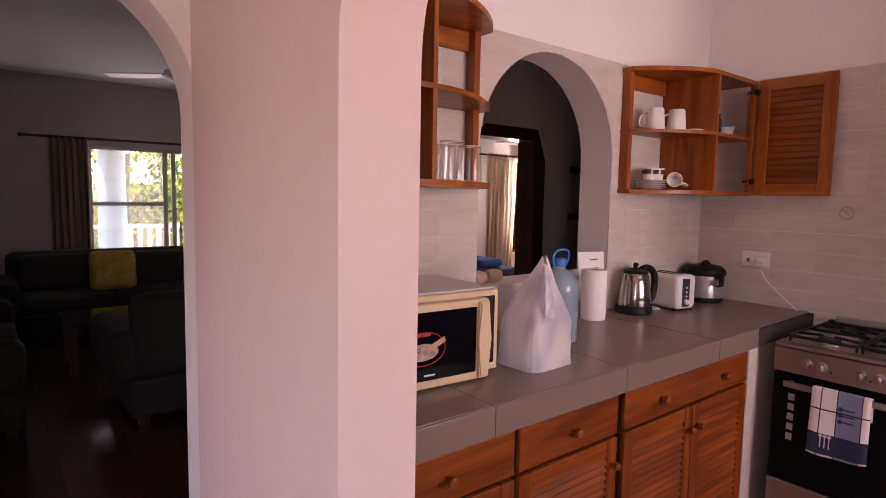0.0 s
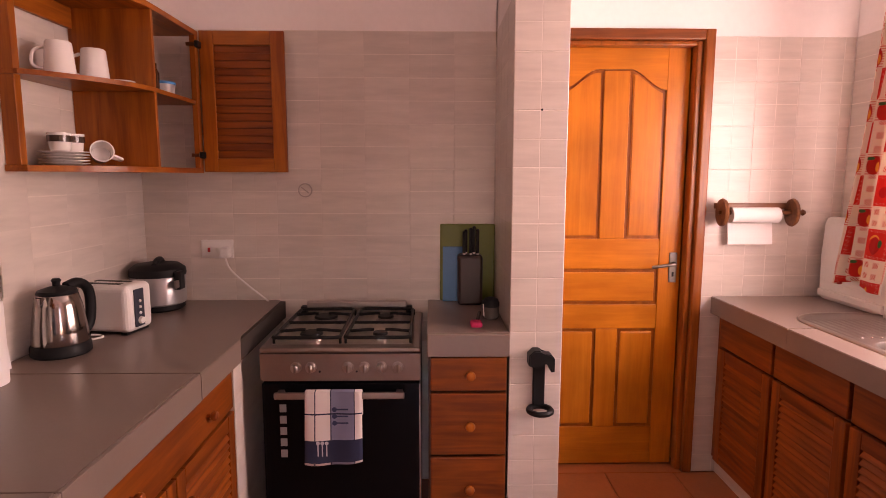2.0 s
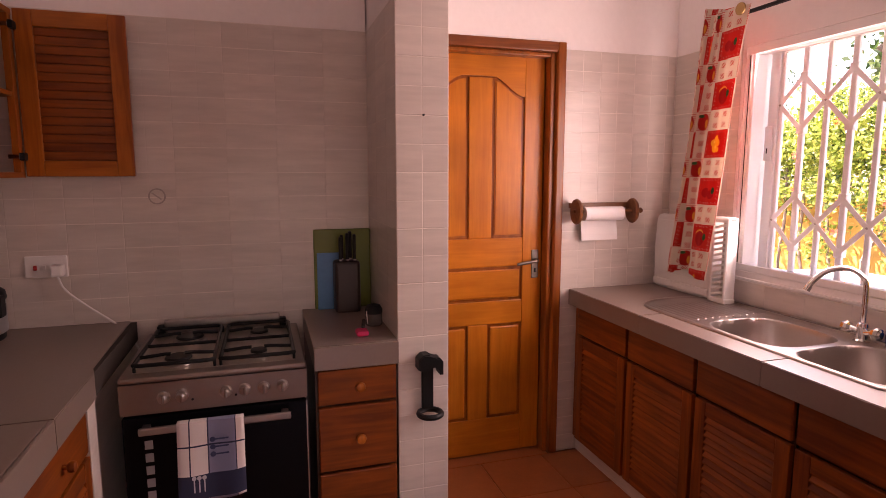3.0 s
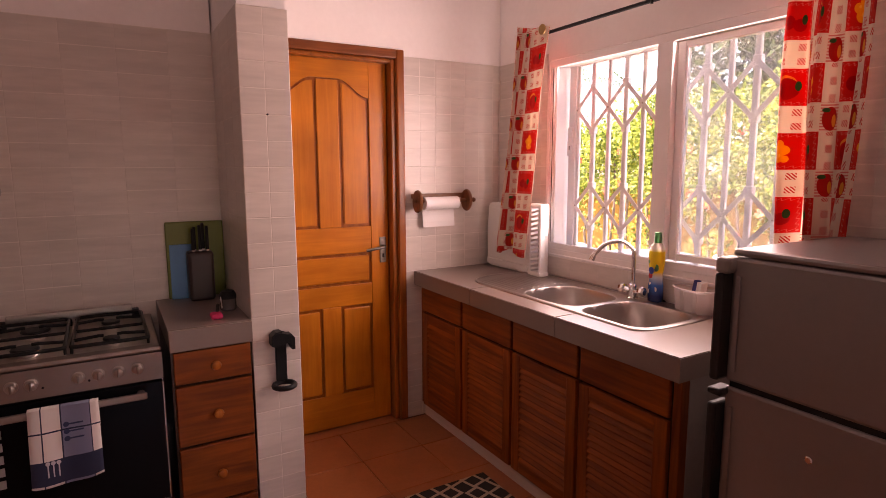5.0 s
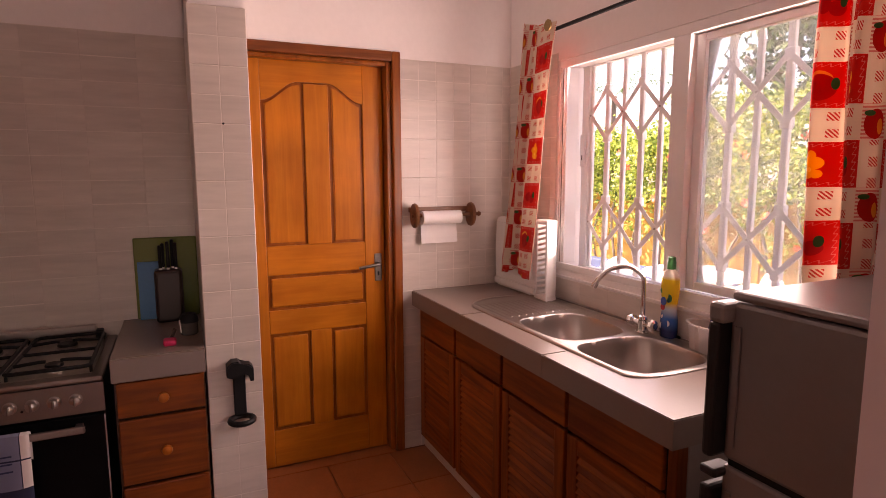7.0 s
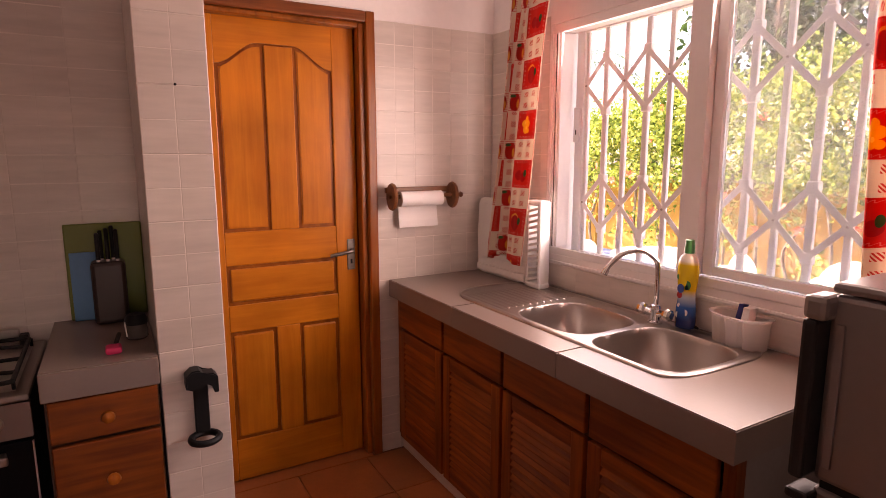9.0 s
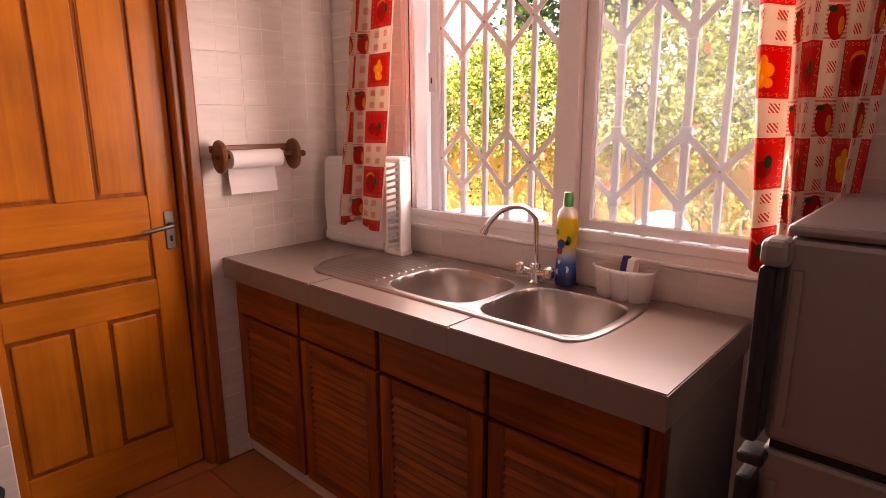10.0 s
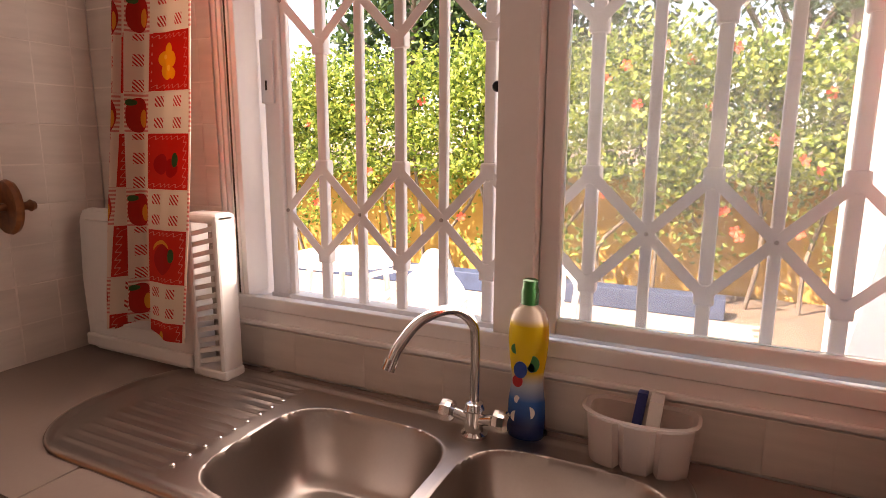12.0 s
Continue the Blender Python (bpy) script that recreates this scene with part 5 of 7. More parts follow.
part("handle", tube(smooth_line([(KX + 0.035, KY - 0.01, 1.128), (KX + 0.080, KY - 0.022, 1.135), (KX + 0.120, KY - 0.032, 1.105), (KX + 0.128, KY - 0.034, 1.04), (KX + 0.115, KY - 0.03, 0.975), (KX + 0.075, KY - 0.02, 0.950)], 6), 0.0175, 12), BLACK, kettle, "", True)
kettle.scale = (0.95, 0.95, 0.94)
kettle.location.x += 0.049
kettle.location.y += 0.018
toaster = thing("toaster", (3.03, 1.755, 0.9), "white two-slot toaster with a dark control panel", "toaster")
part("body", box((2.935, 1.690, 0.908), (3.140, 1.830, 1.083), 0.024, segments=4), WHITE, toaster)
for y in (1.728, 1.782):
    part("slot", box((2.945, y - 0.012, 1.0815), (3.090, y + 0.012, 1.0845), 0.001), BLACK, toaster)
cp = part("control_panel", box((3.1395, 1.722, 0.925), (3.146, 1.772, 1.065), 0.003), mat("dark_blue_grey_plastic", (0.035, 0.04, 0.06), 0.4), toaster)
for k in range(3):
    part("button", lathe([(0.006, 0), (0.005, 0.004)], (3.146, 1.747, 1.020 - 0.022 * k), 10, 0), WHITE, cp)
part("dial", lathe([(0.014, 0), (0.012, 0.010)], (3.146, 1.747, 0.948), 16, 0), WHITE, cp)
for x in (2.93, 3.11):
    part("foot", box((x - 0.012, 1.70, 0.9002), (x + 0.012, 1.82, 0.909)), BLACK, toaster)
TURNED = Matrix.Translation((3.03, 1.755, 0.9)) @ Matrix.Rotation(radians(100), 4, "Z") @ Matrix.Translation((-3.03, -1.755, -0.9))
lead = [TURNED @ Vector(p) for p in ((2.950, 1.858, 0.906), (2.915, 1.850, 0.9040), (2.893, 1.815, 0.9040), (2.898, 1.770, 0.9040), (2.925, 1.745, 0.9040), (2.946, 1.758, 0.9045), (2.944, 1.800, 0.9080))]
part("cable", tube(smooth_line([tuple(p) for p in lead], 6), 0.0038, 8), WHITE, toaster, "white mains lead", True)
plug = box((2.922, 1.792, 0.9012), (2.948, 1.850, 0.919), 0.005)
bmesh.ops.transform(plug, matrix=TURNED, verts=plug.verts)
part("plug", plug, BLACK, toaster, "black mains plug")
toaster.rotation_euler = (0, 0, radians(-100))
toaster.location = (3.060, 1.785, 0.9)
cooker = thing("rice_cooker", (3.43, 1.79, 0.9), "grey and black rice cooker with a domed lid", "rice cooker")
SILVER = mat("silver_painted_plastic", (0.42, 0.42, 0.42), 0.3, metal=0.6, vary=0.04, bump=0.01)
part("foot_ring", lathe([(0.105, 0.9004), (0.112, 0.908), (0.112, 0.928)], (3.43, 1.79, 0), 36), BLACK, cooker, "", True)
part("body", lathe([(0.112, 0.928), (0.120, 0.935), (0.120, 1.055), (0.117, 1.060)], (3.43, 1.79, 0), 40), SILVER, cooker, "", True)
part("lid", lathe([(0.122, 1.060), (0.124, 1.068), (0.120, 1.092), (0.095, 1.112), (0.045, 1.120)], (3.43, 1.79, 0), 40), BLACK, cooker, "", True)
part("lid_handle", tube(smooth_line([(3.36, 1.77, 1.112), (3.395, 1.775, 1.130), (3.45, 1.785, 1.130), (3.49, 1.795, 1.112)], 5), 0.014, 10), BLACK, cooker, "", True)
cooker.scale = (0.93, 0.93, 0.93)
lt = part("latch", box((3.355, 1.655, 1.000), (3.410, 1.685, 1.085), 0.008), BLACK, cooker)
part("display", box((3.325, 1.660, 1.012), (3.425, 1.672, 1.048), 0.003), STEEL, lt)

socket = thing("wall_socket", (NICHE - 0.01, 1.585, 1.14), "white double wall socket with red switch and plug", "socket")
part("plate", box((NICHE - 0.018, 1.512, 1.098), (NICHE - 0.006, 1.658, 1.184), 0.004), WHITE, socket)
for y, m in ((1.622, RED), (1.592, WHITE)):
    part("switch", box((NICHE - 0.023, y - 0.006, 1.128), (NICHE - 0.017, y + 0.006, 1.148), 0.002), m, socket)
part("plug", box((NICHE - 0.062, 1.518, 1.105), (NICHE - 0.018, 1.562, 1.152), 0.008), WHITE, socket)
part("flex", tube(smooth_line([(NICHE - 0.050, 1.540, 1.108), (NICHE - 0.052, 1.515, 1.050), (NICHE - 0.045, 1.44, 0.975), (NICHE - 0.035, 1.36, 0.905), (NICHE - 0.025, 1.315, 0.85), (NICHE - 0.022, 1.268, 0.74), (NICHE - 0.022, 1.262, 0.55)], 7), 0.0042, 8), WHITE, socket, "", True)
hook = thing("wall_ring", (NICHE - 0.012, 1.176, 1.41), "small metal ring on the stove wall", "ring")
part("ring", tube([(NICHE - 0.010, 1.176 + 0.030 * math.cos(a), 1.411 + 0.030 * math.sin(a)) for a in np.linspace(0, 2 * math.pi, 25)[:-1]], 0.0030, 8, closed=True), STEEL, hook, "", True)
part("pin", bar((NICHE - 0.008, 1.195, 1.425), (NICHE - 0.008, 1.160, 1.398), 0.006, 0.004, (1, 0, 0)), STEEL, hook)

# ---- dish towel on the oven handle ----
def towel_print():
    m, n, l, b = node_mat("white_and_navy_tea_towel")
    tc, sep = n.new("ShaderNodeUVMap"), n.new("ShaderNodeSeparateXYZ")
    l.new(tc.outputs[0], sep.inputs[0])

    def step(sock, lo, hi):
        a, c, d = n.new("ShaderNodeMath"), n.new("ShaderNodeMath"), n.new("ShaderNodeMath")
        a.operation, a.inputs[1].default_value = "GREATER_THAN", lo
        c.operation, c.inputs[1].default_value = "LESS_THAN", hi
        d.operation = "MULTIPLY"
        l.new(sock, a.inputs[0])
        l.new(sock, c.inputs[0])
        l.new(a.outputs[0], d.inputs[0])
        l.new(c.outputs[0], d.inputs[1])
        return d.outputs[0]

    def over(col, fac, new_col):
        q = n.new("ShaderNodeMix")
        q.data_type = "RGBA"
        l.new(fac, q.inputs["Factor"])
        if isinstance(col, tuple):
            q.inputs["A"].default_value = col
        else:
            l.new(col, q.inputs["A"])
        q.inputs["B"].default_value = new_col
        return q.outputs["Result"]
    u, v = sep.outputs[0], sep.outputs[1]
    navy = (0.020, 0.025, 0.060, 1)
    col = over((0.70, 0.63, 0.60, 1), step(u, 0.46, 0.86), (0.20, 0.21, 0.31, 1))
    col = over(col, step(v, 0.03, 0.34), navy)
    for lo, hi, s in ((0.17, 0.19, u), (0.44, 0.46, u), (0.86, 0.875, u), (0.69, 0.71, v)):
        col = over(col, step(s, lo, hi), navy)
    l.new(col, b.inputs["Base Color"])
    b.inputs["Roughness"].default_value = 0.95
    tex, bp = n.new("ShaderNodeTexNoise"), n.new("ShaderNodeBump")
    tex.inputs["Scale"].default_value = 260
    bp.inputs["Strength"].default_value, bp.inputs["Distance"].default_value = 0.4, 0.003
    l.new(tex.outputs["Fac"], bp.inputs["Height"])
    l.new(bp.outputs[0], b.inputs["Normal"])
    return m


towel = thing("dish_towel", (2.97, 0.96, 0.43), "folded white and navy dish towel over the oven handle", "towel")
bm = bmesh.new()
uvl = bm.loops.layers.uv.new("UVMap")
grid = []
for j in range(31):
    row = []
    for i in range(17):
        s, t = i / 16, j / 30
        y = 1.070 - 0.215 * s - 0.010 * t * (1 - s)
        if j < 24:
            q = j / 23
            z, x = 0.432 + 0.262 * q, 2.9600 - 0.004 * math.sin(3 * s * math.pi) * (1 - q) - 0.003 * math.sin(9 * s)
            z -= 0.012 * (1 - q) * math.sin(s * 2.6) + 0.018 * (1 - q) * (1 - s)
        else:
            q = (j - 23) / 7
            z, x = 0.694 + 0.004 * math.sin(q * math.pi) - 0.150 * max(0, q - 0.35), 2.9600 + 0.029 * min(1, q * 2.2)
        row.append((bm.verts.new((x, y, z)), (s, min(1, j / 23))))
    grid.append(row)
for j in range(30):
    for i in range(16):
        q = [grid[j][i], grid[j][i + 1], grid[j + 1][i + 1], grid[j + 1][i]]
        f = bm.faces.new([c[0] for c in q])
        for lp, c in zip(f.loops, q):
            lp[uvl].uv = c[1]
cl = part("cloth", bm, towel_print(), towel, "", True)
cl.modifiers.new("thickness", "SOLIDIFY").thickness = 0.004
NAVY, PALE = mat("navy_thread", (0.03, 0.04, 0.10), 0.95), mat("pale_thread", (0.50, 0.48, 0.52), 0.95)
for z in (0.630, 0.604, 0.578):
    b = bar((2.9535, 0.955, z), (2.9535, 0.905, z), 0.005, 0.002, (1, 0, 0))
    lathe([(0.009, 0), (0.009, -0.002)], (2.9545, 0.955, z), 12, 0, b)
    part("woven_cutlery", b, NAVY, towel)
for y in (1.018, 1.002, 0.986):
    b = bar((2.9535, y, 0.500), (2.9535, y, 0.450), 0.004, 0.002, (1, 0, 0))
    lathe([(0.007, 0), (0.007, -0.002)], (2.9545, y, 0.500), 12, 0, b)
    part("woven_cutlery", b, PALE, towel)

# ---- things by the drawers and on the stub wall ----
board = thing("chopping_board", (3.57, 0.43, 0.9), "green plastic chopping board leaning on the wall", "chopping board")
part("board", box((3.572, 0.308, 0.9004), (3.583, 0.560, 1.258), 0.005), mat("olive_green_plastic", (0.13, 0.17, 0.02), 0.45, vary=0.06), board)
b2 = thing("cutting_mat", (3.555, 0.50, 0.9), "thin blue plastic cutting mat", "cutting mat")
part("mat", box((3.556, 0.440, 0.9004), (3.562, 0.548, 1.155), 0.002), mat("sky_blue_plastic", (0.06, 0.22, 0.42), 0.45), b2)
block = thing("knife_block", (3.50, 0.425, 0.9), "dark brown knife block with black-handled knives", "knife block")
part("block", box((3.455, 0.372, 0.9004), (3.545, 0.482, 1.128), 0.014), mat("dark_brown_plastic", (0.030, 0.012, 0.008), 0.4), block)
for x, y, h in ((3.478, 0.395, 0.115), (3.480, 0.425, 0.120), (3.476, 0.455, 0.105), (3.515, 0.408, 0.125), (3.515, 0.445, 0.11)):
    k = part("knife", box((x - 0.010, y - 0.007, 1.132), (x + 0.010, y + 0.007, 1.128 + h), 0.005), BLACK, block)
    part("bolster", box((x - 0.010, y - 0.006, 1.1285), (x + 0.010, y + 0.006, 1.137), 0.002), STEEL, k)
pk = thing("scrubber", (3.10, 0.42, 0.9), "bright pink scrubbing sponge with dark handle", "sponge")
part("pad", box((3.072, 0.405, 0.9006), (3.130, 0.450, 0.922), 0.008), mat("hot_pink_foam", (0.62, 0.03, 0.12), 0.7), pk)
part("handle", tube([(3.120, 0.420, 0.924), (3.165, 0.410, 0.940)], 0.007, 8), SEAM, pk)
cup = thing("small_pot", (3.24, 0.355, 0.9), "small dark glass pot with a black lid", "pot")
part("pot", lathe([(0.030, 0.9004), (0.034, 0.905), (0.033, 0.950)], (3.235, 0.358, 0), 24), mat("smoky_glass", (0.10, 0.085, 0.075), 0.12), cup, "", True)
part("lid", lathe([(0.035, 0.950), (0.035, 0.966), (0.026, 0.982), (0.008, 0.988)], (3.235, 0.358, 0), 24), BLACK, cup, "", True)
part("clip", bar((3.205, 0.388, 0.915), (3.205, 0.392, 0.965), 0.004, 0.003, (1, 0, 0)), WHITE, cup)

wh = thing("wall_bracket", (COLX - 0.02, 0.198, 0.6), "black plastic appliance bracket on the tiled stub wall", "bracket")
FXC = COLX - 0.0005
part("plate", box((FXC - 0.020, 0.176, 0.622), (FXC, 0.220, 0.790), 0.004), BLACK, wh)
part("ring", tube([(FXC - 0.044 + 0.042 * math.cos(a), 0.197 + 0.042 * math.sin(a), 0.612) for a in np.linspace(0, 2 * math.pi, 25)[:-1]], 0.011, 8, closed=True), BLACK, wh, "", True)
part("clamp", prism([(0.243, 0.786), (0.243, 0.824), (0.224, 0.842), (0.202, 0.842), (0.190, 0.828), (0.160, 0.826), (0.148, 0.812), (0.148, 0.762), (0.161, 0.762), (0.165, 0.788), (0.180, 0.798), (0.220, 0.776)], 0, FXC - 0.058, FXC - 0.0005, bevel=0.004), BLACK, wh)
sc = thing("wall_screw", (COLX - 0.006, 0.206, 1.71), "small dark screw in the tiled stub wall", "screw")
part("head", lathe([(0.004, 0), (0.004, -0.004), (0.002, -0.006)], (COLX + 0.001, 0.206, 1.711), 10, 0), BLACK, sc)

# ---- crockery and glasses on the shelves ----
def mug(x, y, z, angle, tall=0.095, r=0.041, tilt=0):
    m = thing("mug", (x, y, z), "plain white ceramic mug", "mug", "white mugs")
    part("body", lathe([(r * 0.75, z), (r * 0.82, z + 0.004), (r, z + tall), (r - 0.004, z + tall), (r * 0.75, z + 0.008)], (x, y, 0), 26), CERAMIC, m, "", True)
    c, s = math.cos(angle), math.sin(angle)
    part("handle", tube(smooth_line([(x + c * r * 0.95, y + s * r * 0.95, z + tall * 0.84), (x + c * (r + 0.026), y + s * (r + 0.026), z + tall * 0.72), (x + c * (r + 0.022), y + s * (r + 0.022), z + tall * 0.34), (x + c * r * 0.84, y + s * r * 0.84, z + tall * 0.18)], 5), 0.0055, 8), CERAMIC, m, "", True)
    return m


for x, y in ((2.895, 1.810), (3.012, 1.765)):
    upturned = mug(0, 0, 0, 2.6, 0.108, 0.047)
    upturned.matrix_basis = pose(x, y, 1.9068, 180, 0, -90)
sc = thing("saucer", (3.075, 1.70, 1.798), "small white saucer on the shelf", "saucer")
part("dish", lathe([(0.020, 1.7985), (0.026, 1.801), (0.045, 1.807), (0.044, 1.810), (0.020, 1.804)], (3.072, 1.705, 0), 24), CERAMIC, sc, "", True)
for k in range(5):
    pl = thing("plate", (2.90, 1.815, 1.509 + 0.0095 * k), "white plate with a dark rim in a stack", "plate", "stacked plates")
    part("dish", lathe([(0.045, 1.5085 + 0.0095 * k), (0.050, 1.510 + 0.0095 * k), (0.074, 1.5155 + 0.0095 * k), (0.0735, 1.517 + 0.0095 * k), (0.045, 1.5125 + 0.0095 * k)], (2.905, 1.825, 0), 30), CERAMIC, pl, "", True)
for x, y, rot in ((2.880, 1.820, 90), (2.940, 1.815, 100)):
    m = mug(x, y, 1.5565, 0.6, 0.058, 0.036)
    part("band", lathe([(0.0362, 1.585), (0.0366, 1.606)], (x, y, 0), 24), mat("dark_brown_glaze", (0.06, 0.04, 0.03), 0.2), m)
m = mug(0, 0, 0, 1.2, 0.060, 0.038)
m.matrix_basis = pose(3.030, 1.775, 1.548, 0, 78, 215)
pot = thing("food_tub", (3.32, 1.672, 1.798), "clear plastic tub with a bright blue lid", "tub")
part("tub", lathe([(0.040, 1.7985), (0.046, 1.836)], (3.320, 1.672, 0), 24), FROST, pot, "", True)
part("lid", lathe([(0.049, 1.836), (0.049, 1.844), (0.044, 1.847)], (3.320, 1.672, 0), 24), mat("light_blue_plastic", (0.03, 0.28, 0.60), 0.35), pot, "", True)
jar = thing("spice_jar", (3.215, 1.690, 1.798), "small dark brown jar on the cupboard shelf", "jar")
part("jar", lathe([(0.022, 1.7985), (0.024, 1.86), (0.016, 1.875), (0.016, 1.895)], (3.190, 1.650, 0), 18), mat("dark_amber_glass", (0.05, 0.02, 0.012), 0.15), jar, "", True)


def thin_glass(name):
    m, n, l, b = node_mat(name)
    clear, shine, mix, face, amount = (n.new("ShaderNode" + k) for k in ("BsdfTransparent", "BsdfGlossy", "MixShader", "LayerWeight", "MapRange"))
    clear.inputs["Color"].default_value = (0.97, 0.97, 0.96, 1)
    shine.inputs["Roughness"].default_value = 0.06
    amount.inputs["From Min"].default_value, amount.inputs["From Max"].default_value = 0.0, 1.0
    amount.inputs["To Min"].default_value, amount.inputs["To Max"].default_value = 0.05, 0.32
    l.new(face.outputs["Facing"], amount.inputs["Value"])
    l.new(amount.outputs[0], mix.inputs[0])
    l.new(clear.outputs[0], mix.inputs[1])
    l.new(shine.outputs[0], mix.inputs[2])
    l.new(mix.outputs[0], n["Material Output"].inputs["Surface"])
    return m


THIN = thin_glass("thin_clear_glass")
RIM = mat("pale_glass_edge", (0.62, 0.60, 0.57), 0.12, bump=0)


def tumbler(x, y, z, tall, r0, r1):
    g = thing("drinking_glass", (x, y, z), "clear ribbed drinking glass on the pine shelf", "glass", "glasses on the shelf")
    bm = bmesh.new()
    rings = []
    for r, h, rib in ((r0, 0, 0), (r0 + (r1 - r0) * 0.3, tall * 0.3, 1), (r1, tall - 0.004, 0), (r1 - 0.004, tall, 0)):
        ring = []
        for k in range(32):
            a = 2 * math.pi * k / 32
            q = r * (1 + 0.02 * rib * math.cos(8 * a))
            ring.append(bm.verts.new((x + q * math.cos(a), y + q * math.sin(a), z + h)))
        rings.append(ring)
    for a, b in zip(rings, rings[1:]):
        for k in range(32):
            bm.faces.new((a[k], a[(k + 1) % 32], b[(k + 1) % 32], b[k]))
    bm.faces.new(rings[-1])
    part("wall", bm, THIN, g, "", True)
    part("rim", tube([(x + r0 * math.cos(a), y + r0 * math.sin(a), z + 0.0018) for a in np.linspace(0, 2 * math.pi, 33)[:-1]], 0.0016, 6, closed=True), RIM, g, "", True)
    part("base", tube([(x + (r1 - 0.002) * math.cos(a), y + (r1 - 0.002) * math.sin(a), z + tall - 0.002) for a in np.linspace(0, 2 * math.pi, 33)[:-1]], 0.0022, 6, closed=True), RIM, g, "", True)


for x, y, tall, r0, r1 in ((1.450, 1.785, 0.142, 0.050, 0.043), (1.565, 1.765, 0.138, 0.052, 0.044), (1.672, 1.800, 0.130, 0.048, 0.042), (1.610, 1.865, 0.135, 0.046, 0.041), (1.505, 1.868, 0.138, 0.046, 0.042)):
    tumbler(x, y, 1.5085, tall, r0, r1)
wg = thing("wine_glass", (1.42, 1.72, 1.508), "upturned clear wine glass on the pine shelf", "glass")
part("bowl", lathe([(0.030, 1.5085), (0.036, 1.545), (0.026, 1.585), (0.006, 1.600), (0.004, 1.640), (0.012, 1.648), (0.032, 1.652), (0.031, 1.655)], (1.418, 1.735, 0), 28), THIN, wg, "", True)
can = thing("striped_mug", (1.46, 1.76, 1.798), "tall white mug with black and pink stripes", "mug")
part("body", lathe([(0.030, 1.7985), (0.034, 1.803), (0.034, 1.985), (0.031, 1.985), (0.030, 1.81)], (1.452, 1.765, 0), 26), CERAMIC, can, "", True)
for z, m in ((1.835, SEAM), (1.850, RED), (1.890, SEAM), (1.905, RED), (1.955, SEAM)):
    part("stripe", lathe([(0.0344, z), (0.0344, z + 0.006)], (1.452, 1.765, 0), 26), m, can)

# ---- on the sill of the hatch ----
for x, y, l in ((1.885, 1.965, 0.075), (1.985, 1.985, 0.10)):
    st = thing("wooden_ornament", (x, y, 1.09), "smooth pale wooden ornament on the hatch sill", "ornament")
    part("body", lathe([(0.004, -l / 2), (0.024, -l * 0.38), (0.030, 0), (0.022, l * 0.38), (0.004, l / 2)], (x, y, 1.121), 16, 0), mat("pale_turned_wood", (0.50, 0.33, 0.22), 0.4), st, "", True)


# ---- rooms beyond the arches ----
# One grey plaster in two tones: hall lightened, living room darkened to carry shade.
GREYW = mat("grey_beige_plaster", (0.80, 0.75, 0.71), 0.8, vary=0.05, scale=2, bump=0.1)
LIVW = mat("shade_darkened_living_plaster", (0.46, 0.42, 0.40), 0.8, vary=0.05, scale=2, bump=0.1)
structure(part("wall_hall_recess_side", box((4.83, 4.00, 0), (4.95, 4.55, TOP)), GREYW), "grey-beige side of the hall recess", "wall")
structure(part("wall_hall_recess_back", box((4.95, 4.40, 0), (8.0, 4.55, TOP)), GREYW), "shaded grey-beige back of the hall recess", "wall")
bm = prism([(2.70, 0), (3.62, 0), (3.62, 2.10), (4.55, 2.10), (4.55, 0), (4.829, 0), (4.829, TOP), (2.70, TOP)], 1, 4.00, 4.18)
structure(part("wall_hall_north", bm, GREYW), "shaded grey-beige wall with a doorway to a bedroom", "wall")
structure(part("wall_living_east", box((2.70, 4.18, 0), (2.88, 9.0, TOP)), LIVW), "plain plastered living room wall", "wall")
structure(part("wall_far_east", box((8.0, N, 0), (8.2, 9.2, TOP)), GREYW), "plain plastered end wall", "wall")
bm = box((2.88, 6.90, 0), (6.60, 7.05, TOP))
box((6.60, 6.90, 0), (7.24, 7.05, 0.55), bm=bm)
box((6.60, 6.90, 2.02), (7.24, 7.05, TOP), bm=bm)
box((7.24, 6.90, 0), (8.0, 7.05, TOP), bm=bm)
structure(part("wall_bedroom", bm, PLASTER), "cream bedroom wall with a curtained window", "wall")
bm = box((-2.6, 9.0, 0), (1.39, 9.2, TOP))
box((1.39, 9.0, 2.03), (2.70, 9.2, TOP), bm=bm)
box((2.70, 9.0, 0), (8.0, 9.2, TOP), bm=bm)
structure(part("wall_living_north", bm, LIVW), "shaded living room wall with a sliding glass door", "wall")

dw = tagged(new("door_2"), "dark wooden bedroom doorway with cut corners", "doorway", kind="structure")
dw.location = (4.07, 4.0, 0)
for name, pts in (("post", [(3.62, 0), (3.675, 0), (3.675, 1.95), (3.62, 1.95)]), ("post", [(4.405, 0), (4.55, 0), (4.55, 1.80), (4.405, 1.80)]),
                  ("lintel", [(3.62, 1.95), (3.675, 1.95), (3.70, 1.99), (4.405, 1.99), (4.405, 1.80), (4.55, 1.80), (4.55, 2.098), (3.62, 2.098)])):
    part(name, prism(pts, 1, 3.975, 4.20), DARKWOOD, dw)
for tri_pts in ([(3.615, 1.985), (3.76, 2.105), (3.615, 2.105)], [(4.555, 1.80), (4.555, 2.105), (4.435, 2.105)]):
    part("corner_plaster", prism(tri_pts, 1, 3.965, 3.999), GREYW, dw, "grey plaster over the cut corner")
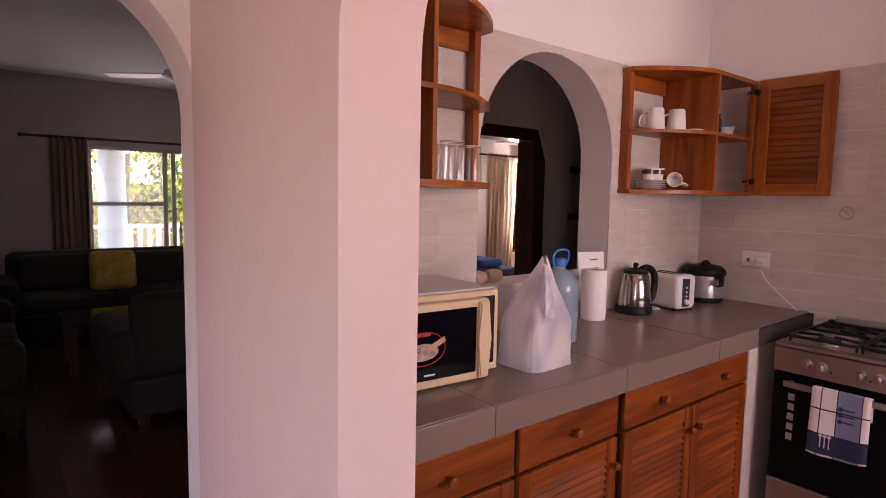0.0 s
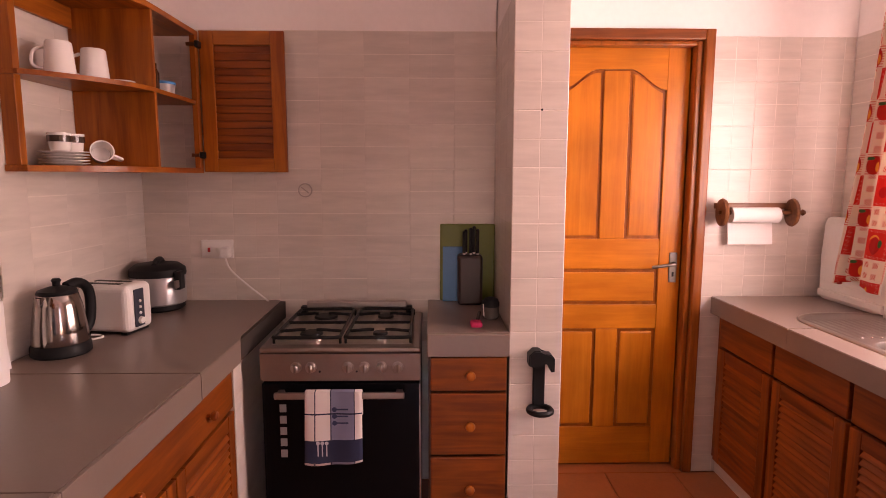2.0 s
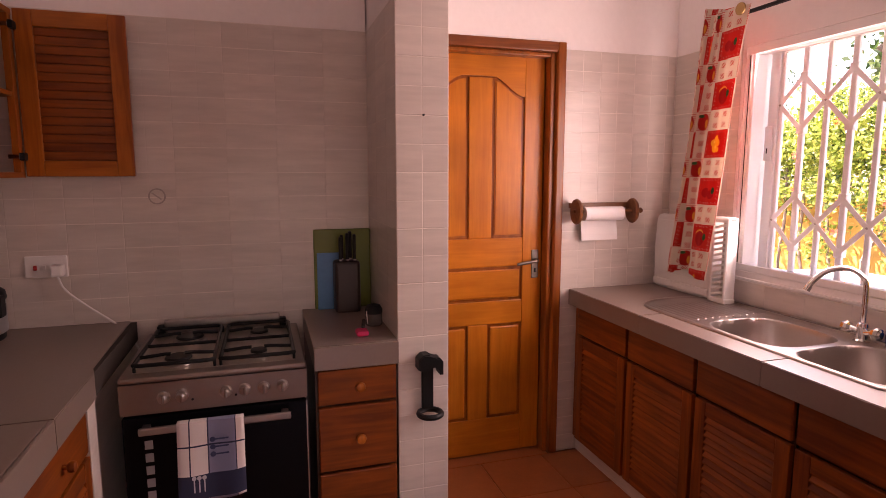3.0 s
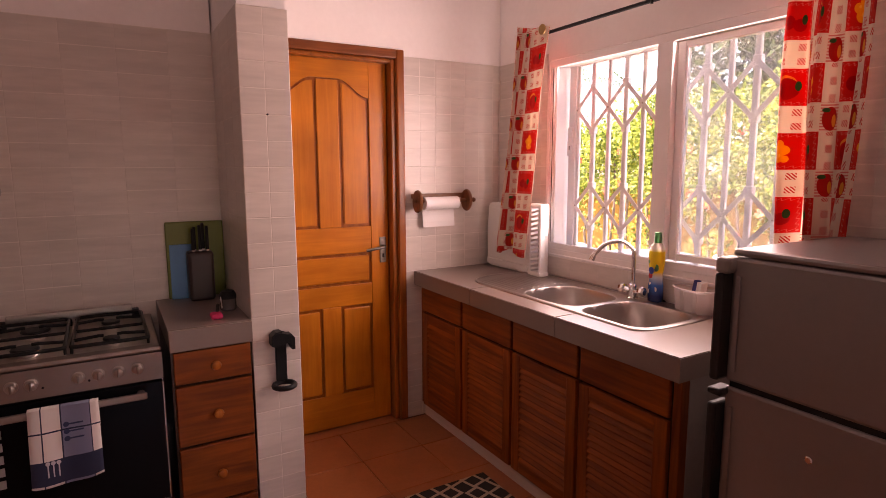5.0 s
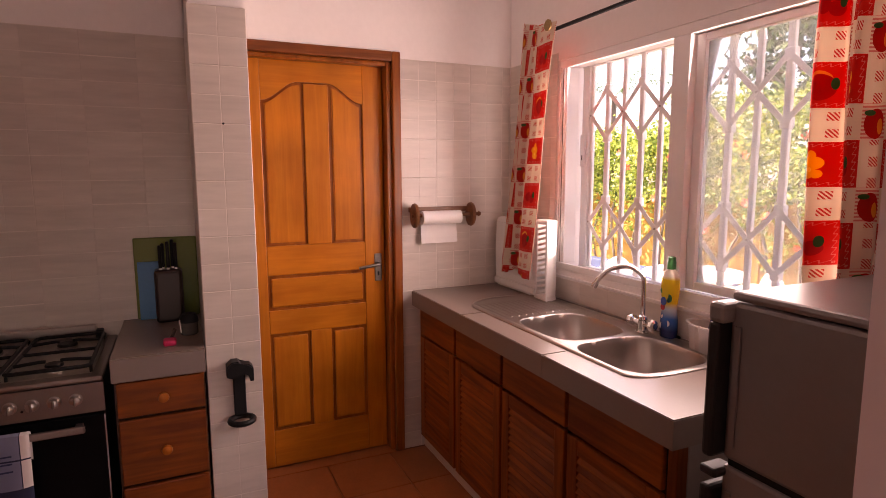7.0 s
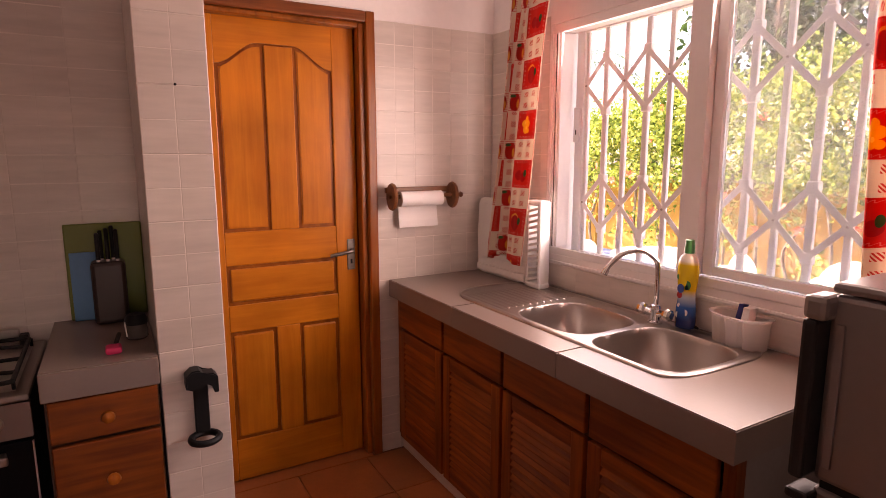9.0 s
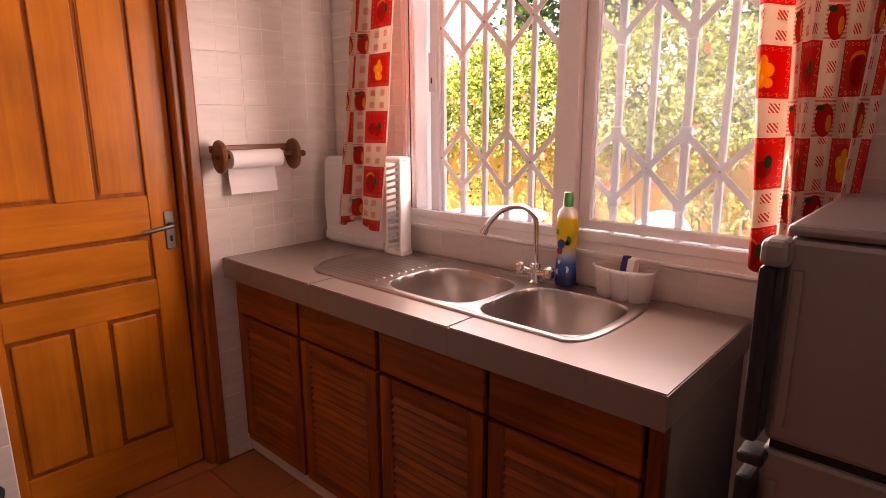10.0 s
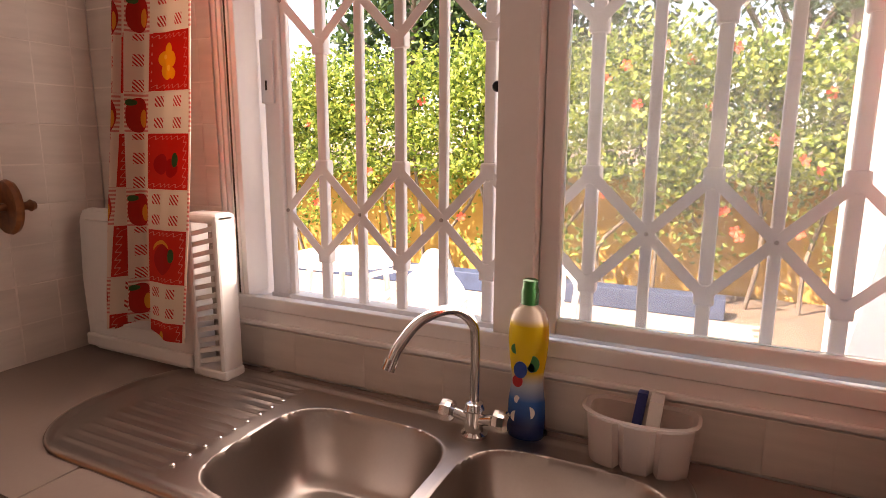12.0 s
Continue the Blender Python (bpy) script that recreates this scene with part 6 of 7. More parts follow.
for z in (1.24, 1.73):
    sh = thing("wall_shelf_board", (5.2, 4.25, z), "dark wooden shelf board in the hall recess", "shelf", "hall shelves")
    part("board", box((4.951, 4.02, z), (5.60, 4.399, z + 0.045), 0.004), DARKWOOD, sh)

LINEN = mat("sheer_beige_linen", (0.60, 0.50, 0.40), 0.9, vary=0.08, scale=3)
nt = LINEN.node_tree
tr, mx = nt.nodes.new("ShaderNodeBsdfTranslucent"), nt.nodes.new("ShaderNodeMixShader")
tr.inputs["Color"].default_value = (0.76, 0.66, 0.53, 1)
mx.inputs[0].default_value = 0.5
nt.links.new(nt.nodes["Principled BSDF"].outputs[0], mx.inputs[1])
nt.links.new(tr.outputs[0], mx.inputs[2])
nt.links.new(mx.outputs[0], nt.nodes["Material Output"].inputs["Surface"])
cr = thing("bedroom_curtain", (6.6, 6.80, 0.1), "long sheer beige linen curtain at the bedroom window", "curtain")
drape("cloth", cr, LINEN, (6.43, 7.06, 6.80, 0.022), (6.43, 7.03, 6.80, 0.032), 2.13, 0.09, 7, 1.3, nu=110, nv=12)
for x in (6.25, 7.10):
    part("bracket", box((x - 0.012, 6.81, 2.09), (x + 0.012, 6.8995, 2.12), 0.003), DARKWOOD, cr)
part("rod", tube([(6.1, 6.80, 2.105), (7.15, 6.80, 2.105)], 0.014, 8), DARKWOOD, cr)
bw = tagged(new("window_2"), "dark framed bedroom window", "window", kind="structure")
bw.location = (6.75, 6.95, 0.55)
for a, b in (((6.60, 6.92, 0.55), (6.65, 7.0, 2.02)), ((7.215, 6.92, 0.55), (7.24, 7.0, 2.02)), ((6.65, 6.92, 1.88), (7.215, 7.0, 2.02)), ((6.65, 6.92, 0.55), (7.215, 7.0, 0.59))):
    part("frame", box(a, b, 0.004), DARKWOOD, bw)
ac = thing("air_conditioner", (6.6, 6.85, 2.35), "white wall-mounted air conditioner", "air conditioner")
part("case", box((6.66, 6.70, 2.30), (7.36, 6.899, 2.56), 0.03), WHITE, ac)
part("louvre", box((6.71, 6.695, 2.32), (7.31, 6.705, 2.36), 0.004), FRAME, ac)
bed = thing("bed", (5.6, 6.0, 0), "dark wooden bed with a blue checked blanket", "bed")
part("frame", box((4.95, 5.25, 0.12), (6.15, 6.75, 0.36), 0.02), DARKWOOD, bed)
part("footboard", box((6.10, 5.25, 0.0), (6.16, 6.75, 0.50), 0.015), DARKWOOD, bed)
part("leg", box((4.96, 5.27, 0.0), (5.03, 5.34, 0.12)), DARKWOOD, bed)
part("leg", box((4.96, 6.66, 0.0), (5.03, 6.73, 0.12)), DARKWOOD, bed)
part("mattress", box((4.98, 5.28, 0.361), (6.09, 6.72, 0.56), 0.05), mat("navy_blanket", (0.022, 0.035, 0.12), 0.9, vary=0.4, scale=25), bed, "navy blue blanket")
part("pillow", box((5.55, 5.50, 0.561), (5.95, 6.10, 0.66), 0.045), mat("blue_cotton", (0.04, 0.12, 0.45), 0.9), bed)
bed.location.x -= 0.40

# living room
SOFA = mat("dark_grey_upholstery", (0.024, 0.021, 0.020), 0.95, vary=0.15, scale=10, bump=0.2, grain=160)


def sofa(x, y, w, turn, label, seats):
    s = thing("sofa" if seats > 1 else "armchair", (0, 0, 0), label, "sofa" if seats > 1 else "armchair", "living room seats")
    part("base", box((-w / 2, -0.42, 0.05), (w / 2, 0.42, 0.30), 0.03), SOFA, s)
    part("backrest", box((-w / 2 + 0.02, 0.22, 0.301), (w / 2 - 0.02, 0.44, 0.82), 0.08, segments=4), SOFA, s)
    for a in (-1, 1):
        part("armrest", box((a * w / 2 - 0.11, -0.43, 0.30), (a * w / 2 + 0.11, 0.40, 0.60), 0.08, segments=4), SOFA, s)
        part("leg", box((a * (w / 2 - 0.08) - 0.03, -0.38, 0), (a * (w / 2 - 0.08) + 0.03, -0.32, 0.052)), DARKWOOD, s)
        part("leg", box((a * (w / 2 - 0.08) - 0.03, 0.32, 0), (a * (w / 2 - 0.08) + 0.03, 0.38, 0.052)), DARKWOOD, s)
    sw = (w - 0.24) / seats
    for k in range(seats):
        part("seat_cushion", box((-w / 2 + 0.12 + sw * k + 0.005, -0.43, 0.301), (-w / 2 + 0.12 + sw * (k + 1) - 0.005, 0.22, 0.45), 0.05, segments=3), SOFA, s)
        part("back_cushion", box((-w / 2 + 0.12 + sw * k + 0.01, 0.06, 0.451), (-w / 2 + 0.12 + sw * (k + 1) - 0.01, 0.225, 0.80), 0.06, segments=3), SOFA, s)
    s.matrix_basis = pose(x, y, 0, 0, 0, turn)
    return s


sofa(1.30, 7.00, 1.75, 0, "dark grey two-seat sofa with a yellow cushion", 2)
sofa(1.42, 4.45, 0.95, 180, "dark grey armchair turned to the sofa", 1)
sofa(0.02, 5.00, 1.5, 90, "dark grey sofa along the side of the room", 2)
cu = thing("cushion", (1.35, 6.78, 0.45), "yellow patterned scatter cushion on the sofa", "cushion")
part("pad", box((1.10, 6.76, 0.455), (1.52, 6.90, 0.85), 0.06, segments=4), mat("yellow_leaf_print", (0.42, 0.30, 0.06), 0.9, vary=0.5, scale=9), cu)
cu.rotation_euler = (radians(-8), 0, 0)
ct = thing("coffee_table", (1.1, 5.7, 0), "low dark coffee table with a glass top", "table")
part("top", box((0.75, 5.35, 0.40), (1.50, 5.95, 0.425), 0.004), mat("dark_glass", (0.02, 0.025, 0.03), 0.05), ct)
for x in (0.80, 1.45):
    for y in (5.40, 5.90):
        part("leg", box((x - 0.025, y - 0.025, 0), (x + 0.025, y + 0.025, 0.399), 0.003), DARKWOOD, ct)
fan = thing("ceiling_fan", (1.75, 6.0, 2.86), "white ceiling fan at rest", "ceiling fan")
part("stem", tube([(1.75, 6.0, TOP - 0.001), (1.75, 6.0, 2.56)], 0.014, 8), WHITE, fan)
part("motor", lathe([(0.05, 2.58), (0.11, 2.55), (0.12, 2.50), (0.06, 2.46)], (1.75, 6.0, 0), 20), WHITE, fan, "", True)
for k in range(3):
    a = radians(25 + 120 * k)
    part("blade", bar((1.75 + 0.12 * math.cos(a), 6.0 + 0.12 * math.sin(a), 2.51), (1.75 + 0.62 * math.cos(a), 6.0 + 0.62 * math.sin(a), 2.50), 0.13, 0.008, (0, 0.12, 1)), WHITE, fan)
sd = tagged(new("sliding_door"), "grey aluminium sliding glass door to the verandah", "door", kind="structure")
sd.location = (2.0, 9.05, 0)
ALU = mat("grey_aluminium", (0.35, 0.34, 0.33), 0.4, metal=0.6)
for a, b in (((1.392, 9.03, 0), (1.44, 9.10, 2.03)), ((2.645, 9.03, 0), (2.698, 9.10, 2.03)), ((1.44, 9.03, 1.98), (2.645, 9.10, 2.03)), ((2.30, 9.03, 0.03), (2.36, 9.07, 1.98)), ((2.42, 9.072, 0.03), (2.48, 9.10, 1.98)), ((1.44, 9.03, 1.24), (2.30, 9.07, 1.29)), ((1.44, 9.03, 0.0), (2.645, 9.10, 0.03))):
    part("frame", box(a, b, 0.004), ALU, sd)
pn = part("pane", box((1.441, 9.048, 0.031), (2.299, 9.052, 1.239)), PANE, sd)
pn.visible_shadow = False
pn = part("pane", box((1.441, 9.048, 1.291), (2.299, 9.052, 1.979)), PANE, sd)
pn.visible_shadow = False
BEIGE = mat("taupe_curtain_cloth", (0.20, 0.15, 0.11), 0.9, vary=0.1)
lc = thing("living_curtain", (1.2, 8.9, 0.1), "long taupe curtain drawn to the side of the sliding door", "curtain")
drape("cloth", lc, BEIGE, (0.98, 1.38, 8.90, 0.03), (0.98, 1.42, 8.90, 0.04), 2.10, 0.03, 6, 0.9, nu=90, nv=10)
part("rod", tube([(0.72, 8.90, 2.10), (2.68, 8.90, 2.10)], 0.016, 8), DARKWOOD, lc)
part("finial", lathe([(0.016, 0), (0.028, -0.03), (0.01, -0.06)], (0.72, 8.90, 2.10), 12, 0), DARKWOOD, lc)

# ---- outside: ground, verandah, garden ----
SOIL = mat("dry_garden_soil", (0.17, 0.12, 0.085), 0.95, vary=0.3, scale=3, bump=0.6, grain=30)
PAVE = mat("buff_paving", (0.40, 0.32, 0.275), 0.9, vary=0.2, scale=5, bump=0.4, grain=50, each=0.12)
bm = bmesh.new()
for f in (((-900, -900), (900, -900), (900, S - 0.2), (-900, S - 0.2)), ((-900, 9.2), (900, 9.2), (900, 900), (-900, 900)), ((3.9, S - 0.2), (900, S - 0.2), (900, 9.2), (8.2, 9.2), (8.2, N), (3.9, N)), ((-900, S - 0.2), (-2.8, S - 0.2), (-2.8, 9.2), (-900, 9.2))):
    bm.faces.new([bm.verts.new((*p, -0.16)) for p in f])
structure(part("ground", bm, SOIL), "dry brown garden ground", "ground")
YWALL = mat("ochre_painted_wall", (0.46, 0.265, 0.06), 0.85, vary=0.18, scale=2.5, bump=0.15)
gw = tagged(new("garden_wall"), "ochre painted garden wall with a pale coping", "wall", kind="structure")
gw.location = (3, -7.3, -0.16)
part("masonry", box((-9, -7.45, -0.16), (14, -7.25, 1.12)), YWALL, gw)
part("coping", box((-9, -7.50, 1.121), (14, -7.20, 1.20), 0.01), mat("pale_coping", (0.50, 0.47, 0.44), 0.85), gw)
for x in np.arange(-8, 14, 2.4):
    part("pier", box((x, -7.247, -0.16), (x + 0.05, -7.225, 1.12)), YWALL, gw)
kb = tagged(new("planter_kerb"), "blue painted kerb of the flower bed", "kerb", kind="structure")
kb.location = (3, -6.2, -0.16)
BLUEK = mat("blue_painted_kerb", (0.030, 0.048, 0.095), 0.7, vary=0.25, scale=8)
part("kerb", box((1.95, -6.35, -0.16), (9.0, -6.15, 0.05), 0.012), BLUEK, kb)
# Added out of view to keep skylight off the window grille.
structure(part("eave", box((1.42, -2.10, 2.72), (4.6, S - 0.2, 2.84)), CEILING), "unseen white eave added to shade the window grille", "eave")
structure(part("wall_wing", box((0.2, -4.5, -0.16), (1.42, S - 0.2, TOP)), mat("white_outer_render", (0.80, 0.78, 0.75), 0.85, vary=0.05)), "sunlit white outer wall beside the window", "wall")

LEAF = bpy.data.materials.new("sunlit_leaf")
LEAF.use_nodes = True
n, l = LEAF.node_tree.nodes, LEAF.node_tree.links
geo, ramp, trl, mxr = n.new("ShaderNodeNewGeometry"), n.new("ShaderNodeValToRGB"), n.new("ShaderNodeBsdfTranslucent"), n.new("ShaderNodeMixShader")
e = ramp.color_ramp.elements
e[0].position, e[0].color = 0.0, (0.03, 0.07, 0.012, 1)
e[1].position, e[1].color = 1.0, (0.50, 0.53, 0.12, 1)
e.new(0.5).color = (0.22, 0.32, 0.05, 1)
l.new(geo.outputs["Random Per Island"], ramp.inputs[0])
l.new(ramp.outputs[0], n["Principled BSDF"].inputs["Base Color"])
n["Principled BSDF"].inputs["Roughness"].default_value = 0.50
l.new(ramp.outputs[0], trl.inputs["Color"])
mxr.inputs[0].default_value = 0.45
l.new(n["Principled BSDF"].outputs[0], mxr.inputs[1])
l.new(trl.outputs[0], mxr.inputs[2])
l.new(mxr.outputs[0], n["Material Output"].inputs["Surface"])
DARKLEAF = LEAF.copy()
DARKLEAF.name = "dark_tree_leaf"
for el, c in zip([q for q in DARKLEAF.node_tree.nodes if q.type == "VALTORGB"][0].color_ramp.elements, ((0.012, 0.035, 0.010, 1), (0.03, 0.07, 0.018, 1), (0.07, 0.12, 0.03, 1))):
    el.color = c
BARK = mat("grey_brown_bark", (0.16, 0.12, 0.09), 0.95, vary=0.3, bump=0.6, grain=40)
rng = np.random.default_rng(7)


def leaves(points, size, out=None, droop=0.3):
    """Many small folded leaves, one at each point, as one mesh."""
    k = len(points)
    d = rng.normal(size=(k, 3))
    d[:, 2] -= droop
    if out is not None:
        d += out
    d /= np.linalg.norm(d, axis=1)[:, None]
    side = np.cross(d, rng.normal(size=(k, 3)))
    side /= np.linalg.norm(side, axis=1)[:, None]
    up = np.cross(side, d)
    s = size * rng.uniform(0.6, 1.35, k)[:, None]
    p = np.asarray(points)
    v = np.stack([p, p + d * s * 0.45 + side * s * 0.30 + up * s * 0.08, p + d * s, p + d * s * 0.45 - side * s * 0.30 + up * s * 0.08], 1).reshape(-1, 3)
    b = np.arange(k)[:, None] * 4
    f = np.concatenate([b + np.array([[0, 1, 2]]), b + np.array([[0, 2, 3]])], 1).reshape(-1, 3)
    me = bpy.data.meshes.new("crown")
    me.from_pydata(v.tolist(), [], f.tolist())
    return me


def clumped(k, lo, hi, clumps, spread):
    """Points gathered round clump centres inside a box, thinner towards the top."""
    lo, hi = np.array(lo), np.array(hi)
    c = lo + (hi - lo) * rng.random((clumps, 3)) ** np.array([1, 1, 0.85])
    p = c[rng.integers(0, clumps, k)] + rng.normal(size=(k, 3)) * spread
    p[:, 2] = np.maximum(p[:, 2], lo[2] - 0.1 + rng.random(k) * 0.4)
    return p


def crown_part(me, material, parent):
    me.materials.append(material)
    ob = new("crown", me)
    ob.parent = parent
    ob.location = -root_at(parent)
    return ob


HIB = mat("orange_red_petal", (0.75, 0.10, 0.05), 0.6, vary=0.2)
flower = None
for hx, width, tall in ((-4.2, 3.0, 2.5), (-1.4, 3.0, 2.7), (1.3, 2.6, 2.55), (3.6, 2.6, 2.75), (5.9, 2.6, 2.62), (8.3, 2.8, 2.35), (11.0, 3.0, 2.2)):
    h = thing("hibiscus_bush", (hx, -6.8, -0.16), "tall leafy hibiscus bush with orange-red flowers", "bush", "garden bushes")
    pts = np.concatenate([clumped(13000, (hx - width / 2, -7.15, 1.0), (hx + width / 2, -6.35, tall - 0.15), 150, (0.15, 0.13, 0.12)),
                          clumped(850, (hx - width / 2, -6.80, 0.12), (hx + width / 2, -6.40, 1.10), 11, (0.14, 0.10, 0.17))])
    crown_part(leaves(pts, 0.070, np.array([0, 0.5, 0.25])), LEAF, h)
    for k in range(5):
        x = hx + (k - 2) * width / 5.5
        bend = rng.uniform(-0.3, 0.3, 4)
        part("limb", tube(smooth_line([(x, -6.7, -0.18), (x + bend[0] * 0.5, -6.68, 0.35), (x + bend[1], -6.75 + bend[2] * 0.3, 0.9), (x + bend[3] * 1.5, -6.75, 1.7)], 4), 0.022, 6), BARK, h)
    for k in range(14):
        q = (hx + rng.uniform(-width / 2, width / 2), -6.35 + rng.uniform(-0.12, 0.10), rng.uniform(0.55, tall - 0.2))
        if flower is None:
            fb = bmesh.new()
            for j in range(5):
                a0 = 2 * math.pi * j / 5
                c = fb.verts.new((0, 0, 0))
                ring = [fb.verts.new((0.055 * rr * math.cos(a0 + da), 0.02 * rr, 0.055 * rr * math.sin(a0 + da))) for da, rr in ((-0.5, 0.75), (-0.25, 1.05), (0.25, 1.05), (0.5, 0.75))]
                fb.faces.new([c] + ring)
            flower = part("flower", fb, HIB)
            flower.parent = h
            flower.location = Vector(q) - root_at(h)
        else:
            ob = new("flower", flower.data)
            ob.parent, ob.location = h, Vector(q) - root_at(h)
            ob.rotation_euler = (rng.uniform(-0.5, 0.5), rng.uniform(0, 6), rng.uniform(-0.7, 0.7))
for tx, ty, tall, wide, k in ((5.3, -10.8, 6.0, 1.9, 6000), (7.6, -10.4, 5.6, 1.6, 5500), (1.2, -12.0, 6.2, 2.4, 5000)):
    t = thing("garden_tree", (tx, ty, -0.16), "dark green leafy tree behind the garden wall", "tree", "garden trees")
    part("trunk", tube(smooth_line([(tx, ty, -0.2), (tx + 0.1, ty, 1.5), (tx - 0.1, ty + 0.1, 3.0), (tx, ty, tall - 1)], 4), 0.13, 8), BARK, t)
    for j in range(6):
        a = j * 1.05
        part("limb", tube(smooth_line([(tx, ty, 1.8 + 0.3 * j), (tx + 0.8 * math.cos(a), ty + 0.8 * math.sin(a), 2.7 + 0.35 * j), (tx + 1.5 * math.cos(a), ty + 1.5 * math.sin(a), 3.2 + 0.4 * j)], 4), 0.05, 6), BARK, t)
    crown_part(leaves(clumped(k, (tx - wide, ty - wide * 0.7, 2.4), (tx + wide, ty + wide * 0.7, tall + 0.4), 60, 0.32), 0.17), DARKLEAF, t)
for px, py, tall in ((0.7, -9.2, 3.1), (12.9, -10.0, 3.5)):
    pm = thing("palm_tree", (px, py, -0.16), "green palm with arching feathery fronds", "palm")
    part("trunk", tube(smooth_line([(px, py, -0.2), (px + 0.1, py, 1.2), (px, py, tall)], 5), 0.12, 8), BARK, pm)
    for k in range(13):
        a, bm = 2 * math.pi * k / 13 + 0.2, bmesh.new()
        rise = 0.5 + 0.5 * ((k * 7) % 5) / 4
        spine = smooth_line([(px, py, tall), (px + 0.7 * math.cos(a), py + 0.7 * math.sin(a), tall + 0.6 * rise), (px + 1.5 * math.cos(a), py + 1.5 * math.sin(a), tall + 0.35 * rise), (px + 2.0 * math.cos(a), py + 2.0 * math.sin(a), tall - 0.5)], 8)
        across = Vector((-math.sin(a), math.cos(a), 0))
        for i, p in enumerate(spine[2:]):
            w = 0.5 * math.sin(math.pi * min(1, (i + 3) / 26)) + 0.08
            for sgn in (-1, 1):
                tip = p + across * sgn * w + Vector((math.cos(a), math.sin(a), 0)) * 0.22 - Vector((0, 0, 0.28 * w + 0.08))
                v1, v2, v3 = bm.verts.new(p), bm.verts.new(p + Vector((math.cos(a), math.sin(a), 0)) * 0.035), bm.verts.new(tip)
                bm.faces.new((v1, v2, v3))
        part("frond", bm, DARKLEAF, pm)


def garden_chair(x, y, turn):
    c = thing("garden_chair", (0, 0, 0), "white moulded plastic garden chair in the sun", "chair", "garden chairs")
    part("seat", box((-0.23, -0.22, 0.40), (0.23, 0.24, 0.43), 0.012), WHITE, c)
    back = [(-0.24, 0.43), (0.24, 0.43)] + [(0.24 * math.cos(a), 0.62 + 0.22 * math.sin(a)) for a in np.linspace(0, math.pi, 13)]
    part("backrest", prism(back, 1, 0.225, 0.25, bevel=0.005), WHITE, c)
    for sx in (-1, 1):
        part("armrest", tube(smooth_line([(sx * 0.24, 0.24, 0.66), (sx * 0.27, 0.0, 0.65), (sx * 0.27, -0.20, 0.63), (sx * 0.255, -0.235, 0.55), (sx * 0.25, -0.24, 0.42)], 4), 0.022, 8), WHITE, c)
        for sy in (-1, 1):
            part("leg", tube([(sx * 0.215, sy * 0.20, 0.41), (sx * 0.25, sy * 0.25, 0.0)], 0.024, 8), WHITE, c)
    c.matrix_basis = pose(x, y, -0.154, 0, 0, turn)


garden_chair(4.10, -3.95, 150)
garden_chair(3.72, -3.35, 180)
garden_chair(5.55, -3.6, 100)
garden_chair(3.25, -4.35, 200)
gt = thing("garden_table", (4.75, -4.1, -0.16), "round white plastic garden table in the sun", "table")
part("top", lathe([(0.46, 0.545), (0.48, 0.555), (0.48, 0.575), (0.46, 0.585)], (4.75, -4.10, 0), 36), WHITE, gt, "", True)
for k in range(4):
    a = 0.785 + k * 1.571
    part("leg", tube([(4.75 + 0.30 * math.cos(a), -4.10 + 0.30 * math.sin(a), 0.55), (4.75 + 0.36 * math.cos(a), -4.10 + 0.36 * math.sin(a), -0.153)], 0.025, 8), WHITE, gt)
bucket = thing("planter_tub", (6.0, -3.0, -0.16), "blue plastic tub on the paving", "tub")
part("tub", lathe([(0.16, -0.153), (0.20, 0.25), (0.21, 0.26)], (6.2, -3.9, 0), 20), CAPB, bucket, "", True)

# verandah
structure(part("verandah_floor", box((-1.5, 9.2, -0.16), (5.5, 11.6, -0.02)), mat("pale_verandah_tile", (0.45, 0.36, 0.30), 0.5)), "pale tiled verandah floor", "floor")
AQUA = mat("pale_aqua_paint", (0.28, 0.50, 0.58), 0.6, vary=0.06)
col = thing("verandah_column", (1.93, 10.7, -0.02), "round pale blue verandah column", "column")
part("shaft", lathe([(0.21, -0.02), (0.20, 1.2), (0.19, 2.32)], (1.93, 10.7, 0), 32), AQUA, col, "", True)
part("capital", lathe([(0.20, 2.32), (0.25, 2.36), (0.25, 2.44), (0.22, 2.46)], (1.93, 10.7, 0), 32), mat("mid_blue_paint", (0.08, 0.22, 0.38), 0.6), col, "", True)
rl = thing("verandah_railing", (2.0, 11.3, -0.02), "white wooden verandah railing", "railing")
part("top_rail", box((-1.4, 11.27, 0.80), (5.4, 11.35, 0.86), 0.006), FRAME, rl)
for x in (-1.36, 0.6, 3.4, 5.36):
    part("post", box((x - 0.04, 11.27, -0.0195), (x + 0.04, 11.35, 0.799), 0.004), FRAME, rl)
part("low_rail", box((-1.4, 11.28, 0.10), (5.4, 11.34, 0.15), 0.004), FRAME, rl)
first = part("baluster", box((-1.30, 11.285, 0.151), (-1.23, 11.335, 0.799), 0.003), FRAME, rl)
for k in range(1, 45):
    ob = new("baluster", first.data)
    ob.parent, ob.location = rl, (0.148 * k, 0, 0)
vc = thing("verandah_chair", (3.1, 10.2, -0.02), "dark metal verandah chair by the railing", "chair")
part("seat", box((2.85, 9.95, 0.40), (3.30, 10.40, 0.44), 0.01), SEAM, vc)
for z in (0.55, 0.66, 0.77, 0.88):
    part("back_slat", box((2.86, 10.38, z), (3.29, 10.41, z + 0.05), 0.004), SEAM, vc)
for x in (2.87, 3.28):
    part("post", tube([(x, 10.395, -0.02), (x, 10.40, 0.95)], 0.016, 8), SEAM, vc)
    part("leg", tube([(x, 9.97, -0.02), (x, 9.97, 0.42)], 0.016, 8), SEAM, vc)
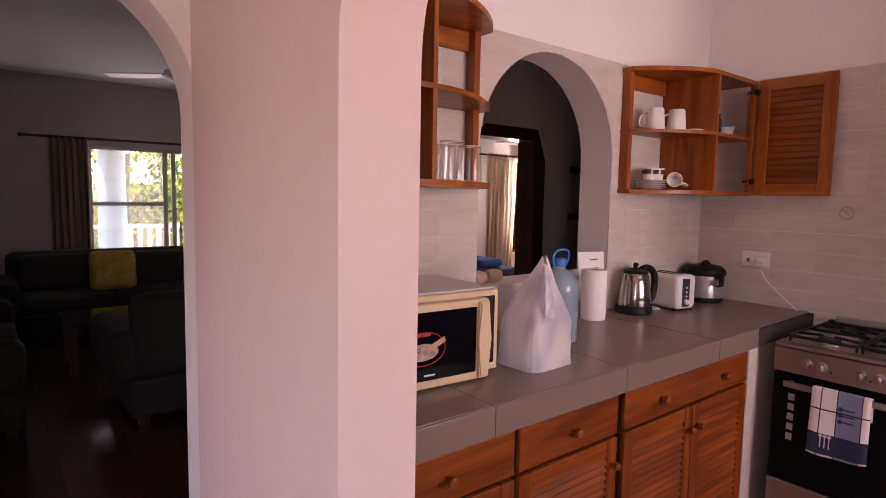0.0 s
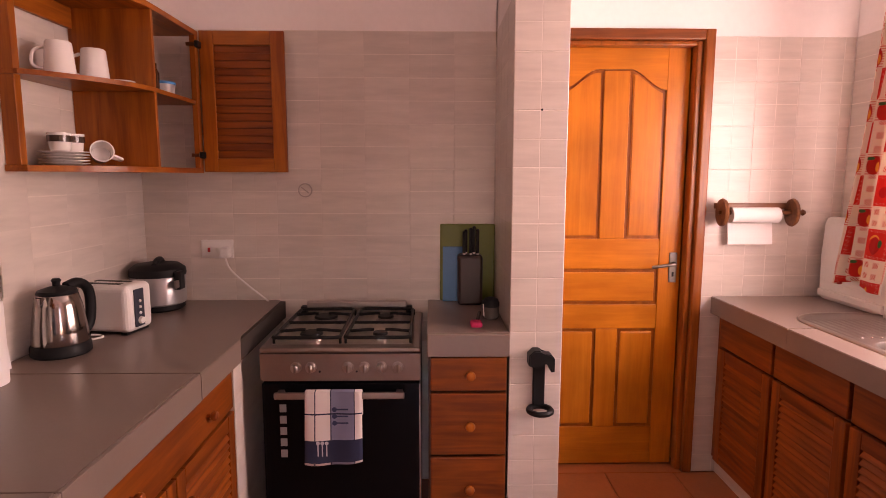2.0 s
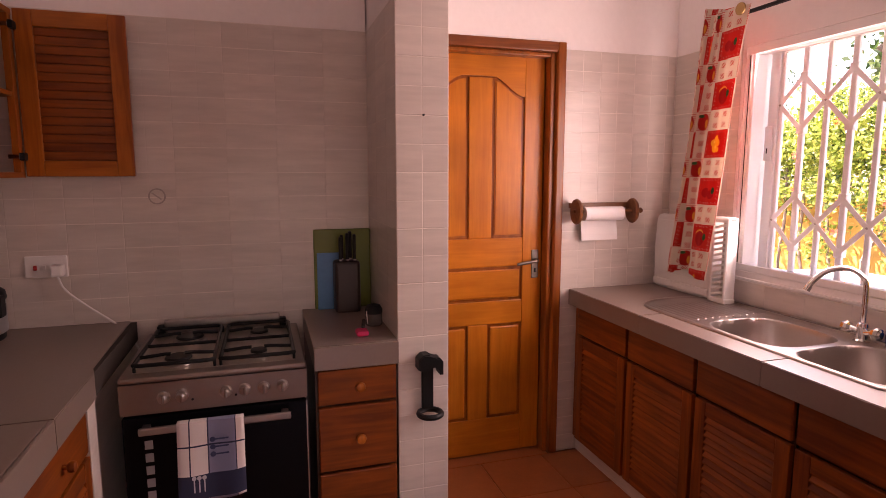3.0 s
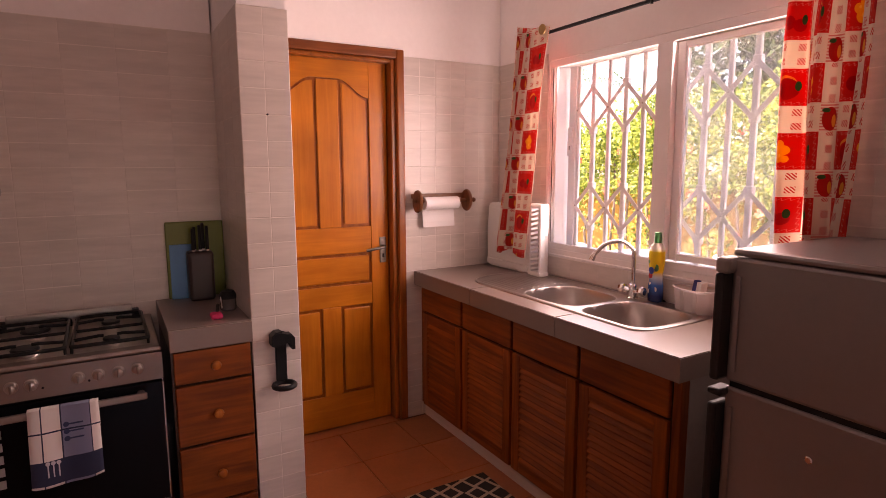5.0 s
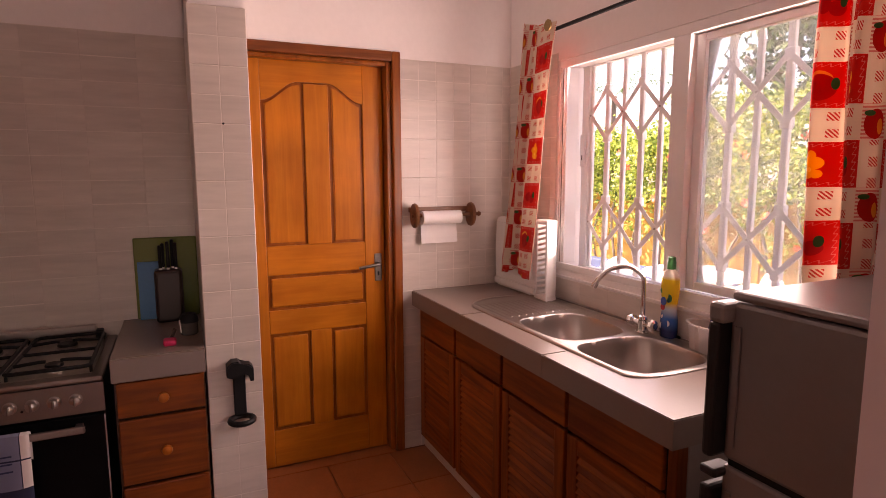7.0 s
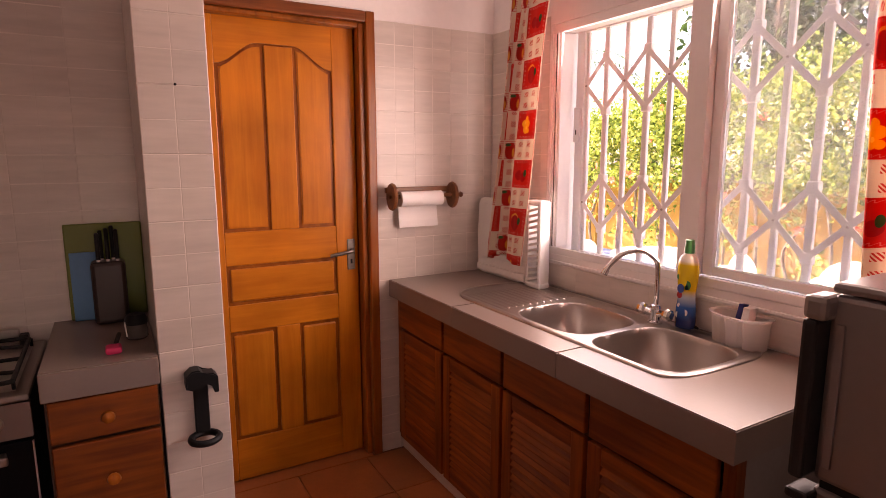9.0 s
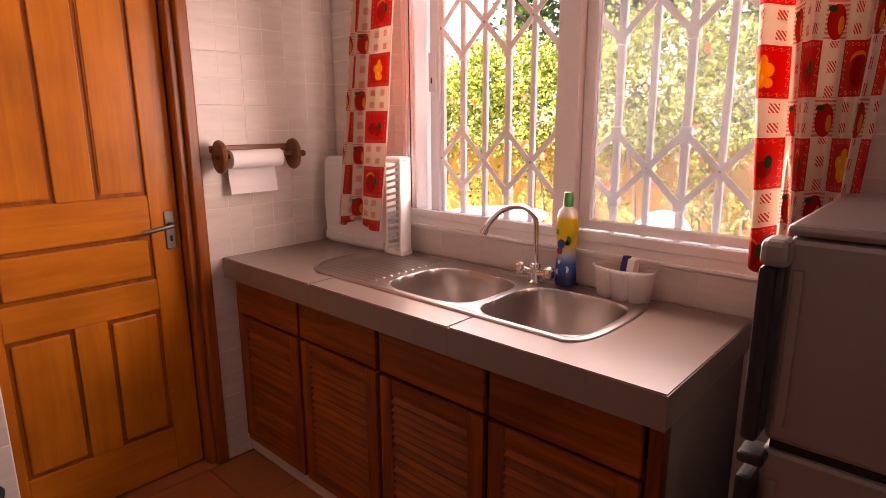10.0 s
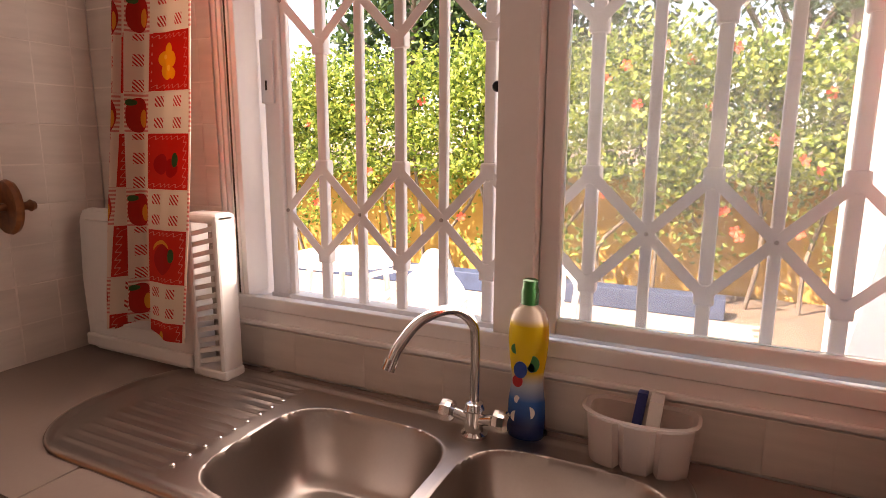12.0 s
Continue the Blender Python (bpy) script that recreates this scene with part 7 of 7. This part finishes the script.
for hx, y in ((0.6, 14.0), (2.6, 13.6), (4.6, 14.2), (6.6, 14.5)):
    h = thing("verandah_bush", (hx, y, -0.16), "tall flowering bush beyond the verandah", "bush", "verandah bushes")
    crown_part(leaves(clumped(3200, (hx - 1.3, y - 0.5, 0.2), (hx + 1.3, y + 0.5, 3.4), 60, 0.2), 0.15), LEAF, h)
    part("limb", tube([(hx, y, -0.2), (hx + 0.1, y, 2.2)], 0.05, 6), BARK, h)
structure(part("verandah_roof", box((-1.5, 9.2, 2.46), (5.5, 11.6, 2.58)), CEILING), "white verandah ceiling", "ceiling")
structure(part("far_garden_wall", box((-6, 16.0, -0.16), (14, 16.2, 1.6)), YWALL), "ochre boundary wall beyond the verandah", "wall")

# ---- rug and floor edge ----
rug = thing("rug", (2.5, -0.35, 0), "black and cream patterned cotton rug on the kitchen floor", "rug")
RUG = bpy.data.materials.new("black_cream_weave")
RUG.use_nodes = True
n, l = RUG.node_tree.nodes, RUG.node_tree.links
tc, mp, wv, rp = n.new("ShaderNodeTexCoord"), n.new("ShaderNodeMapping"), n.new("ShaderNodeTexVoronoi"), n.new("ShaderNodeValToRGB")
wv.feature, wv.distance = "F1", "MANHATTAN"
wv.inputs["Scale"].default_value, wv.inputs["Randomness"].default_value = 9.0, 0.15
mp.inputs["Rotation"].default_value = (0, 0, 0.5)
rp.color_ramp.interpolation = "CONSTANT"
rp.color_ramp.elements[0].color, rp.color_ramp.elements[1].color, rp.color_ramp.elements[1].position = (0.02, 0.018, 0.016, 1), (0.45, 0.36, 0.27, 1), 0.42
rp.color_ramp.elements.new(0.62).color = (0.02, 0.018, 0.016, 1)
l.new(tc.outputs["Object"], mp.inputs[0])
l.new(mp.outputs[0], wv.inputs["Vector"])
l.new(wv.outputs["Distance"], rp.inputs[0])
l.new(rp.outputs[0], n["Principled BSDF"].inputs["Base Color"])
n["Principled BSDF"].inputs["Roughness"].default_value = 0.95
part("weave", box((2.06, -0.735, 0.0005), (2.885, -0.15, 0.009), 0.003), RUG, rug)

# ---- wall and floor tiles ----
PITCH = 0.2025
tile_meshes = {}


def tile_mesh(w, h, cut=None, deep=0.0007):
    """A glazed tile in its own plane, facing -y, with a shallow embossed cross. cut: maps a point to its place at an arch, or None inside it."""
    key = (round(w, 3), round(h, 3), deep) if cut is None else None
    if key in tile_meshes:
        return tile_meshes[key]
    g = 0.0
    def grades(length):
        full = abs(length - PITCH) < 0.010
        return [g, g + 0.0025] + ([length / 2 - 0.002, length / 2, length / 2 + 0.002] if full else []) + [length - g - 0.0025, length - g]
    if cut is None:
        us, vs = grades(w), grades(h)
    else:
        us, vs = [g + (w - 2 * g) * i / 8 for i in range(9)], [g + (h - 2 * g) * i / 8 for i in range(9)]
    bm = bmesh.new()
    grid = {}
    for i, u in enumerate(us):
        for j, v in enumerate(vs):
            rim = i in (0, len(us) - 1) or j in (0, len(vs) - 1)
            mid = (len(us) == 7 and i == 3) or (len(vs) == 7 and j == 3)
            q = (u, v) if cut is None else cut(u, v)
            grid[i, j] = bm.verts.new((q[0], -0.006 + deep if rim else (-0.006 + deep * 0.4 if mid else -0.006), q[1])), (cut is not None and q[2])
    for i in range(len(us) - 1):
        for j in range(len(vs) - 1):
            c = [grid[i, j], grid[i + 1, j], grid[i + 1, j + 1], grid[i, j + 1]]
            if cut is not None and all(x[1] for x in c):
                continue
            try:
                face = bm.faces.new([x[0] for x in c])
                if cut is None:
                    face.material_index = int(j in (0, len(vs) - 2) or (len(vs) == 7 and j in (2, 3)) or (deep > 0.001 and (i in (0, len(us) - 2) or (len(us) == 7 and i in (2, 3)))))
            except ValueError:
                pass
    bmesh.ops.remove_doubles(bm, verts=bm.verts, dist=0.0004)
    bmesh.ops.delete(bm, geom=[v for v in bm.verts if not v.link_faces], context="VERTS")
    if not bm.faces:
        bm.free()
        return None
    bmesh.ops.recalc_face_normals(bm, faces=bm.faces)
    if sum(f.normal.y for f in bm.faces) > 0:
        bmesh.ops.reverse_faces(bm, faces=bm.faces)
    me = bpy.data.meshes.new("tile")
    bm.to_mesh(me)
    bm.free()
    me.materials.append(TILE)
    me.materials.append(LINE if deep > 0.0015 else FAINT)
    if key:
        tile_meshes[key] = me
    return me


def tile_face(parent, turn, origin, us, z0, z1, arch=None, deep=0.0007):
    """Tiles a face from z0 to z1 along the given joints; turn 0 looks south, -90 west, 180 north."""
    rows, z = [], 2.115
    while z - PITCH > z0 + 0.01:
        rows.append((z - PITCH, z))
        z -= PITCH
    if z > z0 + 0.01:
        rows.append((z0, z))
    m = pose(*origin, 0, 0, turn)
    for za, zb in rows:
        if zb > z1 + 0.001:
            continue
        for ua, ub in zip(us, us[1:]):
            cut = None
            if arch:
                ax0, ax1, sill, spring, rise = arch
                cx, hw = (ax0 + ax1) / 2, (ax1 - ax0) / 2
                gx, gz = origin[0] + ua, za
                inside = lambda x, z: abs(x - cx) < hw and z > sill and (z < spring or ((x - cx) / hw) ** 2 + ((z - spring) / rise) ** 2 < 1)
                probe = [inside(gx + (ub - ua) * i / 8, gz + (zb - za) * j / 8) for i in range(9) for j in range(9)]
                if all(probe):
                    continue
                if any(probe):
                    def cut(u, v):
                        x, z = gx + u, gz + v
                        if not inside(x, z):
                            return u, v, False
                        opts = []
                        if z < spring:
                            opts += [(x - ax0, ax0, z), (ax1 - x, ax1, z)]
                        else:
                            r = math.hypot((x - cx) / hw, (z - spring) / rise) or 1e-3
                            px, pz = cx + (x - cx) / r, spring + (z - spring) / r
                            opts.append((math.hypot(px - x, pz - z), px, pz))
                        if z - sill < 0.1:
                            opts.append((z - sill, x, sill))
                        _, px, pz = min(opts)
                        return px - gx, pz - gz, True
            me = tile_mesh(ub - ua, zb - za, cut, deep)
            if me is None:
                continue
            ob = new("tile", me)
            ob.parent = parent
            ob.matrix_basis = m @ pose(ua, 0, za)


def joints(length, start=0.0):
    out = [0.0] + ([start] if start else [])
    while out[-1] + PITCH < length - 0.012:
        out.append(out[-1] + PITCH)
    return out + [length]


tile_face(wall_north, 0, (W, N, 0), joints(NICHE - W, 0.10), 0.9005, 2.12, HATCH)
tile_face(wall_east, -90, (NICHE, N - 0.006, 0), joints(N - 0.006 - COLB), 0.70, 2.12)
tile_face(wall_east, -90, (E, -0.7055, 0), joints(-0.7055 - S - 0.006), 0.0, 2.12, deep=0.0012)
tile_face(wall_south, 180, (E - 0.006, S, 0), joints(E - 0.006 - WX1 - 0.012), 0.9005, 2.12)
tile_face(wall_south, 180, (WX0 - 0.012, S, 0), joints(WX0 - 0.012 - W), 0.30, 2.12)
stub = bpy.data.objects["wall_stub"]
tile_face(stub, -90, (COLX + 0.006, COLB, 0), [0.0, COLB - COLA], 0.0, 2.12, deep=0.0018)
tile_face(stub, 0, (COLX + 0.006, COLA + 0.006, 0), joints(E - COLX - 0.012), 0.0, 2.12)
tile_face(stub, 180, (NICHE, COLB - 0.006, 0), joints(NICHE - COLX - 0.006), 0.70, 2.12)
# one row of long cut tiles under the window
for k in range(8):
    ua = 0.2025 * k
    ob = new("tile", tile_mesh(0.2025 if k < 7 else WX1 - WX0 - 0.2025 * 7, 0.104))
    ob.parent, ob.matrix_basis = wall_south, pose(WX1 - ua, S, 0.902, 0, 0, 180)

FT = 0.345
floor_ob = bpy.data.objects["floor"]
bm = box((0.0015, 0.0015, 0), (FT - 0.0015, FT - 0.0015, 0.0115), 0.0025, segments=1)
me = bpy.data.meshes.new("floor_tile")
bm.to_mesh(me)
bm.free()
me.materials.append(TERRA)
living = mat("dark_polished_floor_tile", (0.075, 0.026, 0.015), 0.22, vary=0.2, scale=4)
rest_v, rest_f = [], []
for i in range(-19, 24):
    for j in range(-4, 28):
        x, y = 3.645 - FT * (i + 1), -1.302 + FT * j
        if 0.5 < x + FT / 2 < 3.66 and -1.37 < y + FT / 2 < N:
            ob = new("floor_tile", me)
            ob.parent, ob.location = floor_ob, (x, y, -0.0118)
        elif -2.6 < x and x + FT < 8.0 and y + FT < 9.0 and (y > S - 0.1) and (x + FT < 3.9 or y > N):
            b = len(rest_v)
            rest_v += [(x + a, y + c, -0.0012) for a, c in ((0.0015, 0.0015), (FT - 0.0015, 0.0015), (FT - 0.0015, FT - 0.0015), (0.0015, FT - 0.0015))]
            rest_v += [(p[0], p[1], -0.0118) for p in rest_v[b:b + 4]]
            rest_f += [(b, b + 1, b + 2, b + 3)] + [(b + q, b + 4 + q, b + 4 + (q + 1) % 4, b + (q + 1) % 4) for q in range(4)]
rm = bpy.data.meshes.new("floor_tile_rest")
rm.from_pydata(rest_v, [], rest_f)
rm.materials.append(TERRA)
rm.materials.append(living)
for poly in rm.polygons:
    poly.material_index = 1 if poly.center.y > N + 0.1 and poly.center.x < 2.8 else 0
ob = new("floor_tile_rest", rm)
ob.parent = floor_ob
tagged(ob, kind="stuff")

# brick paving outside the window
bm = box((0.002, 0.002, 0), (0.198, 0.098, 0.012), 0.003, segments=1)
pm = bpy.data.meshes.new("paver")
bm.to_mesh(pm)
bm.free()
pm.materials.append(PAVE)
paving = structure(part("paving", box((1.6, -6.14, -0.17), (8.0, -1.575, -0.164)), SOIL), "buff brick paving outside the kitchen window", "paving")
pv, pf = [], []
for r in range(45):
    for c in range(32):
        x, y = 1.62 + 0.2 * c + (0.1 if r % 2 else 0), -6.12 + 0.1 * r
        if y > -1.60:
            continue
        if 2.0 < x < 3.8 and -4.9 < y < -3.2:
            ob = new("paver", pm)
            ob.parent, ob.location = paving, (x, y, -0.1655)
        else:
            b = len(pv)
            pv += [(x + a, y + d, -0.154) for a, d in ((0.002, 0.002), (0.198, 0.002), (0.198, 0.098), (0.002, 0.098))]
            pv += [(p[0], p[1], -0.165) for p in pv[b:b + 4]]
            pf += [(b, b + 1, b + 2, b + 3)] + [(b + q, b + 4 + q, b + 4 + (q + 1) % 4, b + (q + 1) % 4) for q in range(4)]
rm = bpy.data.meshes.new("paver_rest")
rm.from_pydata(pv, [], pf)
rm.materials.append(PAVE)
ob = new("paver_rest", rm)
ob.parent = paving
tagged(ob, kind="stuff")
